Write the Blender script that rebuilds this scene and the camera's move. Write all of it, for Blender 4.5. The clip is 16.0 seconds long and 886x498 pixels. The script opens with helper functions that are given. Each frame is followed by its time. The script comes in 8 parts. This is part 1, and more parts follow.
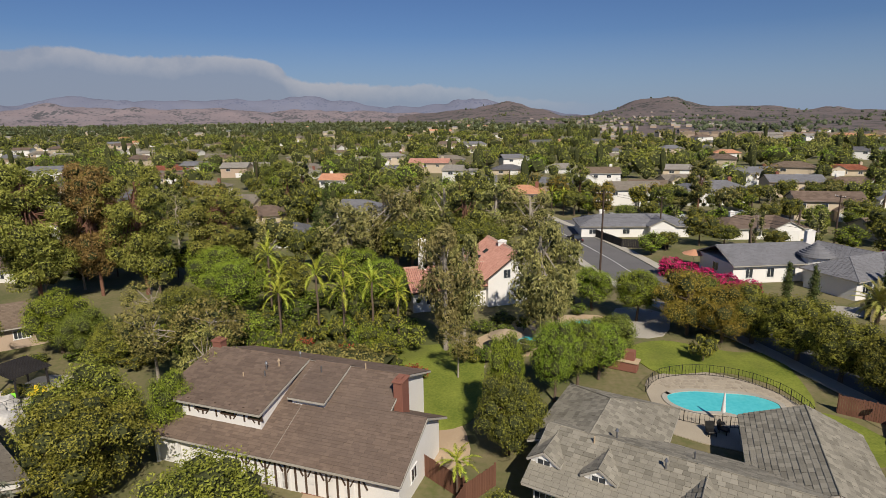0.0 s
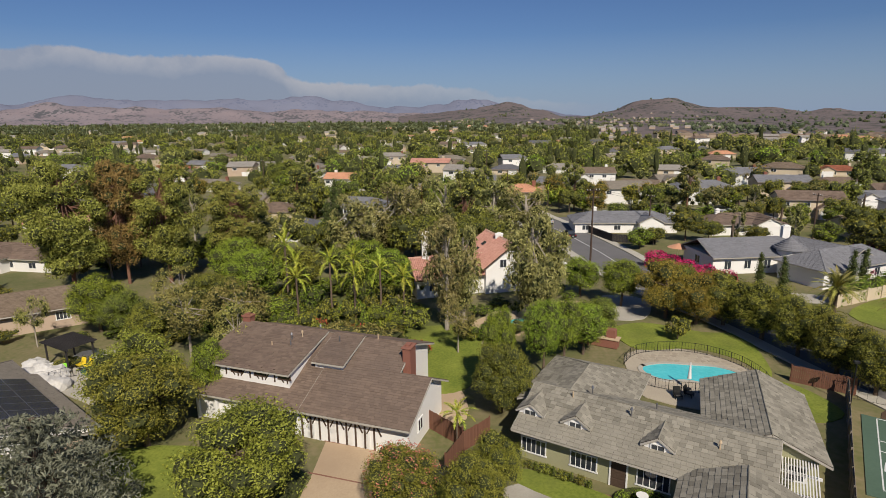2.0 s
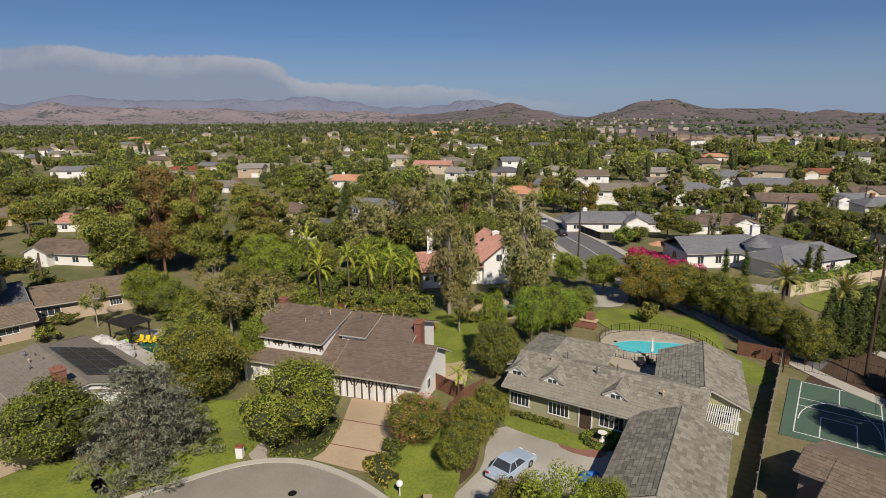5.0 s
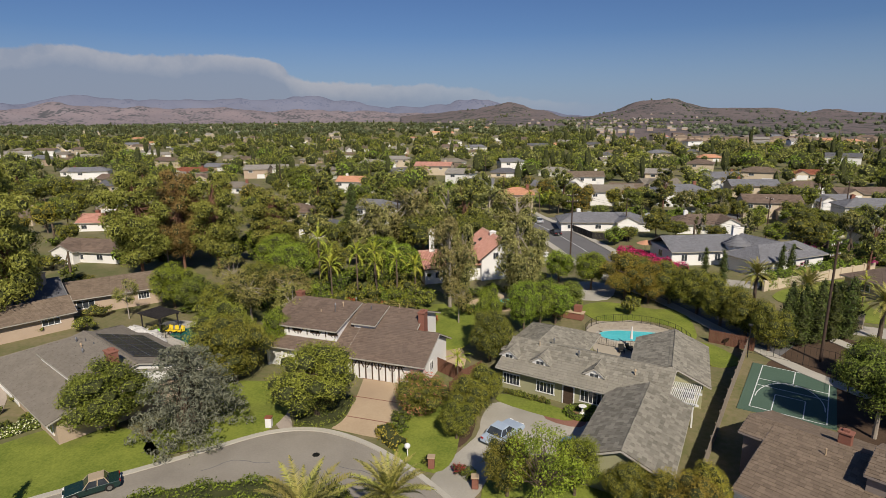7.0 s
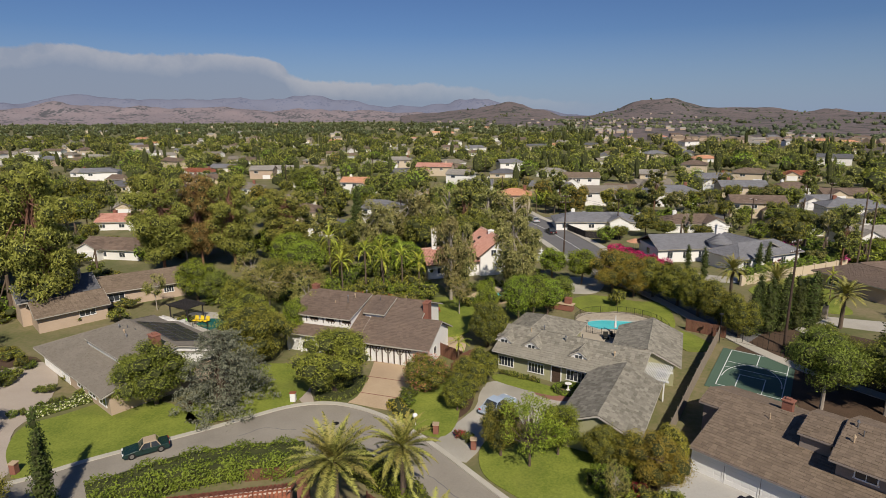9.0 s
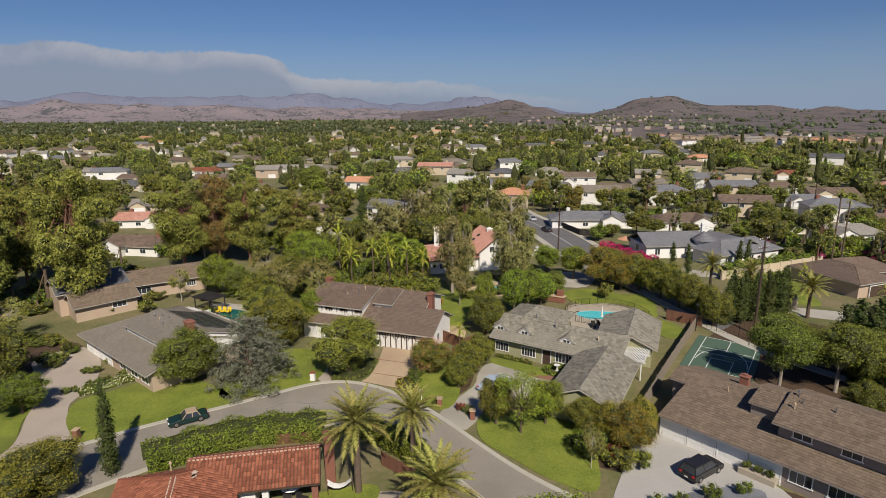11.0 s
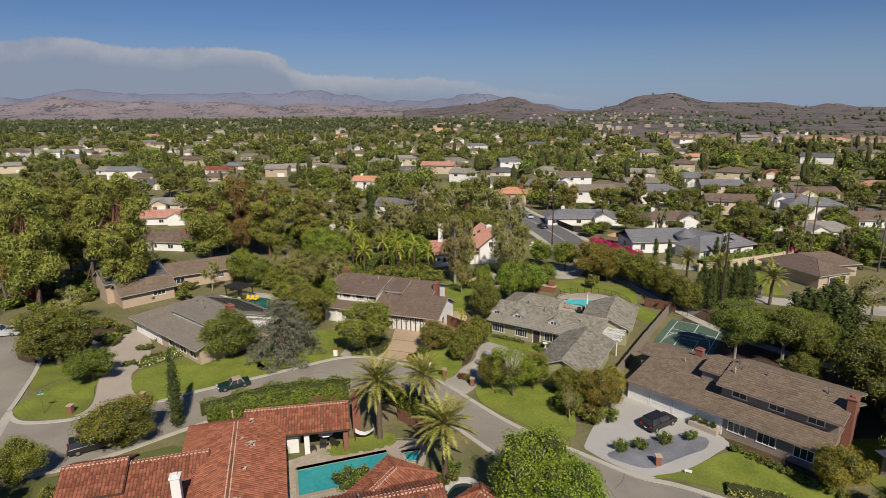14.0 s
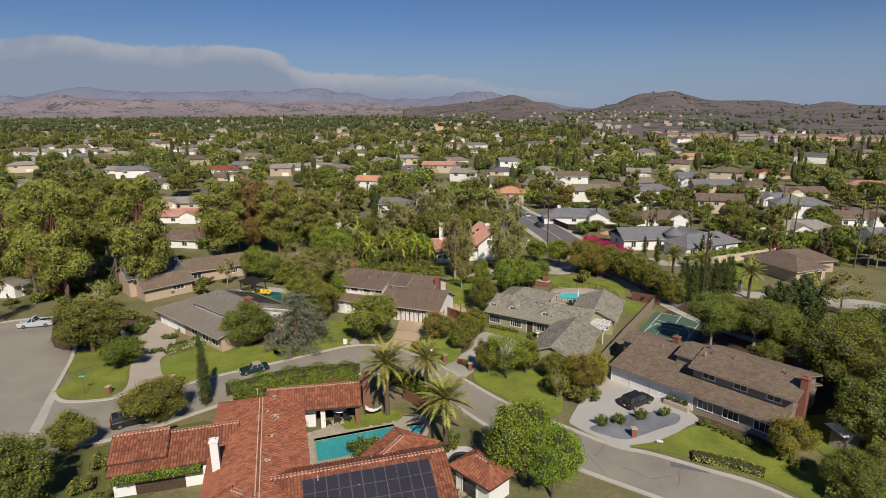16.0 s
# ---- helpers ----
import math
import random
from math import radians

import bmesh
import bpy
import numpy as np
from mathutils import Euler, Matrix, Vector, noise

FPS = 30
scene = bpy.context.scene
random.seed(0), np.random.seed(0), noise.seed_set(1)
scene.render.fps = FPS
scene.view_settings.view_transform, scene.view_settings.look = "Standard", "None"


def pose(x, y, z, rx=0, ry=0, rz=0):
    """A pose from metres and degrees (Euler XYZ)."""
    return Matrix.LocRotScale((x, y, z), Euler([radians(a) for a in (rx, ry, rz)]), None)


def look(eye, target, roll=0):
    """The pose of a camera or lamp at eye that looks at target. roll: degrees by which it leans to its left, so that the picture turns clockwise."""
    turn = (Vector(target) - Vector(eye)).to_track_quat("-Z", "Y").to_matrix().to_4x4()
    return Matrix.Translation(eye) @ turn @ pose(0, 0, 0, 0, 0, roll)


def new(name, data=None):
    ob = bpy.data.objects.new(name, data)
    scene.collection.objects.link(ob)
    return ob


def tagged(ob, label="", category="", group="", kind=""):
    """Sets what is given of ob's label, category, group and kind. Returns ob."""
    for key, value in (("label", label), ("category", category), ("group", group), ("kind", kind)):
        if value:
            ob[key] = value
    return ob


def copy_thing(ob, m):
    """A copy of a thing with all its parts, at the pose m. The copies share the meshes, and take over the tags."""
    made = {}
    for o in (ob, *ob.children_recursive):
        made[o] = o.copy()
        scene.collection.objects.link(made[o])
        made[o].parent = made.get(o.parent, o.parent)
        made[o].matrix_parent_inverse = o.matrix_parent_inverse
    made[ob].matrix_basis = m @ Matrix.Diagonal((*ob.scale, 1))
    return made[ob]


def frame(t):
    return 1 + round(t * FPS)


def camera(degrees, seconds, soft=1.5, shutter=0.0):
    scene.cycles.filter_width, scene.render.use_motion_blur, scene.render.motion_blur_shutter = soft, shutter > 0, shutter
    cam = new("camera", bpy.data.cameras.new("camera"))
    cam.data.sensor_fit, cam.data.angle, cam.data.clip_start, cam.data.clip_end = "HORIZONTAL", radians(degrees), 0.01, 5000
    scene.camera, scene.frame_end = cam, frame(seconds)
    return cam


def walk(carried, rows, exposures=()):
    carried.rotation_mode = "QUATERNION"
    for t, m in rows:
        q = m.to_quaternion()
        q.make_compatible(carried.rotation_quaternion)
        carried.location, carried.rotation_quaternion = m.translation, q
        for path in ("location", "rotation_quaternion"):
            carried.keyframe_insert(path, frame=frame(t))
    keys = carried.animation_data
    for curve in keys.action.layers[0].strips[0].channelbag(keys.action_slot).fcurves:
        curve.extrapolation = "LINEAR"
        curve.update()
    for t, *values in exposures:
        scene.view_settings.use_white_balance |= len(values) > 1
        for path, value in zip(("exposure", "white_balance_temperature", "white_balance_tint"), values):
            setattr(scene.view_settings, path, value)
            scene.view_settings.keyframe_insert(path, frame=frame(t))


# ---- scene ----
cam = camera(76.2, 16.0, soft=0.6)
PATH = [
    (0, (-2.359, 53.104, 26.228), (-2.526, 55.044, 25.771), -0.9),
    (1, (-2.189, 49.518, 26.334), (-2.357, 51.458, 25.878), -0.8),
    (2, (-1.986, 45.914, 26.564), (-2.153, 47.854, 26.108), -0.7),
    (3, (-1.816, 42.352, 27.012), (-1.985, 44.293, 26.557), -0.7),
    (4, (-1.673, 38.549, 27.643), (-1.841, 40.489, 27.189), -0.6),
    (6.5, (-0.962, 29.337, 29.546), (-1.133, 31.277, 29.089), -0.6),
    (7.5, (-0.74, 25.45, 30.379), (-0.911, 27.39, 29.921), -0.6),
    (9, (-0.459, 19.633, 31.462), (-0.63, 21.572, 31.002), -0.6),
    (11.5, (0.081, 9.69, 33.583), (-0.092, 11.626, 33.113), -0.6),
    (12.5, (0.346, 5.745, 34.37), (0.171, 7.68, 33.896), -0.6),
    (14, (0.587, -0.049, 35.611), (0.409, 1.885, 35.132), -0.6),
    (14.5, (0.709, -1.894, 35.929), (0.531, 0.04, 35.451), -0.7),
    (15, (0.872, -3.76, 36.285), (0.693, -1.826, 35.807), -0.7),
    (16, (1.231, -7.394, 37.283), (1.051, -5.462, 36.797), -0.6),
]
walk(cam, [(t, look(eye, target, roll)) for t, eye, target, roll in PATH], exposures=((0, -0.08), (16, -0.08)))

# ---------------------------------------------------------------- world, sun
SUN_DIR = Vector((0.36, -1.0, 0.0)).normalized()
SUN_EL = radians(43)
world = bpy.data.worlds.new("sky")
scene.world = world
world.use_nodes = True
WN, WL = world.node_tree.nodes, world.node_tree.links
WN.clear()


def wnode(kind, **kw):
    n = WN.new(kind)
    for k, v in kw.items():
        n.inputs[k].default_value = v
    return n


sky = WN.new("ShaderNodeTexSky")
sky.sky_type = "NISHITA"
sky.sun_disc = False
sky.sun_elevation = SUN_EL
sky.sun_rotation = math.atan2(SUN_DIR.x, SUN_DIR.y)
sky.altitude, sky.air_density, sky.dust_density, sky.ozone_density = 100, 1.0, 0.25, 3.4
tc = WN.new("ShaderNodeTexCoord")
sep = WN.new("ShaderNodeSeparateXYZ")
WL.new(tc.outputs["Generated"], sep.inputs[0])


def wmath(op, a, b=None):
    n = WN.new("ShaderNodeMath")
    n.operation = op
    for i, v in enumerate((a, b)):
        if v is None:
            continue
        if isinstance(v, (int, float)):
            n.inputs[i].default_value = v
        else:
            WL.new(v, n.inputs[i])
    return n.outputs[0]


# a bank of smoke lies over the far range, thinning towards the east
az = wmath("ARCTAN2", sep.outputs["X"], sep.outputs["Y"])
el = sep.outputs["Z"]
nz = wnode("ShaderNodeTexNoise", Scale=34.0, Detail=12.0, Roughness=0.62)
WL.new(tc.outputs["Generated"], nz.inputs["Vector"])
bill = wmath("MULTIPLY", wmath("SUBTRACT", nz.outputs["Fac"], 0.5), 0.022)
curve = WN.new("ShaderNodeFloatCurve")
cm = curve.mapping.curves[0]
cm.points[0].location, cm.points[1].location = (0.0, 0.45), (1.0, 0.06)
for px, py in ((0.15, 0.475), (0.2, 0.52), (0.235, 0.505), (0.25, 0.482), (0.32, 0.468), (0.366, 0.495), (0.42, 0.485), (0.454, 0.43), (0.47, 0.345), (0.49, 0.3), (0.606, 0.27), (0.70, 0.25), (0.76, 0.17)):
    cm.points.new(px, py)
curve.mapping.update()
WL.new(wmath("ADD", wmath("MULTIPLY", az, 0.83), 0.75), curve.inputs["Value"])
edge = wmath("ADD", wmath("MULTIPLY", curve.outputs[0], 0.2), bill)
depth = wmath("SUBTRACT", edge, el)
ramp = WN.new("ShaderNodeMapRange")
ramp.inputs["From Min"].default_value, ramp.inputs["From Max"].default_value = -0.001, 0.0035
WL.new(depth, ramp.inputs["Value"])
fade = WN.new("ShaderNodeMapRange")
fade.inputs["From Min"].default_value, fade.inputs["From Max"].default_value = 0.25, -0.25
fade.inputs["To Min"].default_value, fade.inputs["To Max"].default_value = 0.0, 0.8
WL.new(az, fade.inputs["Value"])
ahead_only = wmath("GREATER_THAN", sep.outputs["Y"], 0.0)
mask = wmath("MULTIPLY", wmath("MULTIPLY", ramp.outputs[0], fade.outputs[0]), ahead_only)
crest = WN.new("ShaderNodeMapRange")
crest.inputs["From Min"].default_value, crest.inputs["From Max"].default_value = 0.0, 0.03
WL.new(depth, crest.inputs["Value"])
tint = WN.new("ShaderNodeMix")
tint.data_type = "RGBA"
tint.inputs[6].default_value = (9.6, 9.4, 9.9, 1)
tint.inputs[7].default_value = (5.2, 5.9, 7.6, 1)
puff = wnode("ShaderNodeTexNoise", Scale=9.0, Detail=6.0, Roughness=0.6)
WL.new(tc.outputs["Generated"], puff.inputs["Vector"])
thin = WN.new("ShaderNodeMapRange")
thin.inputs["From Min"].default_value, thin.inputs["From Max"].default_value = 0.4, 0.62
WL.new(puff.outputs["Fac"], thin.inputs["Value"])
WL.new(wmath("MAXIMUM", crest.outputs[0], wmath("MULTIPLY", thin.outputs[0], 0.75)), tint.inputs[0])
mixs = WN.new("ShaderNodeMix")
mixs.data_type = "RGBA"
WL.new(mask, mixs.inputs[0])
deep = WN.new("ShaderNodeMix")
deep.data_type, deep.blend_type = "RGBA", "MULTIPLY"
deep.inputs[0].default_value = 1.0
deep.inputs[7].default_value = (0.74, 0.91, 1.27, 1)
WL.new(sky.outputs[0], deep.inputs[6])
# thin haze towards the horizon
low = WN.new("ShaderNodeMapRange")
low.inputs["From Min"].default_value, low.inputs["From Max"].default_value = 0.13, 0.0
low.inputs["To Min"].default_value, low.inputs["To Max"].default_value = 0.0, 0.75
WL.new(el, low.inputs["Value"])
hazy = WN.new("ShaderNodeMix")
hazy.data_type = "RGBA"
hazy.inputs[7].default_value = (5.3, 6.9, 10.0, 1)
WL.new(low.outputs[0], hazy.inputs[0])
WL.new(deep.outputs[2], hazy.inputs[6])
WL.new(hazy.outputs[2], mixs.inputs[6])
WL.new(tint.outputs[2], mixs.inputs[7])
bg = wnode("ShaderNodeBackground", Strength=0.05)
WL.new(mixs.outputs[2], bg.inputs[0])
wo = WN.new("ShaderNodeOutputWorld")
WL.new(bg.outputs[0], wo.inputs[0])

sun_data = bpy.data.lights.new("sun", "SUN")
sun_data.energy, sun_data.angle, sun_data.color = 5.1, radians(0.6), (1.0, 0.91, 0.78)
sun = new("sun", sun_data)
sun.matrix_world = look(Vector((0, 0, 0)), -(SUN_DIR * math.cos(SUN_EL) + Vector((0, 0, math.sin(SUN_EL)))))


# ---------------------------------------------------------------- materials
def lin(h):
    """Linear colour from an sRGB hex string."""
    c = [int(h[i:i + 2], 16) / 255 for i in (0, 2, 4)]
    return tuple(v / 12.92 if v <= 0.04045 else ((v + 0.055) / 1.055) ** 2.4 for v in c)


def surface(name, a, b, scale=1.0, rough=0.85, fine=12.0, bump=0.3, island=0.0, metal=0.0, objvar=0.0, stain=None, spec=0.3, stretch=None):
    """A surface that goes from colour a to b by noise at two scales, with fine relief; island and objvar vary single pieces and objects."""
    m = bpy.data.materials.new(name)
    m.use_nodes = True
    N, L = m.node_tree.nodes, m.node_tree.links
    p = N["Principled BSDF"]
    p.inputs["Roughness"].default_value, p.inputs["Metallic"].default_value = rough, metal
    p.inputs["Specular IOR Level"].default_value = spec
    geo = N.new("ShaderNodeNewGeometry")
    vec = geo.outputs["Position"]
    if stretch:
        mp = N.new("ShaderNodeMapping")
        mp.inputs["Scale"].default_value = stretch
        L.new(vec, mp.inputs[0])
        vec = mp.outputs[0]
    n1, n2 = N.new("ShaderNodeTexNoise"), N.new("ShaderNodeTexNoise")
    for n, s, d in ((n1, 0.35 * scale, 3), (n2, fine * scale, 4)):
        n.inputs["Scale"].default_value, n.inputs["Detail"].default_value = s, d
        L.new(vec, n.inputs["Vector"])
    add = N.new("ShaderNodeMath")
    add.operation = "ADD"
    L.new(n1.outputs["Fac"], add.inputs[0])
    L.new(n2.outputs["Fac"], add.inputs[1])
    last = add.outputs[0]
    for weight, out in ((island, geo.outputs["Random Per Island"]), (objvar, None)):
        if not weight:
            continue
        if out is None:
            out = N.new("ShaderNodeObjectInfo").outputs["Random"]
        ma = N.new("ShaderNodeMath")
        ma.operation = "MULTIPLY_ADD"
        L.new(out, ma.inputs[0])
        ma.inputs[1].default_value = weight
        L.new(last, ma.inputs[2])
        last = ma.outputs[0]
    mr = N.new("ShaderNodeMapRange")
    top = island + objvar
    mr.inputs["From Min"].default_value, mr.inputs["From Max"].default_value = 0.65 + 0.1 * top, 1.35 + 0.9 * top
    L.new(last, mr.inputs["Value"])
    mix = N.new("ShaderNodeMix")
    mix.data_type = "RGBA"
    mix.inputs[6].default_value, mix.inputs[7].default_value = (*a, 1), (*b, 1)
    L.new(mr.outputs[0], mix.inputs[0])
    col = mix.outputs[2]
    if stain:
        n3 = N.new("ShaderNodeTexNoise")
        n3.inputs["Scale"].default_value, n3.inputs["Detail"].default_value = 0.12 * scale, 5
        L.new(vec, n3.inputs["Vector"])
        sr = N.new("ShaderNodeMapRange")
        sr.inputs["From Min"].default_value, sr.inputs["From Max"].default_value = 0.5, 0.72
        L.new(n3.outputs["Fac"], sr.inputs["Value"])
        m2 = N.new("ShaderNodeMix")
        m2.data_type = "RGBA"
        m2.inputs[7].default_value = (*stain, 1)
        L.new(sr.outputs[0], m2.inputs[0])
        L.new(col, m2.inputs[6])
        col = m2.outputs[2]
    L.new(col, p.inputs["Base Color"])
    if bump:
        bp = N.new("ShaderNodeBump")
        bp.inputs["Strength"].default_value, bp.inputs["Distance"].default_value = bump, 0.05
        L.new(n2.outputs["Fac"], bp.inputs["Height"])
        L.new(bp.outputs[0], p.inputs["Normal"])
    return m


def foliage(name, a, b, trans=0.12, rough=0.6):
    """Leaves: colour varies from leaf to leaf and from plant to plant, and light shines through."""
    m = bpy.data.materials.new(name)
    m.use_nodes = True
    N, L = m.node_tree.nodes, m.node_tree.links
    p, out = N["Principled BSDF"], N["Material Output"]
    p.inputs["Roughness"].default_value, p.inputs["Specular IOR Level"].default_value = rough, 0.25
    geo, info = N.new("ShaderNodeNewGeometry"), N.new("ShaderNodeObjectInfo")
    spread = N.new("ShaderNodeTexNoise")
    spread.inputs["Scale"].default_value, spread.inputs["Detail"].default_value = 0.7, 2
    L.new(geo.outputs["Position"], spread.inputs["Vector"])
    both = N.new("ShaderNodeMath")
    both.operation = "MULTIPLY_ADD"
    both.inputs[1].default_value = 0.7
    L.new(geo.outputs["Random Per Island"], both.inputs[0])
    L.new(spread.outputs["Fac"], both.inputs[2])
    mix = N.new("ShaderNodeValToRGB")
    el_ = mix.color_ramp.elements
    el_[0].position, el_[0].color = 0.38, (a[0] * 0.52, a[1] * 0.56, a[2] * 0.4, 1)
    el_[1].position, el_[1].color = 1.1, (b[0] * 1.3, b[1] * 1.34, b[2] * 0.95, 1)
    half_way = el_.new(0.72)
    half_way.color = ((a[0] + b[0]) * 0.53, (a[1] + b[1]) * 0.545, (a[2] + b[2]) * 0.38, 1)
    L.new(both.outputs[0], mix.inputs[0])
    hs = N.new("ShaderNodeHueSaturation")
    for sock, lo, hi in (("Hue", 0.475, 0.515), ("Value", 0.84, 1.14)):
        r = N.new("ShaderNodeMapRange")
        r.inputs["To Min"].default_value, r.inputs["To Max"].default_value = lo, hi
        L.new(info.outputs["Random"], r.inputs["Value"])
        L.new(r.outputs[0], hs.inputs[sock])
    L.new(mix.outputs[0], hs.inputs["Color"])
    L.new(hs.outputs[0], p.inputs["Base Color"])
    t = N.new("ShaderNodeBsdfTranslucent")
    L.new(hs.outputs[0], t.inputs[0])
    ms = N.new("ShaderNodeMixShader")
    ms.inputs[0].default_value = trans
    L.new(p.outputs[0], ms.inputs[1])
    L.new(t.outputs[0], ms.inputs[2])
    L.new(ms.outputs[0], out.inputs[0])
    return m


M = {}
M["ground"] = surface("dry_ground", (0.23, 0.185, 0.105), (0.12, 0.13, 0.045), 0.6, 0.95, 3.0, 0.5, stain=(0.085, 0.105, 0.03))
M["lawn"] = surface("lawn", (0.11, 0.15, 0.018), (0.245, 0.275, 0.045), 0.9, 0.9, 5.0, 0.6, stain=(0.13, 0.145, 0.032))
M["lawn_dry"] = surface("dry_lawn", (0.075, 0.095, 0.025), (0.15, 0.15, 0.05), 0.8, 0.9, 14.0, 0.6, stain=(0.06, 0.085, 0.02))
M["asphalt"] = surface("asphalt", (0.24, 0.215, 0.178), (0.315, 0.285, 0.238), 0.7, 0.92, 10.0, 0.25, stain=(0.19, 0.17, 0.14))
M["asphalt_dark"] = surface("asphalt_far", (0.13, 0.125, 0.125), (0.17, 0.165, 0.165), 0.7, 0.92, 10.0, 0.25)
M["concrete"] = surface("concrete", (0.36, 0.33, 0.28), (0.47, 0.44, 0.38), 0.8, 0.9, 9.0, 0.2, stain=(0.30, 0.28, 0.23))
M["kerb"] = surface("kerb_concrete", (0.40, 0.37, 0.31), (0.5, 0.47, 0.4), 1.0, 0.9, 9.0, 0.2)
M["drive_tan"] = surface("tan_concrete", (0.42, 0.31, 0.20), (0.52, 0.40, 0.27), 0.8, 0.9, 9.0, 0.15, stain=(0.37, 0.27, 0.18))
M["paver_pink"] = surface("pink_pavers", (0.34, 0.285, 0.235), (0.45, 0.385, 0.325), 0.8, 0.9, 9.0, 0.4, objvar=0.5)
M["paver_grey"] = surface("grey_pavers", (0.34, 0.325, 0.30), (0.50, 0.48, 0.45), 0.8, 0.9, 9.0, 0.3, island=0.6, objvar=0.6)
M["flagstone"] = surface("flagstone", (0.25, 0.21, 0.16), (0.46, 0.40, 0.31), 1.2, 0.85, 9.0, 0.4, island=0.7, objvar=0.7)
M["brick"] = surface("brick", (0.19, 0.075, 0.052), (0.29, 0.13, 0.092), 1.5, 0.9, 14.0, 0.4, island=0.6)
M["brick_paving"] = surface("brick_paving", (0.20, 0.09, 0.06), (0.30, 0.15, 0.11), 1.5, 0.9, 14.0, 0.4)
M["tile_red"] = surface("clay_tile", (0.13, 0.04, 0.022), (0.40, 0.15, 0.085), 0.9, 0.8, 7.0, 0.25, island=1.2, objvar=0.5)
M["mortar"] = surface("pale_mortar", (0.5, 0.38, 0.29), (0.62, 0.48, 0.38), 1.0, 0.9, 9.0, 0.3)
M["tile_pink"] = surface("pink_clay_tile", (0.40, 0.19, 0.14), (0.56, 0.31, 0.24), 0.9, 0.8, 7.0, 0.25, island=0.8)
M["tile_orange"] = surface("orange_clay_tile", (0.50, 0.24, 0.14), (0.62, 0.33, 0.2), 0.9, 0.8, 7.0, 0.25, island=0.8)
M["shingle_brown"] = surface("brown_shingle", (0.125, 0.09, 0.069), (0.22, 0.16, 0.122), 0.9, 0.9, 9.0, 0.3, island=0.9, stain=(0.15, 0.112, 0.09))
M["shingle_tan"] = surface("tan_tile", (0.14, 0.105, 0.075), (0.235, 0.178, 0.13), 0.9, 0.9, 9.0, 0.3, island=0.9)
M["shake_grey"] = surface("grey_shake", (0.155, 0.142, 0.112), (0.35, 0.322, 0.26), 0.9, 0.9, 9.0, 0.3, island=1.6, objvar=0.6)
M["shingle_grey"] = surface("grey_shingle", (0.185, 0.16, 0.128), (0.255, 0.225, 0.185), 0.9, 0.9, 9.0, 0.3, island=0.5)
M["roof_slate"] = surface("slate_grey_roof", (0.15, 0.15, 0.16), (0.225, 0.225, 0.24), 0.9, 0.85, 9.0, 0.3, island=0.5)
M["roof_dark"] = surface("dark_roof", (0.10, 0.10, 0.11), (0.15, 0.15, 0.16), 0.9, 0.9, 9.0, 0.3, island=0.5)
M["roof_pale"] = surface("pale_roof", (0.24, 0.22, 0.195), (0.33, 0.305, 0.27), 0.9, 0.9, 9.0, 0.3, island=0.5)
M["under"] = surface("roof_underlay", (0.07, 0.055, 0.045), (0.1, 0.08, 0.06), 1.0, 0.95, 9.0, 0.1)
M["white"] = surface("white_stucco", (0.74, 0.72, 0.68), (0.82, 0.80, 0.77), 1.0, 0.9, 9.0, 0.15)
M["cream"] = surface("cream_stucco", (0.52, 0.43, 0.31), (0.6, 0.5, 0.37), 1.0, 0.9, 9.0, 0.2)
M["tan_wall"] = surface("tan_stucco", (0.42, 0.32, 0.235), (0.5, 0.385, 0.29), 1.0, 0.9, 9.0, 0.2)
M["sage"] = surface("sage_siding", (0.30, 0.29, 0.17), (0.36, 0.35, 0.21), 1.0, 0.85, 9.0, 0.2)
M["taupe"] = surface("taupe_siding", (0.23, 0.19, 0.165), (0.29, 0.24, 0.21), 1.0, 0.85, 9.0, 0.2)
M["trim"] = surface("white_paint", (0.74, 0.73, 0.7), (0.8, 0.79, 0.77), 1.0, 0.6, 9.0, 0.05)
M["timber"] = surface("dark_timber", (0.055, 0.035, 0.024), (0.1, 0.065, 0.045), 1.0, 0.8, 9.0, 0.2)
M["fence"] = surface("redwood_fence", (0.13, 0.06, 0.038), (0.21, 0.10, 0.065), 1.0, 0.85, 9.0, 0.3, island=0.8, objvar=0.8)
M["fence_grey"] = surface("weathered_fence", (0.20, 0.165, 0.13), (0.30, 0.25, 0.20), 1.0, 0.85, 9.0, 0.3, island=0.8, objvar=0.8)
M["pergola_dark"] = surface("black_stained_wood", (0.02, 0.018, 0.018), (0.045, 0.04, 0.04), 1.0, 0.7, 9.0, 0.2)
M["iron"] = surface("black_iron", (0.012, 0.012, 0.012), (0.03, 0.03, 0.03), 1.0, 0.5, 9.0, 0.1, metal=0.3)
M["bark"] = surface("bark", (0.085, 0.06, 0.042), (0.17, 0.125, 0.09), 1.5, 0.95, 6.0, 0.8, stretch=(1, 1, 0.25))
M["bark_pale"] = surface("pale_bark", (0.26, 0.22, 0.18), (0.42, 0.37, 0.31), 1.5, 0.95, 6.0, 0.6, stretch=(1, 1, 0.25))
M["bark_pine"] = surface("pine_bark", (0.13, 0.065, 0.042), (0.24, 0.125, 0.085), 1.5, 0.95, 6.0, 0.8, stretch=(1, 1, 0.25))
M["pole"] = surface("creosote_pole", (0.055, 0.035, 0.027), (0.1, 0.068, 0.05), 1.5, 0.9, 6.0, 0.5, stretch=(1, 1, 0.15))
M["gravel"] = surface("slate_gravel", (0.10, 0.105, 0.12), (0.28, 0.29, 0.32), 1.0, 0.9, 22.0, 0.9)
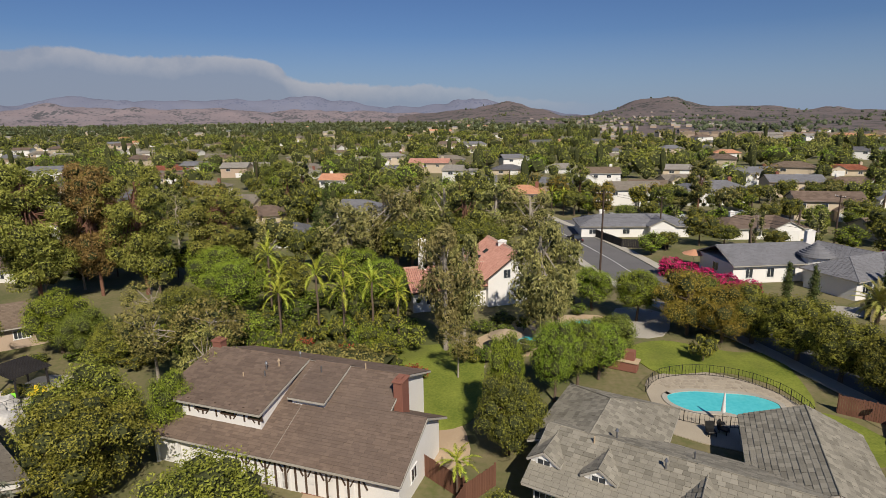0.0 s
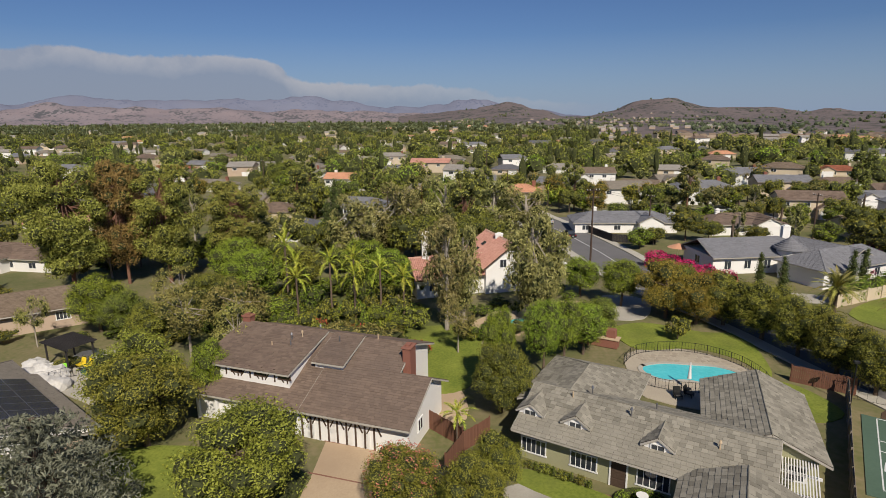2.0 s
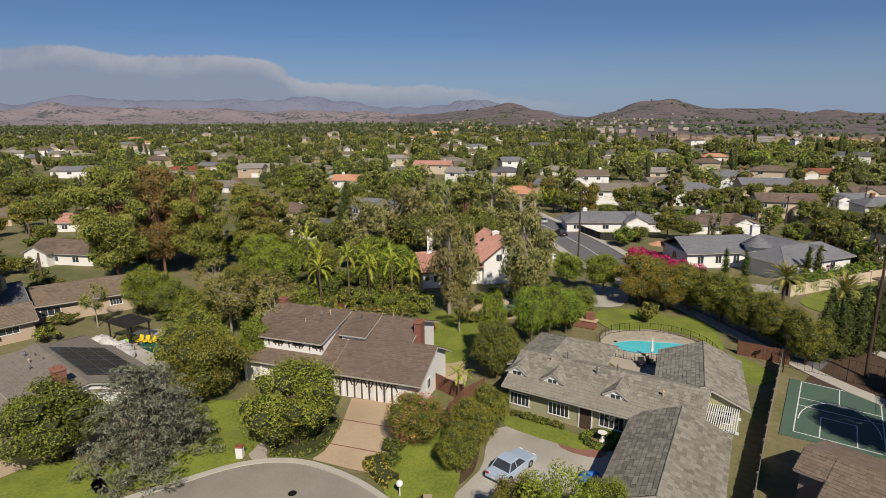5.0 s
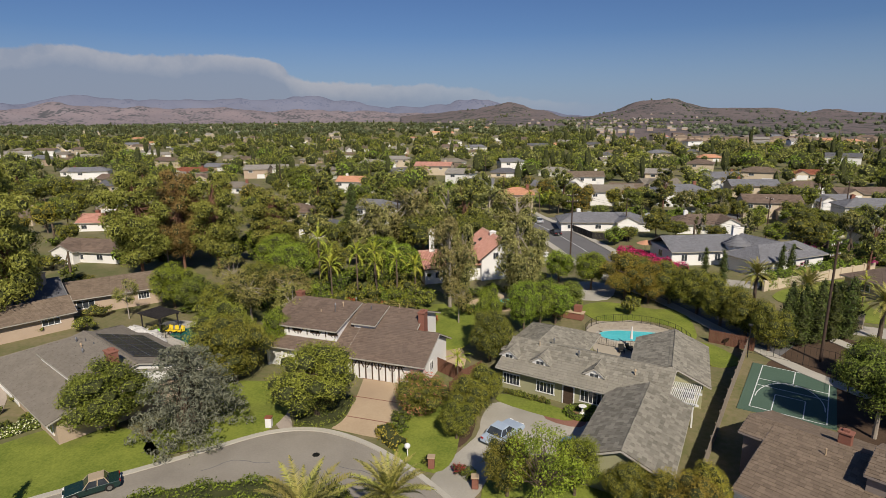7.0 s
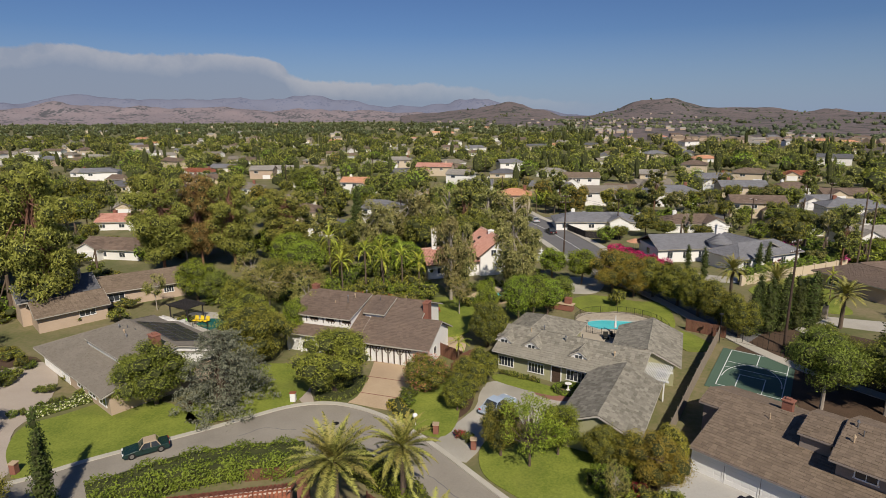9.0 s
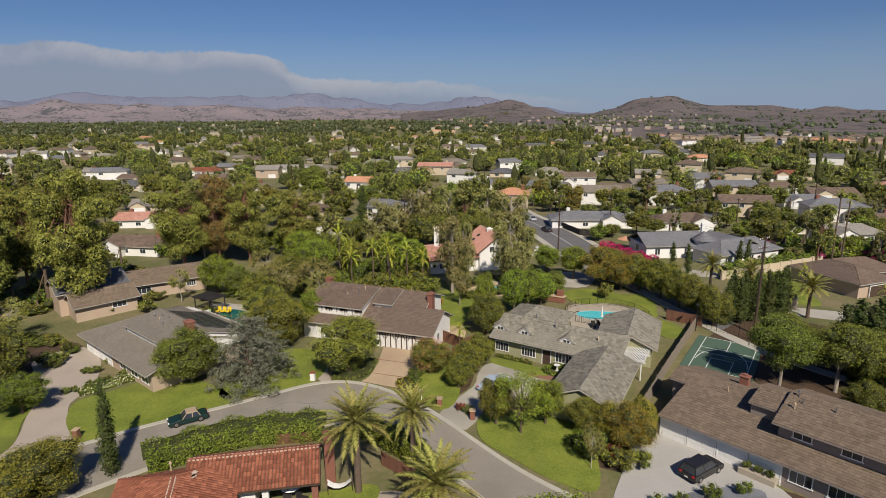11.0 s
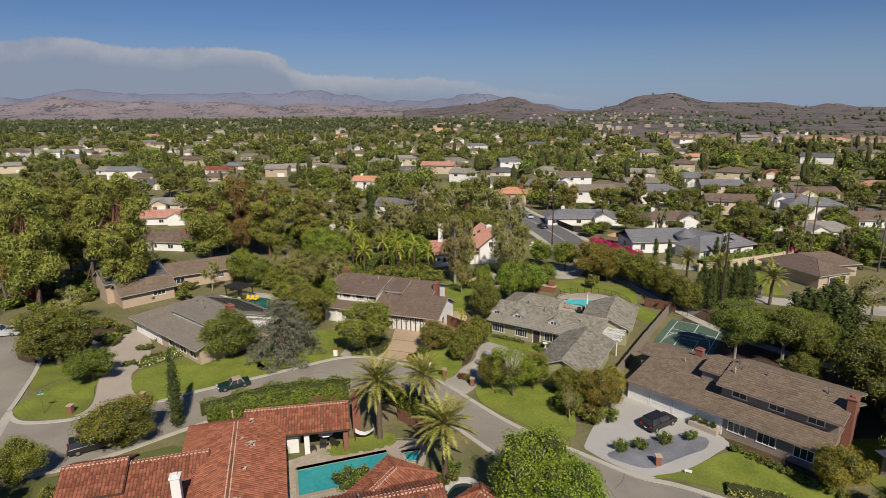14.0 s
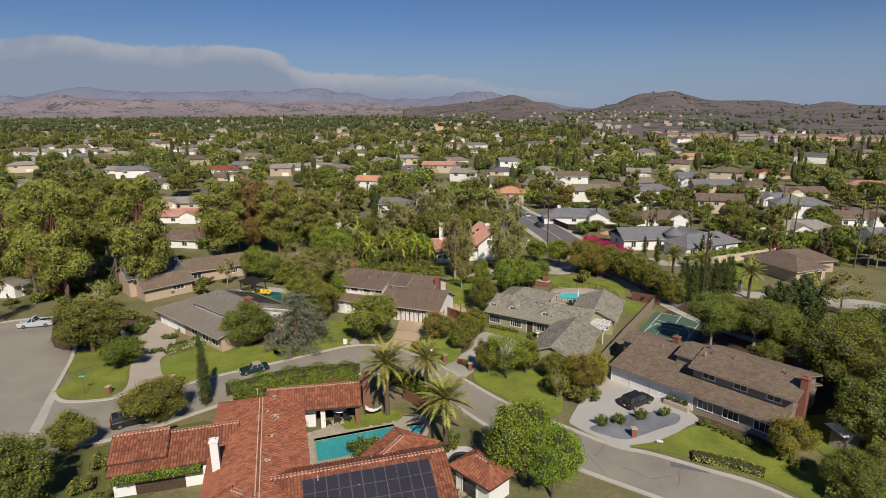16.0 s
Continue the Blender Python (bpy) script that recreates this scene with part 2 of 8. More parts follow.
M["mulch"] = surface("mulch", (0.055, 0.035, 0.022), (0.11, 0.07, 0.045), 1.0, 0.95, 12.0, 0.8)
M["rock"] = surface("pale_rock", (0.45, 0.43, 0.40), (0.66, 0.64, 0.61), 1.0, 0.9, 5.0, 0.7)
M["court"] = surface("green_court", (0.072, 0.12, 0.085), (0.09, 0.145, 0.105), 0.6, 0.8, 9.0, 0.1)
M["line"] = surface("court_line", (0.6, 0.62, 0.6), (0.7, 0.72, 0.7), 1.0, 0.8, 9.0, 0.05)
M["solar"] = surface("solar_cell", (0.03, 0.03, 0.04), (0.045, 0.045, 0.06), 1.0, 0.25, 9.0, 0.0, spec=0.5)
M["solar_frame"] = surface("panel_frame", (0.2, 0.2, 0.21), (0.28, 0.28, 0.29), 1.0, 0.4, 9.0, 0.0, metal=0.7)
M["glass"] = surface("window_glass", (0.02, 0.024, 0.03), (0.05, 0.058, 0.07), 0.6, 0.08, 2.0, 0.0, spec=0.7)
M["chrome"] = surface("metal", (0.5, 0.5, 0.5), (0.62, 0.62, 0.62), 1.0, 0.3, 9.0, 0.0, metal=1.0)
M["rubber"] = surface("rubber", (0.012, 0.012, 0.012), (0.025, 0.025, 0.025), 1.0, 0.85, 9.0, 0.1)
M["paint_green"] = surface("dark_green_paint", (0.008, 0.028, 0.025), (0.012, 0.036, 0.032), 1.0, 0.22, 9.0, 0.0, spec=0.6)
M["paint_black"] = surface("charcoal_paint", (0.015, 0.014, 0.014), (0.026, 0.024, 0.024), 1.0, 0.22, 9.0, 0.0, spec=0.6)
M["paint_silver"] = surface("silver_paint", (0.42, 0.44, 0.46), (0.5, 0.52, 0.54), 1.0, 0.25, 9.0, 0.0, spec=0.6)
M["paint_blue"] = surface("pale_blue_paint", (0.35, 0.42, 0.52), (0.42, 0.5, 0.6), 1.0, 0.22, 9.0, 0.0, spec=0.6)
M["canvas"] = surface("tan_canvas", (0.36, 0.28, 0.19), (0.44, 0.35, 0.24), 1.0, 0.85, 9.0, 0.1)
M["blue_tarp"] = surface("blue_plastic", (0.02, 0.14, 0.55), (0.04, 0.2, 0.65), 1.0, 0.5, 9.0, 0.1)
M["lime"] = surface("lime_plastic", (0.2, 0.62, 0.04), (0.28, 0.72, 0.07), 1.0, 0.5, 9.0, 0.05)
M["yellow"] = surface("yellow_cushion", (0.7, 0.5, 0.02), (0.78, 0.58, 0.04), 1.0, 0.7, 9.0, 0.1)
M["purple"] = surface("purple_cloth", (0.06, 0.03, 0.12), (0.09, 0.05, 0.17), 1.0, 0.8, 9.0, 0.1)
M["sign_green"] = surface("street_sign_green", (0.01, 0.3, 0.09), (0.02, 0.36, 0.12), 1.0, 0.5, 9.0, 0.0)
M["red_lamp"] = surface("red_lamp", (0.35, 0.01, 0.01), (0.45, 0.02, 0.02), 1.0, 0.3, 9.0, 0.0)
# crown and hedge hearts: shade between the leaves put in as dark colour
M["inner_shade"] = surface("inner_leaf_shade", (0.03, 0.036, 0.012), (0.075, 0.082, 0.026), 2.0, 0.95, 5.0, 0.8)


def hillside(name, dry, bare, scrub, amount):
    """Dry grass slopes with bare reddish patches, gullies and dark scrub in drifts and single bushes."""
    m = surface(name, dry, bare, 0.02, 0.98, 9.0, 0.0, spec=0.1)
    N, L = m.node_tree.nodes, m.node_tree.links
    p = N["Principled BSDF"]
    col = p.inputs["Base Color"].links[0].from_socket
    geo = N.new("ShaderNodeNewGeometry")
    drift, dots = N.new("ShaderNodeTexNoise"), N.new("ShaderNodeTexVoronoi")
    drift.inputs["Scale"].default_value, drift.inputs["Detail"].default_value, drift.inputs["Roughness"].default_value = 0.009, 9, 0.68
    dots.inputs["Scale"].default_value = 0.05
    for n in (drift, dots):
        L.new(geo.outputs["Position"], n.inputs["Vector"])
    less = N.new("ShaderNodeMath")
    less.operation = "MULTIPLY_ADD"
    less.inputs[1].default_value = -0.32
    L.new(dots.outputs["Distance"], less.inputs[0])
    L.new(drift.outputs["Fac"], less.inputs[2])
    lim = N.new("ShaderNodeMapRange")
    lim.inputs["From Min"].default_value, lim.inputs["From Max"].default_value = 0.42 - amount, 0.5 - amount
    L.new(less.outputs[0], lim.inputs["Value"])
    mx = N.new("ShaderNodeMix")
    mx.data_type = "RGBA"
    mx.inputs[7].default_value = (*scrub, 1)
    L.new(lim.outputs[0], mx.inputs[0])
    L.new(col, mx.inputs[6])
    L.new(mx.outputs[2], p.inputs["Base Color"])
    bp = N.new("ShaderNodeBump")
    bp.inputs["Strength"].default_value, bp.inputs["Distance"].default_value = 0.8, 14.0
    L.new(drift.outputs["Fac"], bp.inputs["Height"])
    L.new(bp.outputs[0], p.inputs["Normal"])
    return m


# slope colours have distance haze mixed in, more so for each farther range
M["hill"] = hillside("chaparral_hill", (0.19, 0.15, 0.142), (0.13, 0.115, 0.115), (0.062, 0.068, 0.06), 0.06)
M["range"] = hillside("hazed_dry_foothills", (0.27, 0.218, 0.222), (0.2, 0.178, 0.195), (0.10, 0.10, 0.108), 0.06)
# the farthest range is blue only from haze painted into its base colour
M["range_far"] = hillside("haze_blue_range", (0.175, 0.185, 0.24), (0.155, 0.17, 0.235), (0.125, 0.14, 0.2), 0.0)
M["field"] = surface("dry_field", (0.125, 0.10, 0.08), (0.085, 0.072, 0.055), 0.06, 0.97, 9.0, 0.3, stain=(0.085, 0.085, 0.045))
for nm, a, b in (("oak", (0.095, 0.108, 0.016), (0.235, 0.23, 0.048)), ("bright", (0.105, 0.15, 0.018), (0.225, 0.28, 0.04)),
                 ("dark", (0.07, 0.09, 0.018), (0.18, 0.20, 0.044)), ("olive", (0.135, 0.13, 0.045), (0.285, 0.262, 0.10)),
                 ("pine", (0.11, 0.12, 0.028), (0.265, 0.265, 0.075)), ("rust", (0.14, 0.105, 0.035), (0.29, 0.215, 0.085)),
                 ("cedar", (0.105, 0.11, 0.105), (0.185, 0.188, 0.182)), ("pinkbloom", (0.36, 0.10, 0.11), (0.52, 0.2, 0.19)), ("euca", (0.135, 0.135, 0.055), (0.285, 0.26, 0.125)),
                 ("cypress", (0.03, 0.045, 0.014), (0.075, 0.095, 0.028)), ("palm", (0.115, 0.125, 0.035), (0.28, 0.255, 0.09)),
                 ("queen", (0.16, 0.19, 0.024), (0.34, 0.36, 0.06)), ("autumn", (0.15, 0.125, 0.02), (0.30, 0.245, 0.05)),
                 ("magenta", (0.30, 0.01, 0.10), (0.52, 0.03, 0.22)), ("redleaf", (0.18, 0.025, 0.02), (0.34, 0.06, 0.05)),
                 ("hedge", (0.07, 0.10, 0.014), (0.16, 0.20, 0.032)), ("white_flower", (0.5, 0.5, 0.42), (0.75, 0.74, 0.68)),
                 # haze_a to haze_c: leaf colours greyed to stand in for haze over distance
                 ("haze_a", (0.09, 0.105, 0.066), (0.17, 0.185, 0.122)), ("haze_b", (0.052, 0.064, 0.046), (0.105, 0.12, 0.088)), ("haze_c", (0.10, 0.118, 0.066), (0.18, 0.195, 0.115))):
    M[nm] = foliage("leaves_" + nm, a, b)


def water(name, deep, pale):
    m = surface(name, deep, pale, 0.9, 0.06, 3.0, 0.0, spec=0.5)
    N, L = m.node_tree.nodes, m.node_tree.links
    w = N.new("ShaderNodeTexNoise")
    w.inputs["Scale"].default_value = 1.6
    b = N.new("ShaderNodeBump")
    b.inputs["Strength"].default_value, b.inputs["Distance"].default_value = 0.12, 0.05
    L.new(w.outputs["Fac"], b.inputs["Height"])
    L.new(b.outputs[0], N["Principled BSDF"].inputs["Normal"])
    return m


M["pool_aqua"] = water("aqua_pool_water", (0.07, 0.50, 0.55), (0.13, 0.62, 0.66))
M["pool_teal"] = water("teal_pool_water", (0.03, 0.26, 0.27), (0.06, 0.36, 0.36))
M["pond_dark"] = water("dark_pond_water", (0.004, 0.011, 0.011), (0.01, 0.02, 0.019))
M["pool_green"] = water("green_pool_water", (0.012, 0.10, 0.095), (0.025, 0.15, 0.14))


# ---------------------------------------------------------------- mesh helpers
def thing(name, loc, label, category, group="", rz=0.0):
    ob = new(name)
    ob.empty_display_size = 0.3
    ob.matrix_basis = pose(*loc, 0, 0, rz)
    return tagged(ob, label, category, group)


def part(name, bm, material, parent=None, label="", kind=""):
    me = bpy.data.meshes.new(name)
    if isinstance(bm, bmesh.types.BMesh):
        bm.to_mesh(me)
        bm.free()
    else:
        me.from_pydata(bm[0], [], bm[1])
        if len(bm) > 2:
            me.polygons.foreach_set("material_index", bm[2])
    for mt in (material if isinstance(material, (list, tuple)) else [material]):
        me.materials.append(M[mt])
    ob = new(name, me)
    ob.parent = parent
    return tagged(ob, label, kind=kind)


def box(bm, cx, cy, cz, sx, sy, sz, rz=0.0, bevel=0.0):
    """A box by its centre and size, turned about z by rz degrees."""
    g = bmesh.ops.create_cube(bm, size=1.0, matrix=pose(cx, cy, cz, 0, 0, rz) @ Matrix.Diagonal((sx, sy, sz, 1)))
    if bevel:
        es = list({e for v in g["verts"] for e in v.link_edges})
        bmesh.ops.bevel(bm, geom=es, offset=bevel, segments=1, affect="EDGES")
    return bm


def tube(bm, p, q, r0, r1, sides=8):
    p, q = Vector(p), Vector(q)
    m = Matrix.Translation((p + q) / 2) @ (q - p).to_track_quat("Z", "Y").to_matrix().to_4x4()
    bmesh.ops.create_cone(bm, cap_ends=True, segments=sides, radius1=r0, radius2=r1, depth=(q - p).length, matrix=m)
    return bm


def slab(bm, pts, z0, z1):
    """An upright prism over a plan polygon."""
    n = len(pts)
    lo = [bm.verts.new((x, y, z0)) for x, y in pts]
    hi = [bm.verts.new((x, y, z1)) for x, y in pts]
    bm.faces.new(hi)
    bm.faces.new(lo[::-1])
    for i in range(n):
        bm.faces.new((lo[i], lo[(i + 1) % n], hi[(i + 1) % n], hi[i]))
    bmesh.ops.recalc_face_normals(bm, faces=bm.faces)
    return bm


def smooth(pts, steps=6, closed=False):
    """A Catmull-Rom line through plan points."""
    out, n = [], len(pts)
    for i in range(n if closed else n - 1):
        g = lambda k: np.array(pts[k % n] if closed else pts[min(max(k, 0), n - 1)], float)
        a, b, c, d = g(i - 1), g(i), g(i + 1), g(i + 2)
        for s in range(steps):
            t = s / steps
            out.append(tuple(0.5 * (2 * b + (c - a) * t + (2 * a - 5 * b + 4 * c - d) * t * t + (3 * b - a - 3 * c + d) * t ** 3)))
    if not closed:
        out.append(tuple(map(float, pts[-1])))
    return out


def ribbon(bm, line, half, z0, z1):
    """A strip of a given half width along a plan line, from z0 up to z1."""
    P = np.array(line, float)
    T = np.gradient(P, axis=0)
    T /= np.linalg.norm(T, axis=1)[:, None] + 1e-9
    S = np.stack([-T[:, 1], T[:, 0]], 1) * half
    rows = [[bm.verts.new((*q, z)) for q, z in ((p + s, z0), (p + s, z1), (p - s, z1), (p - s, z0))] for p, s in zip(P, S)]
    for a, b in zip(rows, rows[1:]):
        for k in range(3):
            bm.faces.new((a[k], a[k + 1], b[k + 1], b[k]))
    bmesh.ops.recalc_face_normals(bm, faces=bm.faces)
    return bm


def sheet(name, pts, z, material, label, category, closed_smooth=0, kind="structure"):
    """A flat piece of the setting over a plan polygon, a few centimetres thick."""
    pts = smooth(pts, closed_smooth, True) if closed_smooth else pts
    bm = slab(bmesh.new(), pts, -0.05, z)
    bmesh.ops.triangulate(bm, faces=[f for f in bm.faces if len(f.verts) > 4])
    ob = part(name, bm, material, kind=kind, label=label)
    return tagged(ob, category=category)


# ---------------------------------------------------------------- roofs and houses
def roof_plane(out, corners, w, e, thick, style, rng):
    """Tiles or shingles over one roof plane. corners: eave left, eave right, then the upper ones. Each piece is an island of its own."""
    V, F = out
    C = [Vector(c) for c in corners]
    s = (C[1] - C[0]).normalized()
    nrm = s.cross(C[-1] - C[0]).normalized()
    if nrm.z < 0:
        nrm = -nrm
    up = nrm.cross(s)
    if up.z < 0:
        up = -up
    L = [((c - C[0]).dot(s), (c - C[0]).dot(up)) for c in C]
    top = max(q for _, q in L)

    def span(d):
        xs = []
        for (x0, y0), (x1, y1) in zip(L, L[1:] + L[:1]):
            if (y0 - d) * (y1 - d) <= 0 and abs(y1 - y0) > 1e-6:
                xs.append(x0 + (x1 - x0) * (d - y0) / (y1 - y0))
        return (min(xs), max(xs)) if len(xs) > 1 else None

    rows = max(1, int(round(top / e)))
    for r in range(rows):
        d0, d1 = r * top / rows, (r + 1) * top / rows
        sp = span(min(max((d0 + d1) / 2, 0.01), top - 0.01))
        if not sp:
            continue
        x, x1 = sp
        x -= rng.random() * w * (0.5 if style != "barrel" else 0)
        while x < x1 - 0.03:
            ww = w * (1 if style == "barrel" else rng.uniform(0.75, 1.3))
            a, b = max(x, sp[0]), min(x + ww, x1)
            x += ww
            if b - a < 0.04:
                continue
            t0 = thick * rng.uniform(0.8, 1.5)
            k = len(V)
            lo, hi = d0 - 0.03, d1 + 0.02
            if style == "barrel":
                m = (a + b) / 2
                for d, h in ((lo, t0 + 0.03), (hi, t0 * 0.6)):
                    for xx, zz in ((a + 0.015, 0.0), (a + (m - a) * 0.5, h * 0.8), (m, h), (b - (b - m) * 0.5, h * 0.8), (b - 0.015, 0.0)):
                        V.append(tuple(C[0] + s * xx + up * d + nrm * (zz + 0.02)))
                for i in range(4):
                    F.append((k + i, k + i + 1, k + 6 + i, k + 5 + i))
                F.append((k + 4, k + 3, k + 2, k + 1, k))
            else:
                for d, h in ((lo, 0.0), (lo, t0), (hi, t0 * 0.35)):
                    for xx in (a + 0.006, b - 0.006):
                        V.append(tuple(C[0] + s * xx + up * d + nrm * h))
                F.append((k, k + 1, k + 3, k + 2))
                F.append((k + 2, k + 3, k + 5, k + 4))


ROOFS = {"shake": (0.46, 0.38, 0.045, "flat"), "comp": (0.5, 0.26, 0.035, "flat"), "barrel": (0.30, 0.42, 0.07, "barrel"), "coarse": (0.9, 0.55, 0.05, "flat"), "tile": (0.42, 0.36, 0.05, "flat")}


class Wing:
    """One gabled or hipped block of a house. a, b: plan ends of the centre line; right, left: half widths; eaves and ridge heights."""

    def __init__(self, house, a, b, right, left, eave, ridge, ends="gg", wall="white", roof="shingle_brown", cover="comp", over=0.6, base=0.0,
                 eave_left=None, seed=1, walls=True, single=0):
        o = house.matrix_basis.translation
        self.house, self.o = house, o
        A, B = Vector((a[0] - o.x, a[1] - o.y, 0)), Vector((b[0] - o.x, b[1] - o.y, 0))
        self.u = u = (B - A).normalized()
        self.v = v = Vector((-u.y, u.x, 0))
        self.A, self.B, self.L, self.right, self.left = A, B, (B - A).length, right, left
        self.eave, self.over, self.wall_mat = eave, over, wall
        el = eave if eave_left is None else eave_left
        self.eave_left = el
        ha = min(right, left) * 0.95 if ends[0] == "h" else 0.0
        hb = min(right, left) * 0.95 if ends[1] == "h" else 0.0
        P = lambda s, t, z: A + u * s + v * t + Vector((0, 0, z))
        L = self.L
        rl, rr = P(ha, 0, ridge), P(L - hb, 0, ridge)
        e00, e10, e01, e11 = P(0, -right, eave), P(L, -right, eave), P(0, left, el), P(L, left, el)
        planes = [(e00, e10, rr, rl), (e11, e01, rl, rr)]
        if ha:
            planes.append((e01, e00, rl))
        if hb:
            planes.append((e10, e11, rr))
        bm = bmesh.new()
        for pl in planes:
            n = (pl[1] - pl[0]).cross(pl[-1] - pl[0]).normalized()
            n = n if n.z > 0 else -n
            up = [bm.verts.new(p) for p in pl]
            dn = [bm.verts.new(p - Vector((0, 0, 0.16))) for p in pl]
            bm.faces.new(up)
            bm.faces.new(dn[::-1])
            for i in range(len(pl)):
                j = (i + 1) % len(pl)
                bm.faces.new((up[i], up[j], dn[j], dn[i]))
        bmesh.ops.recalc_face_normals(bm, faces=bm.faces)
        self.roof = part("roof", bm, "under", house)
        rng = random.Random(seed)
        out = ([], [])
        w, e, th, style = ROOFS[cover]
        for pl in planes:
            roof_plane(out, pl, w, e, th, style, rng)
        if single:
            # the courses nearest the eave are pieces of their own
            V, F = out
            groups, size = [], 10 if style == "barrel" else 6
            per = 5 if style == "barrel" else 2
            for i in range(min(single, len(V) // size)):
                vs = V[i * size:(i + 1) * size]
                fs = [tuple(k - i * size for k in f) for f in F[i * per:(i + 1) * per]]
                part("tile" if style == "barrel" else "shingle", (vs, fs), roof, self.roof)
            n = min(single, len(V) // size)
            out = (V[n * size:], [tuple(k - n * size for k in f) for f in F[n * per:]])
        part("roof_tiles" if style == "barrel" else "roof_shingles", out, roof, self.roof, kind="stuff")
        bm = bmesh.new()
        r0 = 0.11 if style == "barrel" else 0.06
        n = max(2, int((rr - rl).length / 0.9))
        for i in range(n):
            p, q = rl.lerp(rr, i / n), rl.lerp(rr, (i + 0.96) / n)
            tube(bm, p + Vector((0, 0, 0.03)), q + Vector((0, 0, 0.03)), r0, r0 * 0.9, 6)
        for base_pts in (([e00, e01], rl) if ha else None, ([e10, e11], rr) if hb else None):
            if base_pts:
                for c in base_pts[0]:
                    tube(bm, c + Vector((0, 0, 0.03)), base_pts[1] + Vector((0, 0, 0.03)), r0, r0, 6)
        part("ridge_cap", bm, roof, self.roof, kind="stuff")
        if style == "barrel":
            # pale mortar squeezed out under the ridge tiles
            bm, steps = bmesh.new(), int((rr - rl).length / 0.34)
            for i in range(steps):
                c = rl.lerp(rr, (i + 0.5) / steps)
                for t in (-0.17, 0.17):
                    box(bm, c.x + v.x * t, c.y + v.y * t, c.z + 0.0, 0.2, 0.1, 0.12, math.degrees(math.atan2(u.y, u.x)))
            part("ridge_mortar", bm, "mortar", self.roof, kind="stuff")
        # boards along the eaves and rakes
        board = "timber" if cover == "barrel" else "concrete" if wall in ("white", "sage", "tan_wall") else "taupe"
        bm = bmesh.new()
        for p, q in ((e00, e10), (e01, e11)) + (((e00, rl), (rl, e01)) if not ha else ((e00, e01),)) + (((e10, rr), (rr, e11)) if not hb else ((e10, e11),)):
            out_n = ((p + q) / 2 - (A + B) / 2)
            out_n.z = 0
            off = out_n.normalized() * 0.03
            m = Matrix.Translation((p + q) / 2 + off - Vector((0, 0, 0.1))) @ (q - p).to_track_quat("X", "Z").to_matrix().to_4x4()
            bmesh.ops.create_cube(bm, size=1, matrix=m @ Matrix.Diagonal(((q - p).length, 0.05, 0.15, 1)))
            if cover != "coarse":
                part("fascia_board", bm, board, house)
                bm = bmesh.new()
        if cover == "coarse":
            part("fascia_board", bm, board, house, kind="stuff")
        else:
            bm.free()
        if walls:
            bm = bmesh.new()
            i0, i1 = (over if ends[0] == "h" else over * 0.6), L - (over if ends[1] == "h" else over * 0.6)
            kr, kl = (ridge - eave) / right, (ridge - el) / left
            sec = [(-right + over, base), (-right + over, eave + kr * over - 0.18), (0, ridge - 0.18), (left - over, el + kl * over - 0.18), (left - over, base)]
            if ha or hb:
                sec = [(-right + over, base), (-right + over, min(eave, el) - 0.02), (left - over, min(eave, el) - 0.02), (left - over, base)]
            f0 = [bm.verts.new(P(i0, t, z)) for t, z in sec]
            f1 = [bm.verts.new(P(i1, t, z)) for t, z in sec]
            bm.faces.new(f0)
            bm.faces.new(f1[::-1])
            for i in range(len(sec)):
                j = (i + 1) % len(sec)
                bm.faces.new((f0[i], f0[j], f1[j], f1[i]))
            bmesh.ops.recalc_face_normals(bm, faces=bm.faces)
            self.wall = part("wall", bm, wall, house)
        self.P = P

    def spot(self, side, s, z):
        """A place on the right (front), left, start or end wall, with the wall's outward normal."""
        if side == "r":
            return self.P(s, -self.right + self.over, z), -self.v
        if side == "l":
            return self.P(s, self.left - self.over, z), self.v
        if side == "a":
            return self.P(self.over * 0.6, s, z), -self.u
        return self.P(self.L - self.over * 0.6, s, z), self.u

    def window(self, side, s, z, w=1.5, h=1.1, bars=2, frame_mat="trim"):
        c, n = self.spot(side, s, z)
        t = Vector((-n.y, n.x, 0))
        rz = math.degrees(math.atan2(t.y, t.x))
        ob = new("window")
        ob.parent = self.house
        ob.matrix_basis = pose(c.x, c.y, c.z, 0, 0, rz)
        bm = bmesh.new()
        for x, zz, sx, sz in ((0, h / 2, w + 0.16, 0.09), (0, -h / 2, w + 0.24, 0.11), (-w / 2, 0, 0.09, h), (w / 2, 0, 0.09, h)):
            box(bm, x, 0, zz, sx, 0.14, sz)
        for i in range(1, bars):
            box(bm, -w / 2 + i * w / bars, 0, 0, 0.05, 0.11, h)
        part("window_frame", bm, frame_mat, ob)
        part("pane", box(bmesh.new(), 0, 0, 0, w, 0.06, h), "glass", ob)
        return ob

    def door(self, side, s, w=1.0, h=2.05, material="trim", name="door", panels=(2, 3), lift=0.0):
        c, n = self.spot(side, s, h / 2 + lift)
        t = Vector((-n.y, n.x, 0))
        ob = new(name)
        ob.parent = self.house
        ob.matrix_basis = pose(c.x, c.y, c.z, 0, 0, math.degrees(math.atan2(t.y, t.x)))
        bm = bmesh.new()
        for x, zz, sx, sz in ((0, h / 2 + 0.05, w + 0.24, 0.1), (-w / 2 - 0.06, 0, 0.12, h), (w / 2 + 0.06, 0, 0.12, h)):
            box(bm, x, 0, zz, sx, 0.16, sz)
        part("door_frame", bm, "trim", ob)
        bm = box(bmesh.new(), 0, 0, 0, w, 0.05, h)
        nx, nz_ = panels
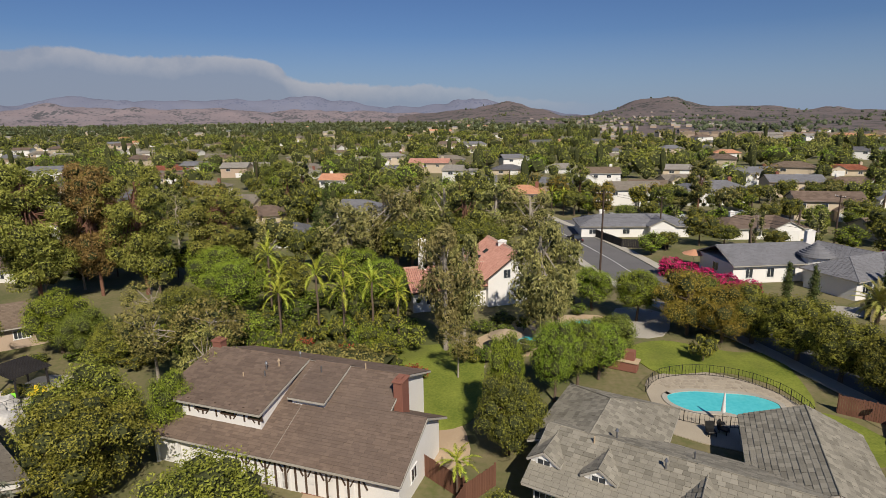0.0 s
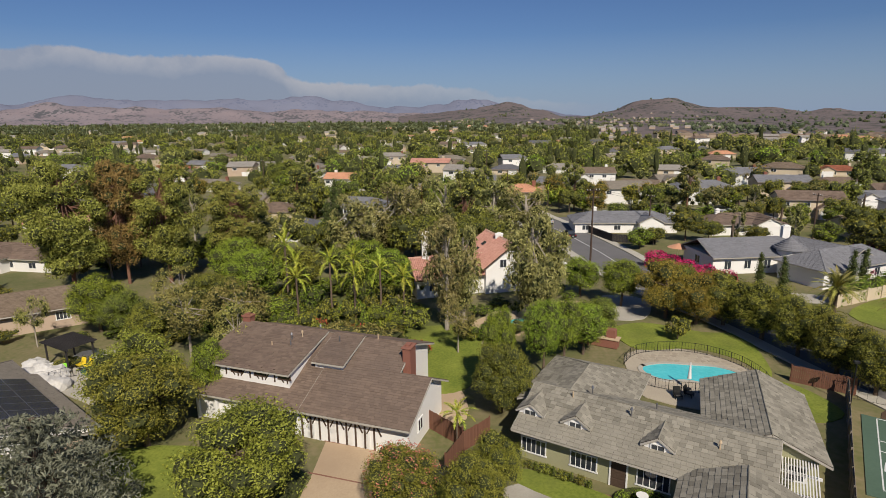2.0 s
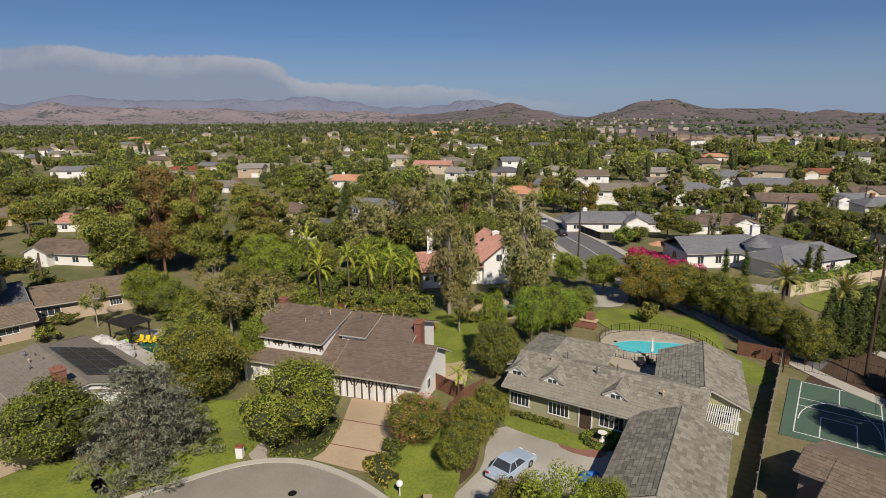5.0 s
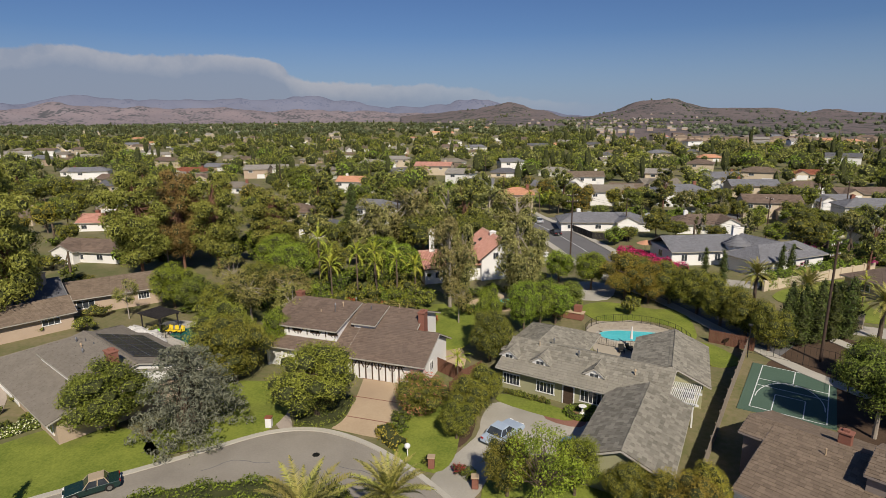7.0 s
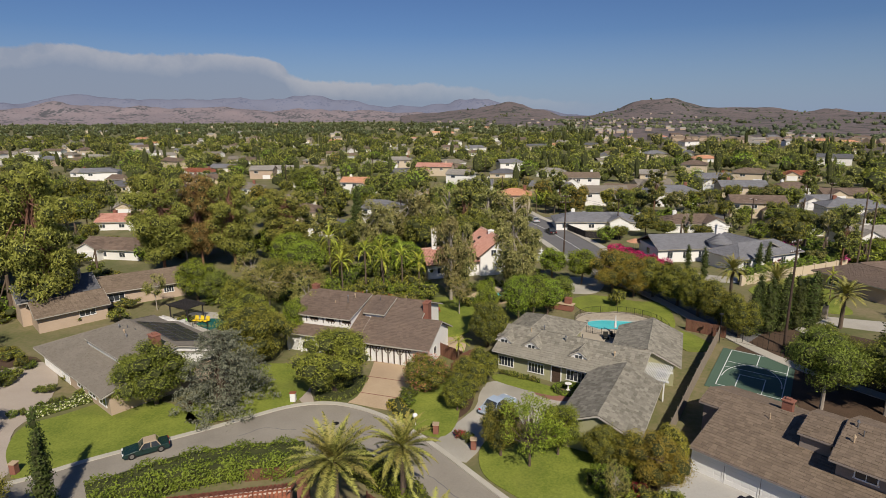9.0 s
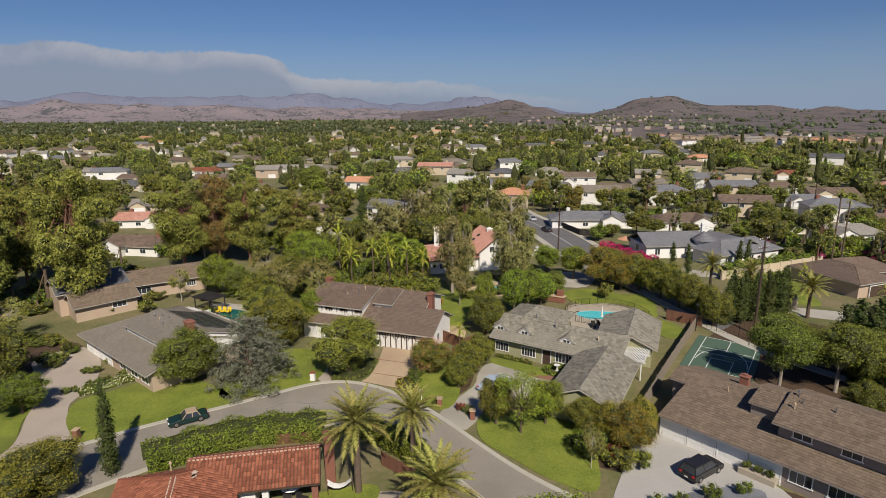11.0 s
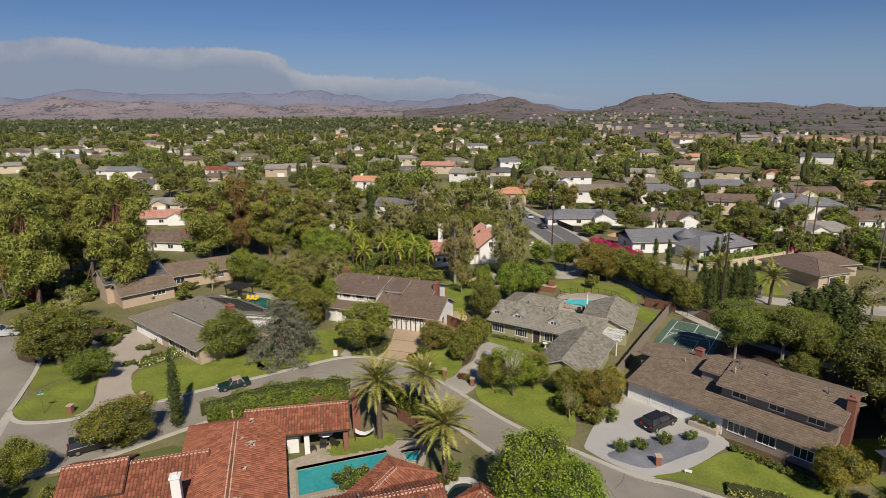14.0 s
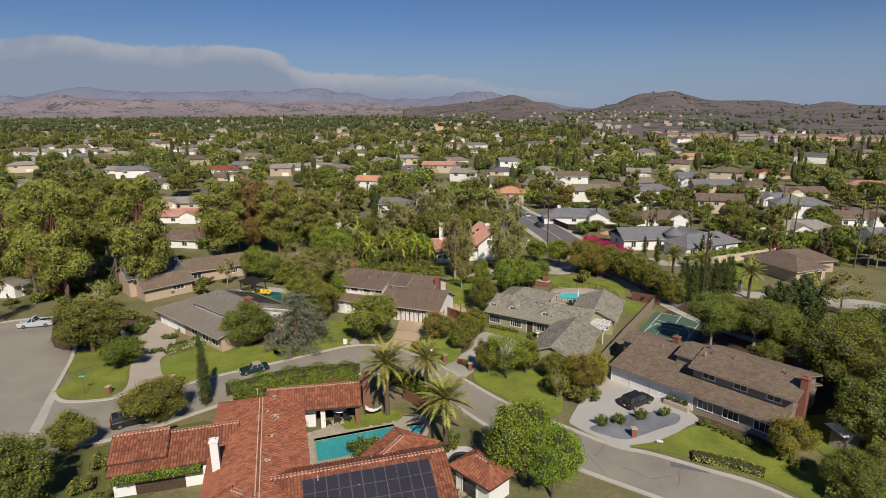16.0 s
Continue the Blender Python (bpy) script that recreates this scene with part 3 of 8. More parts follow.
        for i in range(nx):
            for j in range(nz_):
                box(bm, -w / 2 + (i + 0.5) * w / nx, 0, -h / 2 + (j + 0.5) * h / nz_, w / nx * 0.86, 0.1, h / nz_ * 0.8)
        part("door_leaf", bm, material, ob)
        return ob


def chimney(house, x, y, z0, z1, w=0.9, d=0.7, material="brick", rz=0.0):
    o = house.matrix_basis.translation
    bm = box(bmesh.new(), x - o.x, y - o.y, (z0 + z1) / 2, w, d, z1 - z0, rz, 0.03)
    ob = part("chimney", bm, material, house)
    bm = box(bmesh.new(), x - o.x, y - o.y, z1 + 0.06, w + 0.16, d + 0.16, 0.14, rz, 0.02)
    box(bm, x - o.x, y - o.y, z1 + 0.2, w * 0.5, d * 0.5, 0.22, rz)
    part("chimney_cap", bm, material, ob)
    return ob


def vents(house, spots):
    """Small vent pipes and hoods that stand on a roof."""
    o = house.matrix_basis.translation
    for i, (x, y, z) in enumerate(spots):
        bm = tube(bmesh.new(), (x - o.x, y - o.y, z - 0.3), (x - o.x, y - o.y, z + 0.38), 0.06, 0.06, 8)
        if i % 2:
            tube(bm, (x - o.x, y - o.y, z + 0.4), (x - o.x, y - o.y, z + 0.6), 0.14, 0.05, 8)
        part("roof_vent", bm, "solar_frame" if i % 3 else "drive_tan", house)


# ---------------------------------------------------------------- plants
RNG = np.random.default_rng(7)


def leaf_cards(points, outward, size, rng, droop=0.0, long=1.0):
    """Small leaf sprays as single facets round the points, leaning outwards. Returns vertices and faces."""
    n = len(points)
    nrm = outward + rng.normal(0, 0.55, (n, 3))
    nrm /= np.linalg.norm(nrm, axis=1)[:, None] + 1e-9
    ref = rng.normal(0, 1, (n, 3))
    ref[:, 2] -= droop
    a = ref - (ref * nrm).sum(1)[:, None] * nrm
    a /= np.linalg.norm(a, axis=1)[:, None] + 1e-9
    b = np.cross(nrm, a)
    s = (size * rng.uniform(0.6, 1.35, n))[:, None]
    a, b = a * s * 0.5 * long, b * s * 0.36
    lift = nrm * s * 0.12
    V = np.stack([points - a - b * 0.8, points + b * 0.9 - a * 0.6 + lift, points + a * 1.25 + lift * 0.4], 1).reshape(-1, 3)
    F = np.arange(3 * n).reshape(-1, 3)
    return V, F


def ball(rng, n):
    d = rng.normal(0, 1, (n, 3))
    return d / (np.linalg.norm(d, axis=1)[:, None] + 1e-9)


ICO = bmesh.new()
bmesh.ops.create_icosphere(ICO, subdivisions=1, radius=1)
ICO_V = np.array([v.co[:] for v in ICO.verts])
ICO_F = np.array([[v.index for v in f.verts] for f in ICO.faces])
ICO.free()


def crown_of(clumps, per, size, rng, droop=0.0, long=1.0, core=0.72):
    """A crown from clumps (x, y, z, rx, rz): leaf sprays over each, round a solid heart whose dark colour stands for
    inner shade.
    """
    Vs, Fs, k, heart = [], [], 0, []
    for x, y, z, rx, rz in clumps:
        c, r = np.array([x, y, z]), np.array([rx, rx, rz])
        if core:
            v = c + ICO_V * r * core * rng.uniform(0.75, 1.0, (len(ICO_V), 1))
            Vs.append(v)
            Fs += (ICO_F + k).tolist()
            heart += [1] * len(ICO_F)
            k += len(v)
        n = max(4, int(per * rx * (rx + rz) / 2))
        d = ball(rng, n)
        d[:, 2] = np.where((d[:, 2] < -0.55) & (rng.random(n) < 0.6), -d[:, 2], d[:, 2])
        p = c + d * r * rng.uniform(0.66, 1.1, (n, 1))
        v, f = leaf_cards(p, d, size, rng, droop, long)
        Vs.append(v)
        Fs += (f + k).tolist()
        heart += [0] * len(f)
        k += len(v)
    return np.concatenate(Vs).tolist(), Fs, heart


def limbs(bm, base, top, r, clumps, rng, every=1):
    tube(bm, base, top, r, r * 0.55, 8)
    b, t = Vector(base), Vector(top)
    for x, y, z, rx, rz in clumps[::every]:
        s = b.lerp(t, rng.uniform(0.55, 0.98))
        tube(bm, s, Vector((x, y, z)), r * 0.4, r * 0.12, 4)
    return bm


def plant(name, clumps, per, size, leaf, bark="bark", trunk=(0.3, 0.25), label="", category="tree", droop=0.0, long=1.0, core=0.72, seed=1, every=1):
    """A tree: trunk with limbs, and a crown of leaf sprays."""
    rng = np.random.default_rng(seed)
    ob = new(name)
    tagged(ob, label, category)
    if trunk:
        part("trunk", limbs(bmesh.new(), (0, 0, -0.2), (rng.normal(0, 0.1), rng.normal(0, 0.1), trunk[1]), trunk[0], clumps, rng, every), bark, ob)
    part("crown", crown_of(clumps, per, size, rng, droop, long, core), [leaf, "inner_shade"], ob)
    return ob


def broad(R, H, n, rng, low=0.25, flat=0.9, gap=0.0, rel=(0.24, 0.42)):
    """Clumps of a broad crown of radius R and top H."""
    out = []
    h0, hz = H * low, H * (1 - low) / 2
    for d in ball(rng, n):
        q = rng.uniform(0.45, 0.82)
        rr = R * rng.uniform(*rel)
        if rng.random() < gap:
            continue
        x, y = d[0] * q * R * 0.98, d[1] * q * R * 0.98
        z = h0 + hz + d[2] * q * hz * flat
        out.append((x, y, max(z, rr * 0.6), rr, rr * rng.uniform(0.65, 0.9)))
    return out


def pine_clumps(R, H, rng):
    out = []
    for z in np.linspace(H * 0.28, H * 0.97, 13):
        k = 1 - ((z / H) - 0.28) / 0.75
        reach = R * (0.42 + 0.45 * math.sin(2.6 * k + 0.3)) * rng.uniform(0.75, 1.1)
        for i in range(int(4 + 6 * k)):
            a = rng.uniform(0, 6.28)
            q = reach * rng.uniform(0.35, 1.0)
            rr = R * rng.uniform(0.17, 0.3)
            out.append((math.cos(a) * q, math.sin(a) * q, z + rng.normal(0, 0.6), rr, rr * 0.85))
    return out


def column(R, H, rng, n=12, start=0.05):
    return [(rng.normal(0, R * 0.15), rng.normal(0, R * 0.15), z, R * (1.0 - 0.55 * max(0, (z / H - 0.55) / 0.45)) * rng.uniform(0.85, 1.1), H / n * 1.1)
            for z in np.linspace(H * start + H / n * 0.5, H * 0.95, n)]


def euca_clumps(R, H, rng, n=34):
    out = []
    for i in range(n):
        z = H * rng.uniform(0.22, 0.95)
        k = math.sin(min(1.0, (z / H - 0.12) / 0.6) * 1.6)
        a, q = rng.uniform(0, 6.28), R * 0.8 * k * rng.uniform(0.2, 1.0)
        rr = R * rng.uniform(0.18, 0.32)
        out.append((math.cos(a) * q, math.sin(a) * q, z, rr, rr * rng.uniform(1.1, 1.7)))
    return out


def palm(name, H, L, n, leaf, label, trunk_r=0.28, feather=34, seed=1, droop=1.0, skirt=True):
    """A feather palm: ringed trunk and arching fronds with two rows of leaflets each."""
    rng = np.random.default_rng(seed)
    ob = tagged(new(name), label, "palm tree")
    bm = bmesh.new()
    seg = 14
    for i in range(seg):
        z0, z1 = H * i / seg - 0.1, H * (i + 1) / seg - 0.1
        tube(bm, (0.03 * math.sin(i), 0, z0), (0.03 * math.sin(i + 1), 0, z1), trunk_r * (1.08 - 0.2 * i / seg), trunk_r * (0.96 - 0.2 * i / seg), 9)
    if skirt:
        for i in range(40):
            a, z = rng.uniform(0, 6.28), H - rng.uniform(0.0, 1.1)
            tube(bm, (trunk_r * 0.7 * math.cos(a), trunk_r * 0.7 * math.sin(a), z - 0.3), (trunk_r * 1.7 * math.cos(a), trunk_r * 1.7 * math.sin(a), z + 0.15), 0.05, 0.03, 4)
    part("trunk", bm, "bark", ob)
    for i in range(n):
        a = i * 2.399 + rng.normal(0, 0.1)
        el0 = math.radians(82 - 105 * (i / n) + rng.normal(0, 6))
        length = L * rng.uniform(0.85, 1.08)
        V, F = [], []
        p, el, step = np.array([0.0, 0.0, H - 0.1]), el0, length / feather
        side = np.array([-math.sin(a), math.cos(a), 0.0])
        for k in range(feather):
            d = np.array([math.cos(a) * math.cos(el), math.sin(a) * math.cos(el), math.sin(el)])
            upv = np.cross(side, d) * -1
            q = p + d * step
            b = len(V)
            wd = 0.035 * (1 - k / feather) + 0.008
            V += [p - side * wd, p + side * wd, q + side * wd * 0.9, q - side * wd * 0.9]
            F.append((b, b + 1, b + 2, b + 3))
            if k > 3:
                ll = length * 0.17 * math.sin(math.pi * min(0.96, 0.18 + 0.8 * k / feather)) * rng.uniform(0.8, 1.15)
                for sg in (-1, 1):
                    tip = p + side * sg * ll * 0.72 + d * ll * 0.62 - upv * ll * 0.14 + np.array([0, 0, -0.1 * ll]) + upv * ll * 0.3
                    b = len(V)
                    V += [p, p + d * step * 1.0, tip]
                    F.append((b, b + 1, b + 2))
            p = q
            el -= droop * (0.012 + 0.042 * k / feather) * (34 / feather)
        part("frond", ([tuple(map(float, v)) for v in V], F), leaf, ob)
    return ob


r_ = np.random.default_rng
PROTO = {}
PROTO["oak"] = plant("broadleaf_tree", broad(4, 8, 48, r_(1), 0.12), 285, 0.169, "oak", trunk=(0.28, 4.5), seed=1, label="full olive-green broadleaf tree with dense rounded crown")
PROTO["oak2"] = plant("broadleaf_tree", broad(4, 8, 44, r_(2), 0.09), 285, 0.169, "dark", trunk=(0.28, 4.5), seed=2, label="dark green broadleaf tree with dense crown")
PROTO["bright"] = plant("broadleaf_tree", broad(4, 8, 46, r_(3), 0.12), 285, 0.158, "bright", trunk=(0.25, 4), seed=3, label="bright green round-headed tree with dense leaves")
PROTO["airy"] = plant("broadleaf_tree", broad(4, 8, 34, r_(4), 0.3, gap=0.15, rel=(0.18, 0.32)), 140, 0.22, "olive", "bark_pale", (0.16, 5.5), core=0.4, seed=4,
                      label="pale olive-green tree with airy open crown")
PROTO["airy_green"] = plant("broadleaf_tree", broad(4, 8, 64, r_(74), 0.12, gap=0.1, rel=(0.13, 0.24)), 190, 0.17, "bright", "bark", (0.14, 3.4), core=0.0, seed=74, label="open-crowned green tree with visible limbs")
PROTO["autumn"] = plant("broadleaf_tree", broad(4, 8, 42, r_(5), 0.08), 270, 0.169, "autumn", trunk=(0.25, 4.5), seed=5, label="yellowing green broadleaf tree with full crown")
PROTO["round"] = plant("broadleaf_tree", broad(4, 9, 48, r_(6), 0.28), 285, 0.169, "dark", "bark_pale", (0.25, 4.5), seed=6, label="dark green street tree with rounded crown on pale trunk")
PROTO["pine"] = plant("pine_tree", pine_clumps(7, 21, r_(7)), 140, 0.30, "pine", "bark_pine", (0.36, 20), long=1.3, core=0.6, seed=7, every=1, label="tall pine with dull green needles and reddish trunk")
PROTO["pine2"] = plant("pine_tree", pine_clumps(6.5, 20, r_(17)), 140, 0.30, "pine", "bark_pine", (0.34, 19), long=1.3, core=0.6, seed=17, label="tall pine with dull green needles and bare lower trunk")
PROTO["pine_rust"] = plant("pine_tree", pine_clumps(6.5, 20, r_(27)), 140, 0.30, "rust", "bark_pine", (0.34, 19), long=1.3, core=0.6, seed=27, label="tall pine with browning rusty needles")
PROTO["euca"] = plant("eucalyptus_tree", euca_clumps(4, 14, r_(8)), 130, 0.29, "euca", "bark_pale", (0.32, 12.5), droop=1.6, long=1.5, core=0.4, seed=8, label="tall grey-green eucalyptus with drooping foliage and pale trunk")
PROTO["euca2"] = plant("eucalyptus_tree", euca_clumps(4.4, 14, r_(18), 40), 130, 0.29, "euca", "bark_pale", (0.32, 12.5), droop=1.6, long=1.5, core=0.4, seed=18, label="tall spreading eucalyptus with loose grey-green foliage")
PROTO["cypress"] = plant("cypress_tree", column(0.8, 8.5, r_(9)), 260, 0.22, "cypress", trunk=(0.12, 7), seed=9, every=4, label="narrow dark green columnar cypress")
PROTO["shrub"] = plant("shrub", broad(1.5, 2, 16, r_(10), 0.1, rel=(0.3, 0.45)), 170, 0.17, "hedge", trunk=(0.06, 1), seed=10, label="rounded green garden shrub", category="shrub")
PROTO["shrub_dark"] = plant("shrub", broad(1.5, 2, 16, r_(11), 0.1, rel=(0.3, 0.45)), 170, 0.17, "oak", trunk=(0.06, 1), seed=11, label="dull olive-green garden shrub", category="shrub")
PROTO["shrub_red"] = plant("shrub", broad(1.5, 2, 14, r_(12), 0.1, rel=(0.3, 0.45)), 170, 0.17, "redleaf", trunk=(0.06, 1), seed=12, label="red-leaved flowering garden shrub", category="shrub")
PROTO["bougain"] = plant("bougainvillea", broad(1.6, 2.6, 18, r_(13), 0.05, rel=(0.3, 0.45)), 200, 0.22, "magenta", trunk=(0.06, 1), seed=13, label="magenta bougainvillea in full bloom", category="shrub")
PROTO["full_dark"] = plant("broadleaf_tree", broad(4, 8, 60, r_(51), 0.03, rel=(0.22, 0.36)), 285, 0.169, "dark", trunk=(0.25, 4.5), seed=51, label="dark glossy evergreen tree leafy to the ground")
PROTO["full_oak"] = plant("broadleaf_tree", broad(4, 8, 60, r_(52), 0.06, rel=(0.22, 0.36)), 285, 0.162, "oak", trunk=(0.25, 4.5), seed=52, label="rounded olive-green tree leafy almost to the ground")
PROTO["full_bright"] = plant("broadleaf_tree", broad(4, 8, 60, r_(53), 0.03, rel=(0.22, 0.36)), 285, 0.151, "hedge", trunk=(0.25, 4.5), seed=53, label="rounded green shrub leafy to the ground")
PROTO["queen"] = palm("queen_palm", 6.0, 2.9, 18, "queen", "yellow-green feather palm with slender trunk", 0.14, 20, 14, 1.5, False)
PROTO["date"] = palm("date_palm", 6.8, 3.6, 58, "palm", "date palm with dusty green arching fronds and thick trunk", 0.30, 34, 15, 0.8)
PROTO["fan"] = palm("fan_palm", 15.0, 1.6, 22, "queen", "very tall slender palm with small crown", 0.16, 12, 16, 1.6, False)
for nm, cl, lf, bk, lb in (("m_oak", broad(4, 8, 20, r_(41), rel=(0.32, 0.5)), "oak", "bark", "olive-green neighbourhood tree with rounded crown"), ("m_dark", broad(4, 8, 20, r_(42), 0.2, rel=(0.32, 0.5)), "dark", "bark", "dark green neighbourhood tree with dense crown"),
                            ("m_bright", broad(4, 8, 20, r_(43), 0.15, rel=(0.32, 0.5)), "bright", "bark", "bright green neighbourhood tree with dense crown"), ("m_airy", broad(4, 8, 18, r_(44), 0.25, rel=(0.24, 0.4)), "olive", "bark_pale", "pale olive neighbourhood tree with open crown"),
                            ("m_autumn", broad(4, 8, 19, r_(45), 0.2, rel=(0.3, 0.5)), "autumn", "bark", "yellow-green neighbourhood tree with full crown"), ("m_euca", euca_clumps(4, 14, r_(46), 20), "euca", "bark_pale", "grey-green eucalyptus among the houses"),
                            ("m_pine", pine_clumps(5, 15, r_(47))[::2], "pine", "bark_pine", "dull green pine among the houses"), ("m_shrub", broad(1.5, 2, 8, r_(48), 0.1, rel=(0.35, 0.55)), "hedge", "bark", "rounded green shrub among the houses")):
    PROTO[nm] = plant("shrub" if nm == "m_shrub" else "pine_tree" if nm == "m_pine" else "eucalyptus_tree" if nm == "m_euca" else "broadleaf_tree", cl, 52 if nm != "m_shrub" else 80, 0.36 if nm != "m_shrub" else 0.3, lf, bk,
                      (0.22, 4) if nm not in ("m_euca", "m_pine") else (0.25, 12), label=lb, seed=40, core=0.8, every=3, category="shrub" if nm == "m_shrub" else "tree")
BASE_SIZE = {"full_dark": (4, 8), "full_oak": (4, 8), "full_bright": (4, 8), "m_oak": (4, 8), "m_dark": (4, 8), "m_bright": (4, 8), "m_airy": (4, 8), "m_autumn": (4, 8), "m_euca": (4, 14), "m_pine": (5, 15), "m_shrub": (1.5, 2), "oak": (4, 8), "oak2": (4, 8), "bright": (4, 8), "airy": (4, 8), "airy_green": (4, 8), "autumn": (4, 8), "round": (4, 9), "pine": (7, 21), "pine2": (6.5, 20), "pine_rust": (6.5, 20),
             "euca": (4, 14), "euca2": (4.4, 14), "cypress": (0.8, 8.5), "shrub": (1.5, 2), "shrub_dark": (1.5, 2), "shrub_red": (1.5, 2), "bougain": (1.6, 2.6),
             "queen": (2.7, 7), "date": (3.6, 9), "fan": (1.6, 16)}
USED = set()


def grow(kind, x, y, h, r, label="", group="", z=0.0):
    """A plant of that kind at a place, with its height and crown radius."""
    R, H = BASE_SIZE[kind]
    m = pose(x, y, z, 0, 0, (x * 37.7 + y * 91.3) % 360) @ Matrix.Diagonal((r / R, r / R, h / H, 1))
    if kind not in USED:
        USED.add(kind)
        ob = PROTO[kind]
        ob.matrix_basis = m
        ob["h0"], ob["r0"] = h / H, r / R
    else:
        src = PROTO[kind]
        keep = src.scale.copy()
        src.scale = (1, 1, 1)
        ob = copy_thing(src, m)
        src.scale = keep
    return tagged(ob, label, group=group)


def hedge(name, line, half, h, leaf, label, density=62, size=0.2, z=0.0, core=True):
    """A clipped or loose hedge along a plan line: leaf sprays over its top and sides, round a solid heart."""
    rng = np.random.default_rng(len(line) * 31 + int(abs(line[0][0]) * 10))
    pts = smooth(line, 5)
    bm = ribbon(bmesh.new(), pts, half * 0.78, 0.0, h * 0.86)
    V0 = [tuple(v.co) for v in bm.verts]
    bm.verts.index_update()
    F0 = [tuple(v.index for v in f.verts) for f in bm.faces]
    bm.free()
    if not core:
        V0, F0 = [], []
    P = np.array(pts)
    seg = np.linalg.norm(np.diff(P, axis=0), axis=1)
    cum = np.r_[0, np.cumsum(seg)]
    n = int(cum[-1] * (2 * h + 2 * half) * density)
    s = rng.uniform(0, cum[-1], n)
    i = np.clip(np.searchsorted(cum, s) - 1, 0, len(seg) - 1)
    t = ((s - cum[i]) / seg[i])[:, None]
    c = P[i] * (1 - t) + P[i + 1] * t
    d = (P[i + 1] - P[i]) / seg[i][:, None]
    a = rng.uniform(-0.2, np.pi + 0.2, n)
    off, zz = np.cos(a), np.sin(a)
    wob = 1 + 0.12 * np.sin(s * 1.7) + rng.normal(0, 0.06, n)
    bx = np.sign(off) * np.abs(off) ** 0.5 * half * wob
    bz = np.clip(np.abs(zz) ** 0.5 * h * wob, 0.05, None)
    side = np.stack([-d[:, 1], d[:, 0]], 1)
    pos = np.c_[c + side * bx[:, None], bz]
    outw = np.c_[side * off[:, None], zz]
    V, F = leaf_cards(pos, outw, size, rng)
    k = len(V0)
    ob = part(name, (V0 + V.tolist(), F0 + (F + k).tolist(), [1] * len(F0) + [0] * len(F)), [leaf, "inner_shade"])
    ob.location.z = z
    return tagged(ob, label, "hedge")


# ---------------------------------------------------------------- ground, roads, hills
bm = bmesh.new()
bmesh.ops.create_grid(bm, x_segments=8, y_segments=8, size=4950)
tagged(part("ground", bm, "ground", kind="structure"), "dry soil and mulch between the gardens", "ground")


def rise(x, y, bumps, rough, apron=0.0):
    """Height of a range at a plan place: bumps of (bearing, width, height, middle distance, depth), gullied, on a slowly rising foot."""
    r, a = math.hypot(x, y), math.degrees(math.atan2(x, y))
    z = -6.0
    for b, w, h, rm, dep in bumps:
        z += (h + 6) * math.exp(-((a - b) / w) ** 2 - ((r - rm) / dep) ** 2)
    if apron:
        start = 760 + 60 * max(0.0, 12 - a)
        z += 7 + apron * max(0.0, r - start) / 1000 - 3 * (r < start)
    k = max(0.0, (z + 6) / 60)
    z += rough * min(k, 2.2) * noise.fractal(Vector((x / 420, y / 420, 3.1)), 1.0, 2.1, 6)
    z -= rough * 0.7 * min(k, 2.0) * abs(noise.noise(Vector((x / 150, y / 220, 9.0))))
    return z


def hills(name, material, r0, r1, bumps, label, rough, az0=-52, az1=46, nr=46, na=210, apron=0.0):
    """A range of hills on a fan-shaped grid round the place, closer set towards the camera's side."""
    A, Rr = np.radians(np.linspace(az0, az1, na)), np.geomspace(r0, r1, nr)
    V = [(r * math.sin(a), r * math.cos(a), rise(r * math.sin(a), r * math.cos(a), bumps, rough, apron)) for r in Rr for a in A]
    F = [(i * na + j, i * na + j + 1, (i + 1) * na + j + 1, (i + 1) * na + j) for i in range(nr - 1) for j in range(na - 1)]
    ob = part(name, (V, F), material, kind="structure")
    ob.data.polygons.foreach_set("use_smooth", [True] * len(F))
    return tagged(ob, label, "hills")


NEAR_HILLS = [(16.2, 2.3, 90, 3500, 800), (13.2, 1.8, 50, 3400, 700), (20.6, 2.6, 34, 3400, 700), (24.6, 2.2, 22, 3500, 600), (28.6, 1.5, 36, 3900, 300), (33, 5, 6, 3400, 700),
              (1.6, 2.4, 62, 3300, 700), (-2.2, 2.8, 38, 3300, 700), (5.0, 1.5, 18, 3200, 700), (10.4, 1.5, 18, 3200, 600), (-8, 5, 22, 3500, 600)]
hills("hills_near", "hill", 700, 4300, NEAR_HILLS, "dry brown chaparral hills with scattered scrub", 20, nr=80, na=260, az0=-9, az1=46, apron=5.0)
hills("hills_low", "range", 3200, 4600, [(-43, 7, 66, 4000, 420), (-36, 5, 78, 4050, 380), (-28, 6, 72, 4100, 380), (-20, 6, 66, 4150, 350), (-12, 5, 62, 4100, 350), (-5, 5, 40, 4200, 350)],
      "tan foothills beyond the valley, haze mixed into their colour", 22)
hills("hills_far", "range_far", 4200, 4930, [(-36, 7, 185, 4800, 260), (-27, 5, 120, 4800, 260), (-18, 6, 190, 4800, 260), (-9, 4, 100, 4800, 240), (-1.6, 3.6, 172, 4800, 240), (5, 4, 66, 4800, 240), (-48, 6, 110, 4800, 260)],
      "distant mountain range tinted blue for haze", 22, nr=32)
field = [(690 * math.sin(radians(a)), 690 * math.cos(radians(a))) for a in range(44, 9, -2)] + [(560 * math.sin(radians(a)), 560 * math.cos(radians(a))) for a in range(14, 46, 2)]
sheet("field", field, 0.3, "field", "open dry brown field below the hills", "field")

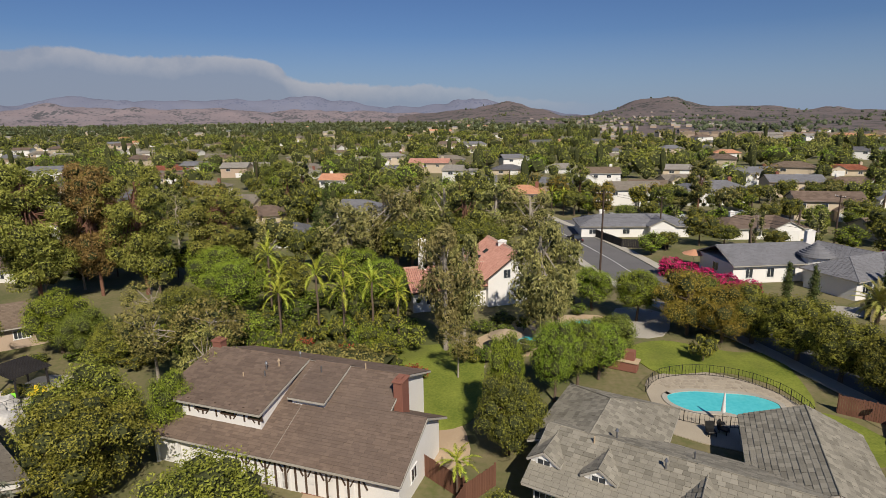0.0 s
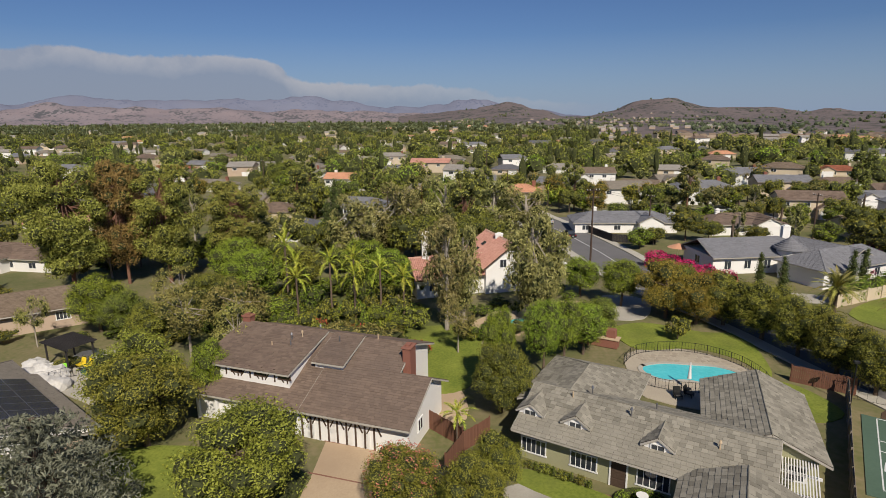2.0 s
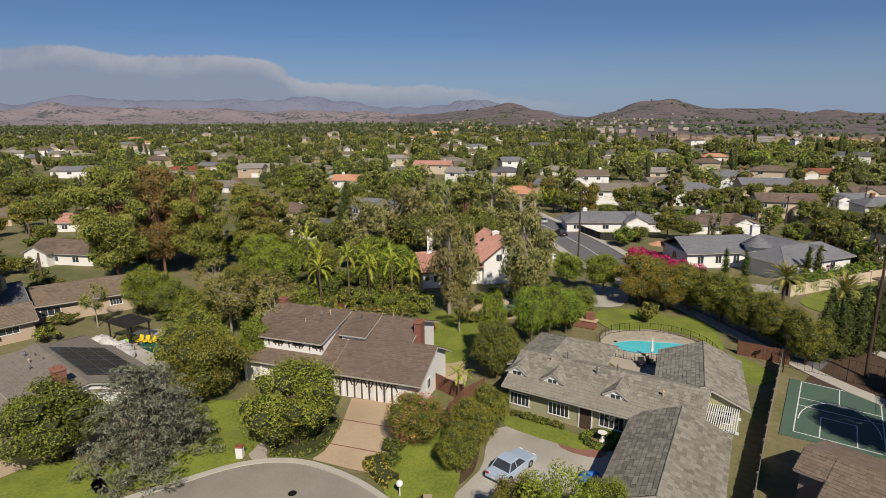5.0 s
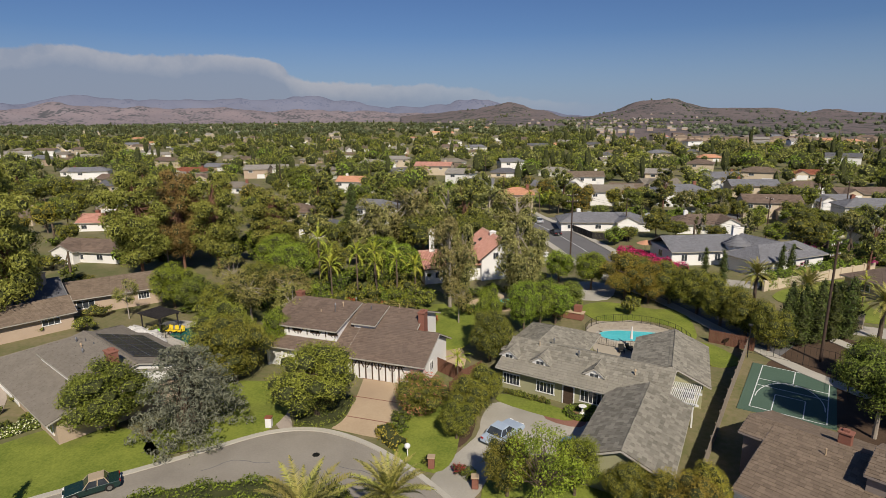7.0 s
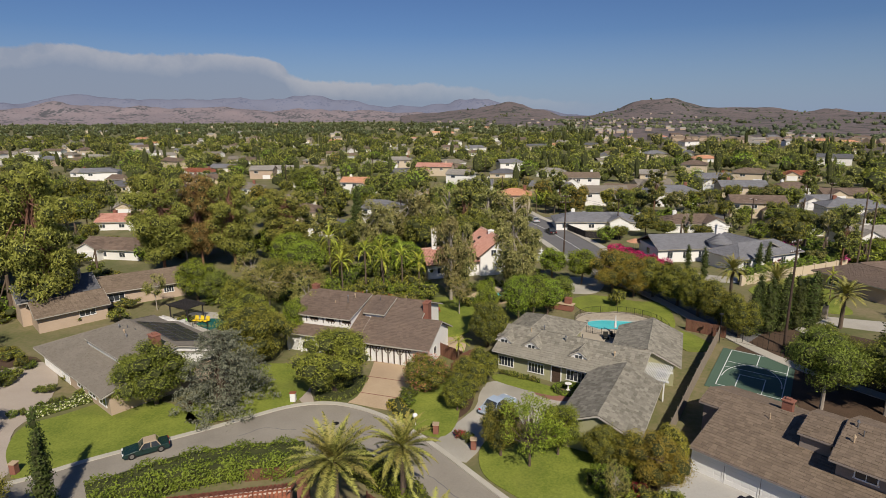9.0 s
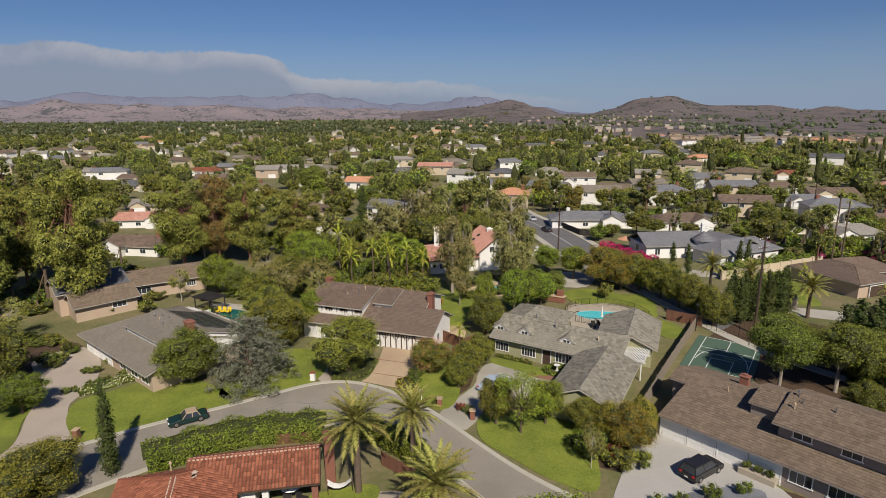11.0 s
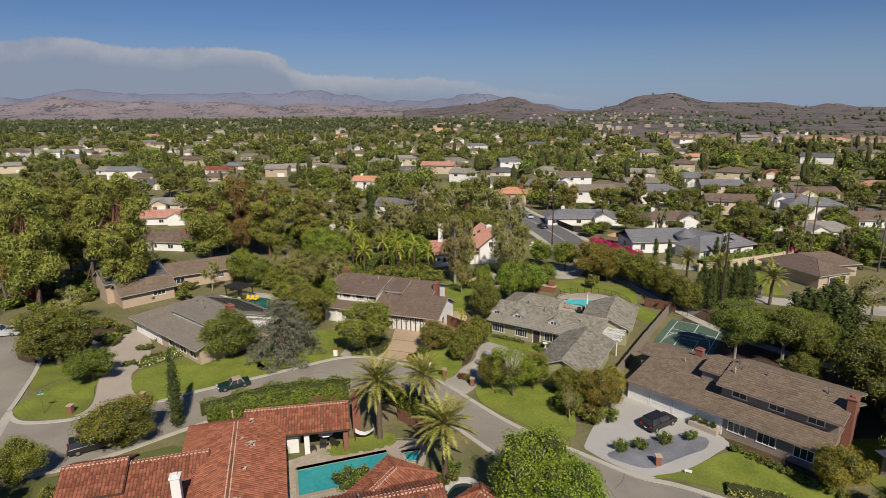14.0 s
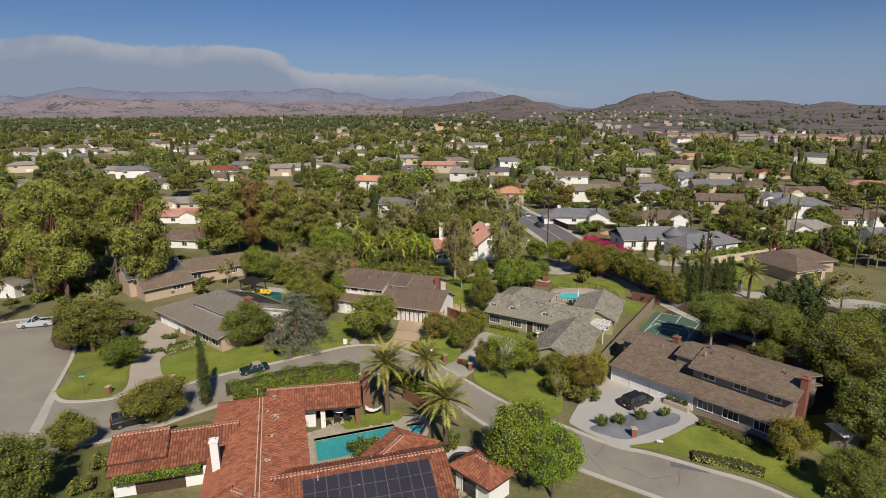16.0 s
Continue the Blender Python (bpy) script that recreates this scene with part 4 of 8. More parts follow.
# the street that bends round the near gardens
FAR = [(-60, 60.5), (-58.6, 57.7), (-55.1, 55.4), (-49.9, 56.3), (-47.8, 58.0), (-42.6, 60.4), (-38.0, 64.2), (-30.6, 69.4), (-27.1, 72.0), (-22.3, 75.4), (-17.6, 76.2), (-12.6, 74.3),
       (-8.0, 70.8), (-4.6, 67.4), (1.3, 60.9), (5.2, 57.4), (9.9, 54.1), (14.9, 50.6), (18.8, 49.3), (23.9, 46.8), (28.7, 44.3), (33, 39.5), (37, 34)]
NEAR = [(-53, 41), (-48.0, 45.0), (-44.5, 46.6), (-40.2, 49.6), (-34.6, 55.4), (-28.2, 61.6), (-21.5, 65.4), (-14.6, 66.0), (-8.6, 62.9), (-4.0, 58.6), (1.0, 53.2), (6.0, 48.8), (11.5, 45.3), (18, 41.6), (24, 37.6), (29, 32)]
FARS, NEARS = smooth(FAR, 5), smooth(NEAR, 5)
tagged(part("road_bend", slab(bmesh.new(), FARS + NEARS[::-1], -0.05, 0.03), "asphalt", kind="structure"), "pale worn asphalt street curving round gardens", "road")
sheet("road_side", [(-78, 85.4), (-71, 78), (-65.2, 70.2), (-61.0, 62.5), (-59.0, 57.9), (-51.6, 44.9), (-44, 31), (-36, 14), (-62, 8), (-84, 40), (-98, 62), (-92, 77), (-86, 83)], 0.026, "asphalt",
      "wide pale asphalt side street", "road")
sheet("gutter", [(-59.6, 58.8), (-58.2, 58.2), (-50.6, 44.6), (-52.2, 44.6)], 0.034, "concrete", "concrete cross gutter in the asphalt", "gutter")
for nm, line in (("kerb_far", FARS[6:]), ("kerb_near", NEARS[6:]), ("kerb_corner", smooth([(-78, 85.4), (-71, 78), (-65.2, 70.2), (-61.0, 62.5), (-58.6, 57.7)], 5)),
                 ("kerb_bulb", smooth([(-98, 62), (-92, 77), (-86, 83), (-78, 85.4)], 5))):
    bm = ribbon(bmesh.new(), line, 0.28, -0.05, 0.13)
    tagged(part(nm, bm, "kerb", kind="structure"), "pale concrete kerb along the street", "kerb")
sheet("road_patch", [(20.4, 48.0), (23.4, 47.2), (24.0, 46.2), (20.2, 47.2)], 0.036, "asphalt_dark", "darker asphalt repair patch by the kerb", "road patch")
rcr = random.Random(12)
for x, y, a, n in ((-26, 69, 0.6, 9), (-14, 70.5, -0.4, 8), (-6, 64, -0.8, 9), (3, 55.5, -0.7, 8), (10, 50, -0.6, 9), (15, 46.6, -0.3, 8), (20, 44, 1.2, 5), (12.5, 48.5, 1.0, 6), (-34, 62.5, 0.7, 8)):
    line = [(x, y)]
    for k in range(n):
        a += rcr.uniform(-0.5, 0.5)
        line.append((line[-1][0] + 0.7 * math.cos(a), line[-1][1] + 0.7 * math.sin(a)))
    tagged(part("road_crack", ribbon(bmesh.new(), line, 0.035, 0.0, 0.034), "asphalt_dark", kind="structure"), "thin dark sealed crack in the asphalt", "road crack")
tagged(part("manhole", tube(bmesh.new(), (-16.6, 72.1, 0.0), (-16.6, 72.1, 0.045), 0.34, 0.34, 18), "iron", kind="structure"), "round iron manhole cover in the asphalt", "manhole")
BACK = [(4, 215), (9, 195), (14.5, 178), (19.5, 158), (22, 146), (27, 132), (33, 120), (37.8, 106), (43, 93), (54, 80), (72, 68)]
tagged(part("road_back", ribbon(bmesh.new(), smooth(BACK, 6), 5.0, -0.05, 0.03), "asphalt_dark", kind="structure"), "grey asphalt through road behind the gardens", "road")
for sgn, nm in ((1, "pavement_back"), (-1, "pavement_front")):
    P = np.array(smooth(BACK, 6))
    T = np.gradient(P, axis=0)
    T /= np.linalg.norm(T, axis=1)[:, None]
    off = P + np.stack([-T[:, 1], T[:, 0]], 1) * sgn * 6.0
    tagged(part(nm, ribbon(bmesh.new(), off, 0.9, -0.05, 0.14), "kerb", kind="structure"), "pale concrete pavement beside the through road", "pavement")
tagged(part("road_line", ribbon(bmesh.new(), smooth(BACK, 6), 0.08, 0.03, 0.036), "line", kind="structure"), "thin painted road centre line", "road line")
sheet("road_cross", [(9, 196), (14, 182), (75, 196), (140, 205), (140, 213), (72, 205)], 0.024, "asphalt_dark", "grey asphalt residential street", "road")
sheet("road_left_far", [(-112, 205), (-104, 201), (-122, 240), (-150, 300), (-160, 300), (-135, 245)], 0.024, "asphalt_dark", "grey asphalt residential street", "road")
sheet("road_far", [(-60, 330), (-46, 330), (-62, 460), (-74, 460)], 0.024, "asphalt_dark", "grey asphalt residential street", "road")

# lawns, drives, paths
for pts, mt, lb in (
    ([(-49.3, 69.0), (-47.0, 71.7), (-43.5, 75.0), (-36.5, 75.0), (-30.6, 70.3), (-36.0, 65.9), (-42.2, 61.2), (-44.4, 62.0), (-47.5, 65.0)], "lawn", "mown green front lawn"),
    ([(-58.7, 58.6), (-55.0, 56.4), (-50.0, 57.2), (-49.5, 60), (-52.0, 64), (-54.5, 68.5), (-58, 66)], "lawn", "mown green lawn at the street corner"),
    ([(-64.6, 70.2), (-60.2, 62.8), (-58.6, 66.4), (-55.0, 69.3), (-61.0, 73)], "lawn", "mown green lawn at the street corner"),
    ([(-33, 71.8), (-28.0, 72.2), (-22.6, 76.0), (-22.2, 82), (-25, 86), (-34, 84)], "lawn", "mown green front lawn"),
    ([(-20.4, 77.2), (-16.2, 77.0), (-15.6, 82), (-17.5, 84), (-20.6, 83)], "lawn_dry", "clipped green groundcover bed"),
    ([(-10.0, 73.6), (-5.6, 70.2), (-3.8, 74.0), (-4.6, 83.0), (-8.9, 81.5)], "lawn", "bright green lawn strip beside the drive"),
    ([(-1.2, 69.0), (-1.0, 64.6), (1.9, 61.6), (5.8, 58.2), (9.6, 57.0), (10.4, 63), (8.5, 70.0), (2.0, 72.0)], "lawn", "mown green front lawn"),
    ([(1.0, 84.8), (7.4, 81.4), (6.6, 79.6), (0.2, 83.0)], "lawn", "narrow strip of green lawn before the house"),
    ([(-19, 106), (-15.5, 112.5), (-9, 115), (-3.6, 114.5), (-3.0, 106), (-3.7, 99), (-6.2, 96.5), (-10, 97.5), (-14, 101)], "lawn", "green rear garden lawn"),
    ([(13.5, 114.7), (18, 117.5), (24.2, 114.6), (28.7, 113.6), (28.2, 106), (26.7, 102.0), (25.3, 106.5), (21.5, 109.2), (15.2, 108.6)], "lawn", "bright green lawn round the pool terrace"),
    ([(25.2, 101.0), (28.6, 100.2), (30.0, 95.0), (26.0, 93.6)], "lawn", "green lawn by the boundary wall"),
    ([(-16.9, 53.8), (-10.9, 56.4), (-10.3, 53.9), (-16.1, 51.6)], "lawn", "square of green turf beside the pool"),
    ([(16.6, 50.6), (20, 51.8), (24.8, 55.0), (27.8, 55.2), (33.5, 50.0), (36, 46), (33.5, 41.5), (29.0, 45.6), (24.2, 48.0), (19.4, 50.3)], "lawn", "mown front lawn with planted border"),
    ([(38, 58), (46, 58), (50, 50), (44, 44), (38, 48)], "lawn", "green side lawn"),
    ([(46, 122), (50, 113), (57, 110), (60, 121), (70, 133), (58, 131)], "lawn", "wide mown lawn behind a garden wall"),
    ([(-48, 42), (-40, 48), (-33, 52), (-32, 40), (-40, 28), (-44, 32)], "lawn_dry", "shaded grass beside the tiled house"),
):
    sheet("lawn", pts, 0.085, mt, lb, "lawn", 4, kind="structure")
for nm, pts, mt, lb in (
    ("drive", [(-15.8, 90.4), (-9.6, 88.6), (-10.0, 82), (-10.6, 75.0), (-13.0, 75.6), (-16.4, 76.6), (-15.4, 82)], "drive_tan", "tan concrete driveway with dark joint strips"),
    ("drive", [(-5.8, 69.3), (-2.6, 66.2), (0.4, 72.6), (5.0, 73.6), (8.8, 74.5), (9.4, 79.4), (6.6, 79.6), (0.2, 83.0), (-1.6, 80.0), (-2.2, 76.0)], "concrete", "pale concrete driveway and motor court"),
    ("drive", [(-49.8, 57.4), (-44.0, 60.4), (-46.8, 64.4), (-49.8, 68.6), (-50.2, 73.0), (-54, 80.0), (-60.0, 84.6), (-63.8, 80), (-60, 75.4), (-55.4, 70.6), (-53.0, 66.0), (-50, 61)], "paver_pink", "pinkish paved driveway with round turning court"),
    ("drive", [(11.2, 57.0), (17.4, 69.6), (19.0, 66.4), (24.4, 60.8), (26.4, 57.2), (24.6, 55.4), (20.4, 52.0), (16.4, 50.4), (14.9, 51.0), (11.2, 54.3)], "paver_grey", "pale grey stone-paved driveway"),
    ("path", [(-21.9, 80.0), (-20.4, 76.6), (-21.7, 76.3), (-23.2, 79.4), (-23.6, 86.0), (-22.4, 86.0)], "paver_pink", "brick-edged garden path"),
    ("path", [(5.2, 82.4), (8.8, 80.8), (8.0, 78.4), (4.8, 79.8)], "brick_paving", "red brick entrance walk"),
    ("terrace", [(13.6, 107.4), (18.5, 109.2), (22.5, 107.8), (25.4, 104.2), (26, 99), (24.6, 93.5), (20, 94), (13, 97), (12.6, 102)], "flagstone", "brown stone pool terrace"),
    ("terrace", [(-20.6, 50.4), (-9.9, 55.4), (-6.4, 53.8), (-8.0, 46.5), (-18.4, 42.6)], "flagstone", "brown flagstone pool terrace"),
    ("terrace", [(-50.0, 104.4), (-45.0, 104.6), (-38.0, 100.5), (-37.6, 92), (-46.5, 95.5), (-49, 99)], "concrete", "pale concrete pool terrace"),
    ("terrace", [(-8, 99), (-5.0, 98.0), (-4.0, 92), (-8, 90.5)], "drive_tan", "tan concrete patio behind the house"),
    ("path", [(-9.9, 106.9), (-6.6, 109.3), (-3.2, 109.8), (-3.2, 108.9), (-6.2, 108.3), (-8.7, 105.6), (-9.0, 99.5), (-10.0, 99.5)], "concrete", "curved pale garden path"),
    ("terrace", [(-4, 112), (4, 113), (13, 119), (12, 126), (3, 124), (-4, 117)], "drive_tan", "pale stone terrace round a garden pool"),
    ("path", [(13, 119.5), (18.5, 119), (21, 127), (15, 129)], "concrete", "pale gravel clearing between the trees"),
    ("drive", [(36, 131), (45, 126.5), (60, 131.5), (61, 134.5), (47, 130.5), (38, 135)], "concrete", "pale concrete drive before the white house"),
    ("drive", [(47, 110), (54, 108), (62, 106), (75, 103), (74, 98), (60, 101), (47, 106.5)], "concrete", "pale concrete driveway behind gates"),
    ("terrace", [(24.8, 83.4), (31.4, 95.0), (38.6, 90.4), (32.6, 79.6)], "court", "green sports court with painted lines"),
):
    sheet(nm, pts, {"terrace": 0.075, "path": 0.068}.get(nm, 0.06), mt, lb, nm, 0 if mt in ("court", "drive_tan") and nm != "terrace" else 3 if mt != "court" else 0, kind="structure")

# ---------------------------------------------------------------- houses
# two-storey brown-roofed house with half timbering
h4 = thing("house", (-16, 92, 0), "two-storey white half-timbered house with brown shingle roof", "house")
W = Wing(h4, (-26.9, 98.6), (-8.9, 93.9), 8.4, 5.2, 2.75, 6.35, "gg", "white", "shingle_brown", "comp", 0.7, eave_left=4.4, seed=11)
d4 = W.u
o4 = W.P
loc = lambda s, t: tuple((W.A + W.u * s + W.v * t + W.o)[:2])
W2 = Wing(h4, loc(-0.1, 0.02), loc(9.7, 0.02), 6.9, 1.0, 5.05, 6.5, "gg", "white", "shingle_brown", "comp", 0.4, base=2.6, eave_left=6.0, seed=12)
W3 = Wing(h4, loc(10.4, 0.03), loc(13.6, 0.03), 4.3, 0.8, 5.3, 6.46, "gg", "white", "shingle_brown", "comp", 0.3, base=4.0, eave_left=6.1, seed=13)
W4 = Wing(h4, loc(11.5, -3.4), loc(21.6, -3.4), 5.05, 4.2, 2.82, 4.98, "gg", "white", "shingle_brown", "comp", 0.7, seed=14)
for i in range(4):
    W2.window("r", 1.6 + i * 2.5, 4.58, 1.1, 0.42, 2, "timber")
rz4 = math.degrees(math.atan2(W.u.y, W.u.x))
for s in np.arange(8.0, 19.0, 0.85):
    c, n = W.spot("r", s, 1.3)
    c = c + n * 0.08
    part("timber", box(bmesh.new(), c.x, c.y, 1.35, 0.14, 0.1, 2.5, rz4), "timber", h4)
    part("timber", box(bmesh.new(), c.x + 0.35 * W.u.x, c.y + 0.35 * W.u.y, 2.2, 0.7, 0.09, 0.12, rz4), "timber", h4)
for s in np.arange(0.3, 9.6, 1.3):
    c, n = W2.spot("r", s, 4.6)
    part("timber", box(bmesh.new(), c.x, c.y, 4.6, 0.13, 0.1, 1.2, rz4), "timber", h4)
for k, s in enumerate(np.arange(8.4, 18.6, 0.85)):
    c, n = W.spot("r", s, 1.3)
    ob = part("brace", box(bmesh.new(), 0, 0, 0, 0.1, 0.08, 1.0), "timber", h4)
    ob.matrix_basis = Matrix.Translation((c.x + n.x * 0.08, c.y + n.y * 0.08, 1.9)) @ pose(0, 0, 0, 0, 0, rz4) @ pose(0, 0, 0, 0, 28 if k % 2 else -28, 0)
for k, s in enumerate(np.arange(0.9, 9.6, 1.3)):
    c, n = W2.spot("r", s, 4.6)
    ob = part("brace", box(bmesh.new(), 0, 0, 0, 0.1, 0.08, 1.1), "timber", h4)
    ob.matrix_basis = Matrix.Translation((c.x, c.y, 4.5)) @ pose(0, 0, 0, 0, 0, rz4) @ pose(0, 0, 0, 0, 36 if k % 2 else -36, 0)
W.door("r", 10.2, 4.6, 2.1, "trim", "garage_door", (6, 3))
W.door("r", 15.4, 4.6, 2.1, "trim", "garage_door", (6, 3))
W4.window("b", -1.8, 1.6, 1.0, 1.1)
chimney(h4, *loc(18.75, -1.5), 0.0, 6.7, 0.75, 1.3, "brick", -14.6)
chimney(h4, *loc(0.3, 0.2), 4.5, 7.0, 0.9, 0.8, "brick", -14.6)
vents(h4, [(*loc(5.5, -3.2), 5.8), (*loc(6.9, -2.0), 6.2), (*loc(7.3, -2.8), 6.0), (*loc(7.7, -1.4), 6.3), (*loc(11.6, -1.2), 6.3), (*loc(8.8, 0.1), 6.5), (*loc(15, 0.0), 6.5)])
for s in (0.5, 2.6, 4.7):
    x, y = loc(s, -7.9)
    part("porch_post", box(bmesh.new(), x + 16, y - 92, 1.3, 0.22, 0.22, 2.6, rz4), "trim", h4)

# long grey-shake ranch house
h5 = thing("house", (9, 86, 0), "rambling sage-green ranch house with grey shake roof", "house")
X = Wing(h5, (1.9, 90.4), (18.0, 82.3), 4.8, 4.8, 2.7, 4.6, "gg", "sage", "shake_grey", "shake", 0.8, seed=21, single=290)
X2 = Wing(h5, (4.6, 89.2), (9.0, 98.4), 4.6, 4.6, 2.7, 4.5, "gh", "sage", "shake_grey", "shake", 0.7, seed=22)
X3 = Wing(h5, (18.0, 83.6), (21.6, 94.4), 3.8, 4.4, 2.7, 4.4, "gg", "sage", "shake_grey", "shake", 0.7, seed=23)
X4 = Wing(h5, (9.4, 67.8), (14.8, 79.8), 3.9, 4.0, 2.7, 4.4, "gg", "sage", "shake_grey", "shake", 0.7, seed=24)
for s in (1.6, 5.6):
    X.window("r", s, 1.25, 2.0, 1.25, 5)
X.window("r", 10.6, 1.4, 2.2, 1.3, 5)
X.door("r", 8.2, 1.1, 2.05, "timber", "door", (1, 3))
X4.door("l", 5.0, 4.8, 2.1, "trim", "garage_door", (6, 3))
X4.window("a", 0.0, 1.5, 1.6, 1.1, 3)
X3.window("a", -1.8, 1.5, 1.2, 1.2, 2)
for k, s in enumerate((0.9, 4.6, 10.6)):
    p = X.P(s, -3.3, 3.45)
    q = X.P(s, 0.2, 3.45)
    wp, wq = (p.x + 9, p.y + 86), (q.x + 9, q.y + 86)
    D = Wing(h5, wp, wq, 1.15, 1.15, 3.6, 4.35, "gg", "white", "shake_grey", "shake", 0.22, base=2.9, seed=30 + k)
    D.window("a", 0.0, 3.5, 0.95, 0.55, 2)
vents(h5, [(*[(X.P(s, t, 0) + X.o)[i] for i in (0, 1)], z) for s, t, z in ((3.5, -0.6, 4.5), (8.2, -1.0, 4.4), (9.6, 1.2, 4.3), (14.4, -1.8, 4.0), (15.6, -3.2, 3.5), (4.6, 1.0, 4.4))])
# white lattice patio cover
pg = thing("pergola", (18.6, 82.2, 0), "white slatted patio cover on posts beside the ranch house", "pergola", rz=-26)
for x, y in ((1.5, -2.6), (1.5, 2.6), (-1.5, -2.6)):
    part("post", box(bmesh.new(), x, y, 1.2, 0.14, 0.14, 2.4, 0, 0.01), "trim", pg)
for y in (-2.6, 0.0, 2.6):
    part("beam", box(bmesh.new(), 0.1, y, 2.45, 3.8, 0.1, 0.2), "trim", pg)
for i in range(21):
    part("slat", box(bmesh.new(), -1.75 + i * 0.175, 0, 2.6, 0.07, 6.0, 0.08), "trim", pg)

# brown-tiled two-storey house with a row of garage doors
h6 = thing("house", (27, 64, 0), "long two-storey taupe house with brown tile roof", "house")
du, dn = np.array([0.735, -0.678]), np.array([0.678, 0.735])
O6 = np.array([17.5, 66.3])
q6 = lambda s, n: tuple(O6 + du * s + dn * n)
Y = Wing(h6, q6(-0.1, 8.3), q6(21.6, 8.3), 8.5, 6.0, 2.6, 4.65, "gg", "taupe", "shingle_tan", "tile", 0.7, seed=41)
Y1 = Wing(h6, q6(-2.1, 8.32), q6(2.0, 8.32), 2.4, 6.0, 4.0, 4.62, "gg", "taupe", "shingle_tan", "tile", 0.5, eave_left=2.6, seed=44)
Y2 = Wing(h6, q6(9.6, 7.2), q6(21.9, 7.2), 4.9, 4.6, 4.9, 6.35, "gg", "taupe", "shingle_tan", "tile", 0.7, base=2.0, seed=42)
Y3 = Wing(h6, q6(6.8, 7.3), q6(9.4, 7.3), 3.0, 2.6, 5.15, 5.9, "gg", "taupe", "shingle_tan", "tile", 0.3, base=3.2, seed=43)
for s in (1.4, 4.3, 7.2, 10.1):
    Y.door("r", s, 2.6, 2.1, "trim", "garage_door", (4, 4))
for s in (2.4, 6.2, 9.9):
    Y2.window("r", s, 4.15, 1.5, 0.8, 2)
for s in (13.0, 16.0, 19.5):
    Y.window("r", s, 1.4, 1.8, 1.2, 3)
Y2.window("b", -1.5, 4.6, 1.0, 1.0, 2)
chimney(h6, *q6(21.9, 5.0), 0.0, 6.9, 0.8, 1.1, "brick", -42.7)
chimney(h6, *q6(4.6, 9.4), 4.0, 5.3, 0.9, 0.7, "brick", -42.7)
vents(h6, [(*q6(4.0, 6.6), 4.5), (*q6(10.4, 6.6), 6.3), (*q6(11.0, 5.8), 6.1), (*q6(10.6, 4.8), 5.8), (*q6(13.6, 6.0), 6.2), (*q6(19.5, 6.1), 6.2)])

# grey ranch house with clerestory and black roof panels
h2 = thing("house", (-49, 82, 0), "low grey-shingled ranch house with clerestory and brick chimney", "house")
du2, dn2 = np.array([0.825, -0.565]), np.array([0.565, 0.825])
O2 = np.array([-59.3, 83.3])
q2 = lambda s, n: tuple(O2 + du2 * s + dn2 * n)
Z = Wing(h2, q2(-0.2, 8.2), q2(21.8, 8.2), 8.4, 7.0, 2.7, 5.2, "hg", "tan_wall", "shingle_grey", "comp", 0.9, seed=51)
Z2 = Wing(h2, q2(7.4, 8.3), q2(21.9, 8.3), 4.9, 7.0, 4.75, 5.85, "gg", "white", "shingle_grey", "comp", 0.3, base=3.0, eave_left=3.4, seed=52)
for i in range(8):
    Z2.window("r", 1.4 + i * 1.6, 4.5, 1.3, 0.42, 2, "timber")
for s in (2.0, 5.0, 8.0):
    Z.door("r", s, 2.6, 2.1, "trim", "garage_door", (4, 4))
for s in (13.0, 16.5, 19.5):
    Z.window("r", s, 1.4, 1.9, 1.3, 2)
chimney(h2, *q2(20.2, 6.6), 3.0, 7.3, 1.2, 0.9, "brick", -34.4)
vents(h2, [(*q2(8.5, 7.5), 5.2), (*q2(9.6, 6.8), 5.5), (*q2(10.6, 7.4), 5.6), (*q2(11.6, 6.6), 5.4), (*q2(12.4, 7.6), 5.6), (*q2(13.2, 6.2), 5.3), (*q2(7.4, 8.8), 5.2)])


def panel_field(house, origin, across, up, nx, ny, w, h):
    """Roof panels, each with its frame, laid on a slope."""
    o = house.matrix_basis.translation
    a, b = Vector(across).normalized(), Vector(up).normalized()
    n = a.cross(b).normalized()
    n = n if n.z > 0 else -n
    rot = Matrix((a, b, n)).transposed().to_4x4()
    for i in range(nx):
        for j in range(ny):
            c = Vector(origin) - o + a * (i + 0.5) * w + b * (j + 0.5) * h + n * 0.14
            ob = part("solar_panel", box(bmesh.new(), 0, 0, 0, w - 0.04, h - 0.04, 0.05), "solar_frame", house)
            ob.matrix_basis = Matrix.Translation(c) @ rot
            bm = box(bmesh.new(), 0, 0, 0.026, w - 0.1, h - 0.1, 0.012)
            part("cell_sheet", bm, "solar", ob)


p0 = Z2.P(2.0, 0.5, 5.85 - 0.5 * (5.85 - 3.4) / 7.0) + Z2.o
panel_field(h2, p0, Z2.u, Z2.v + Vector((0, 0, -(5.85 - 3.4) / 7.0)), 6, 3, 1.7, 1.8)

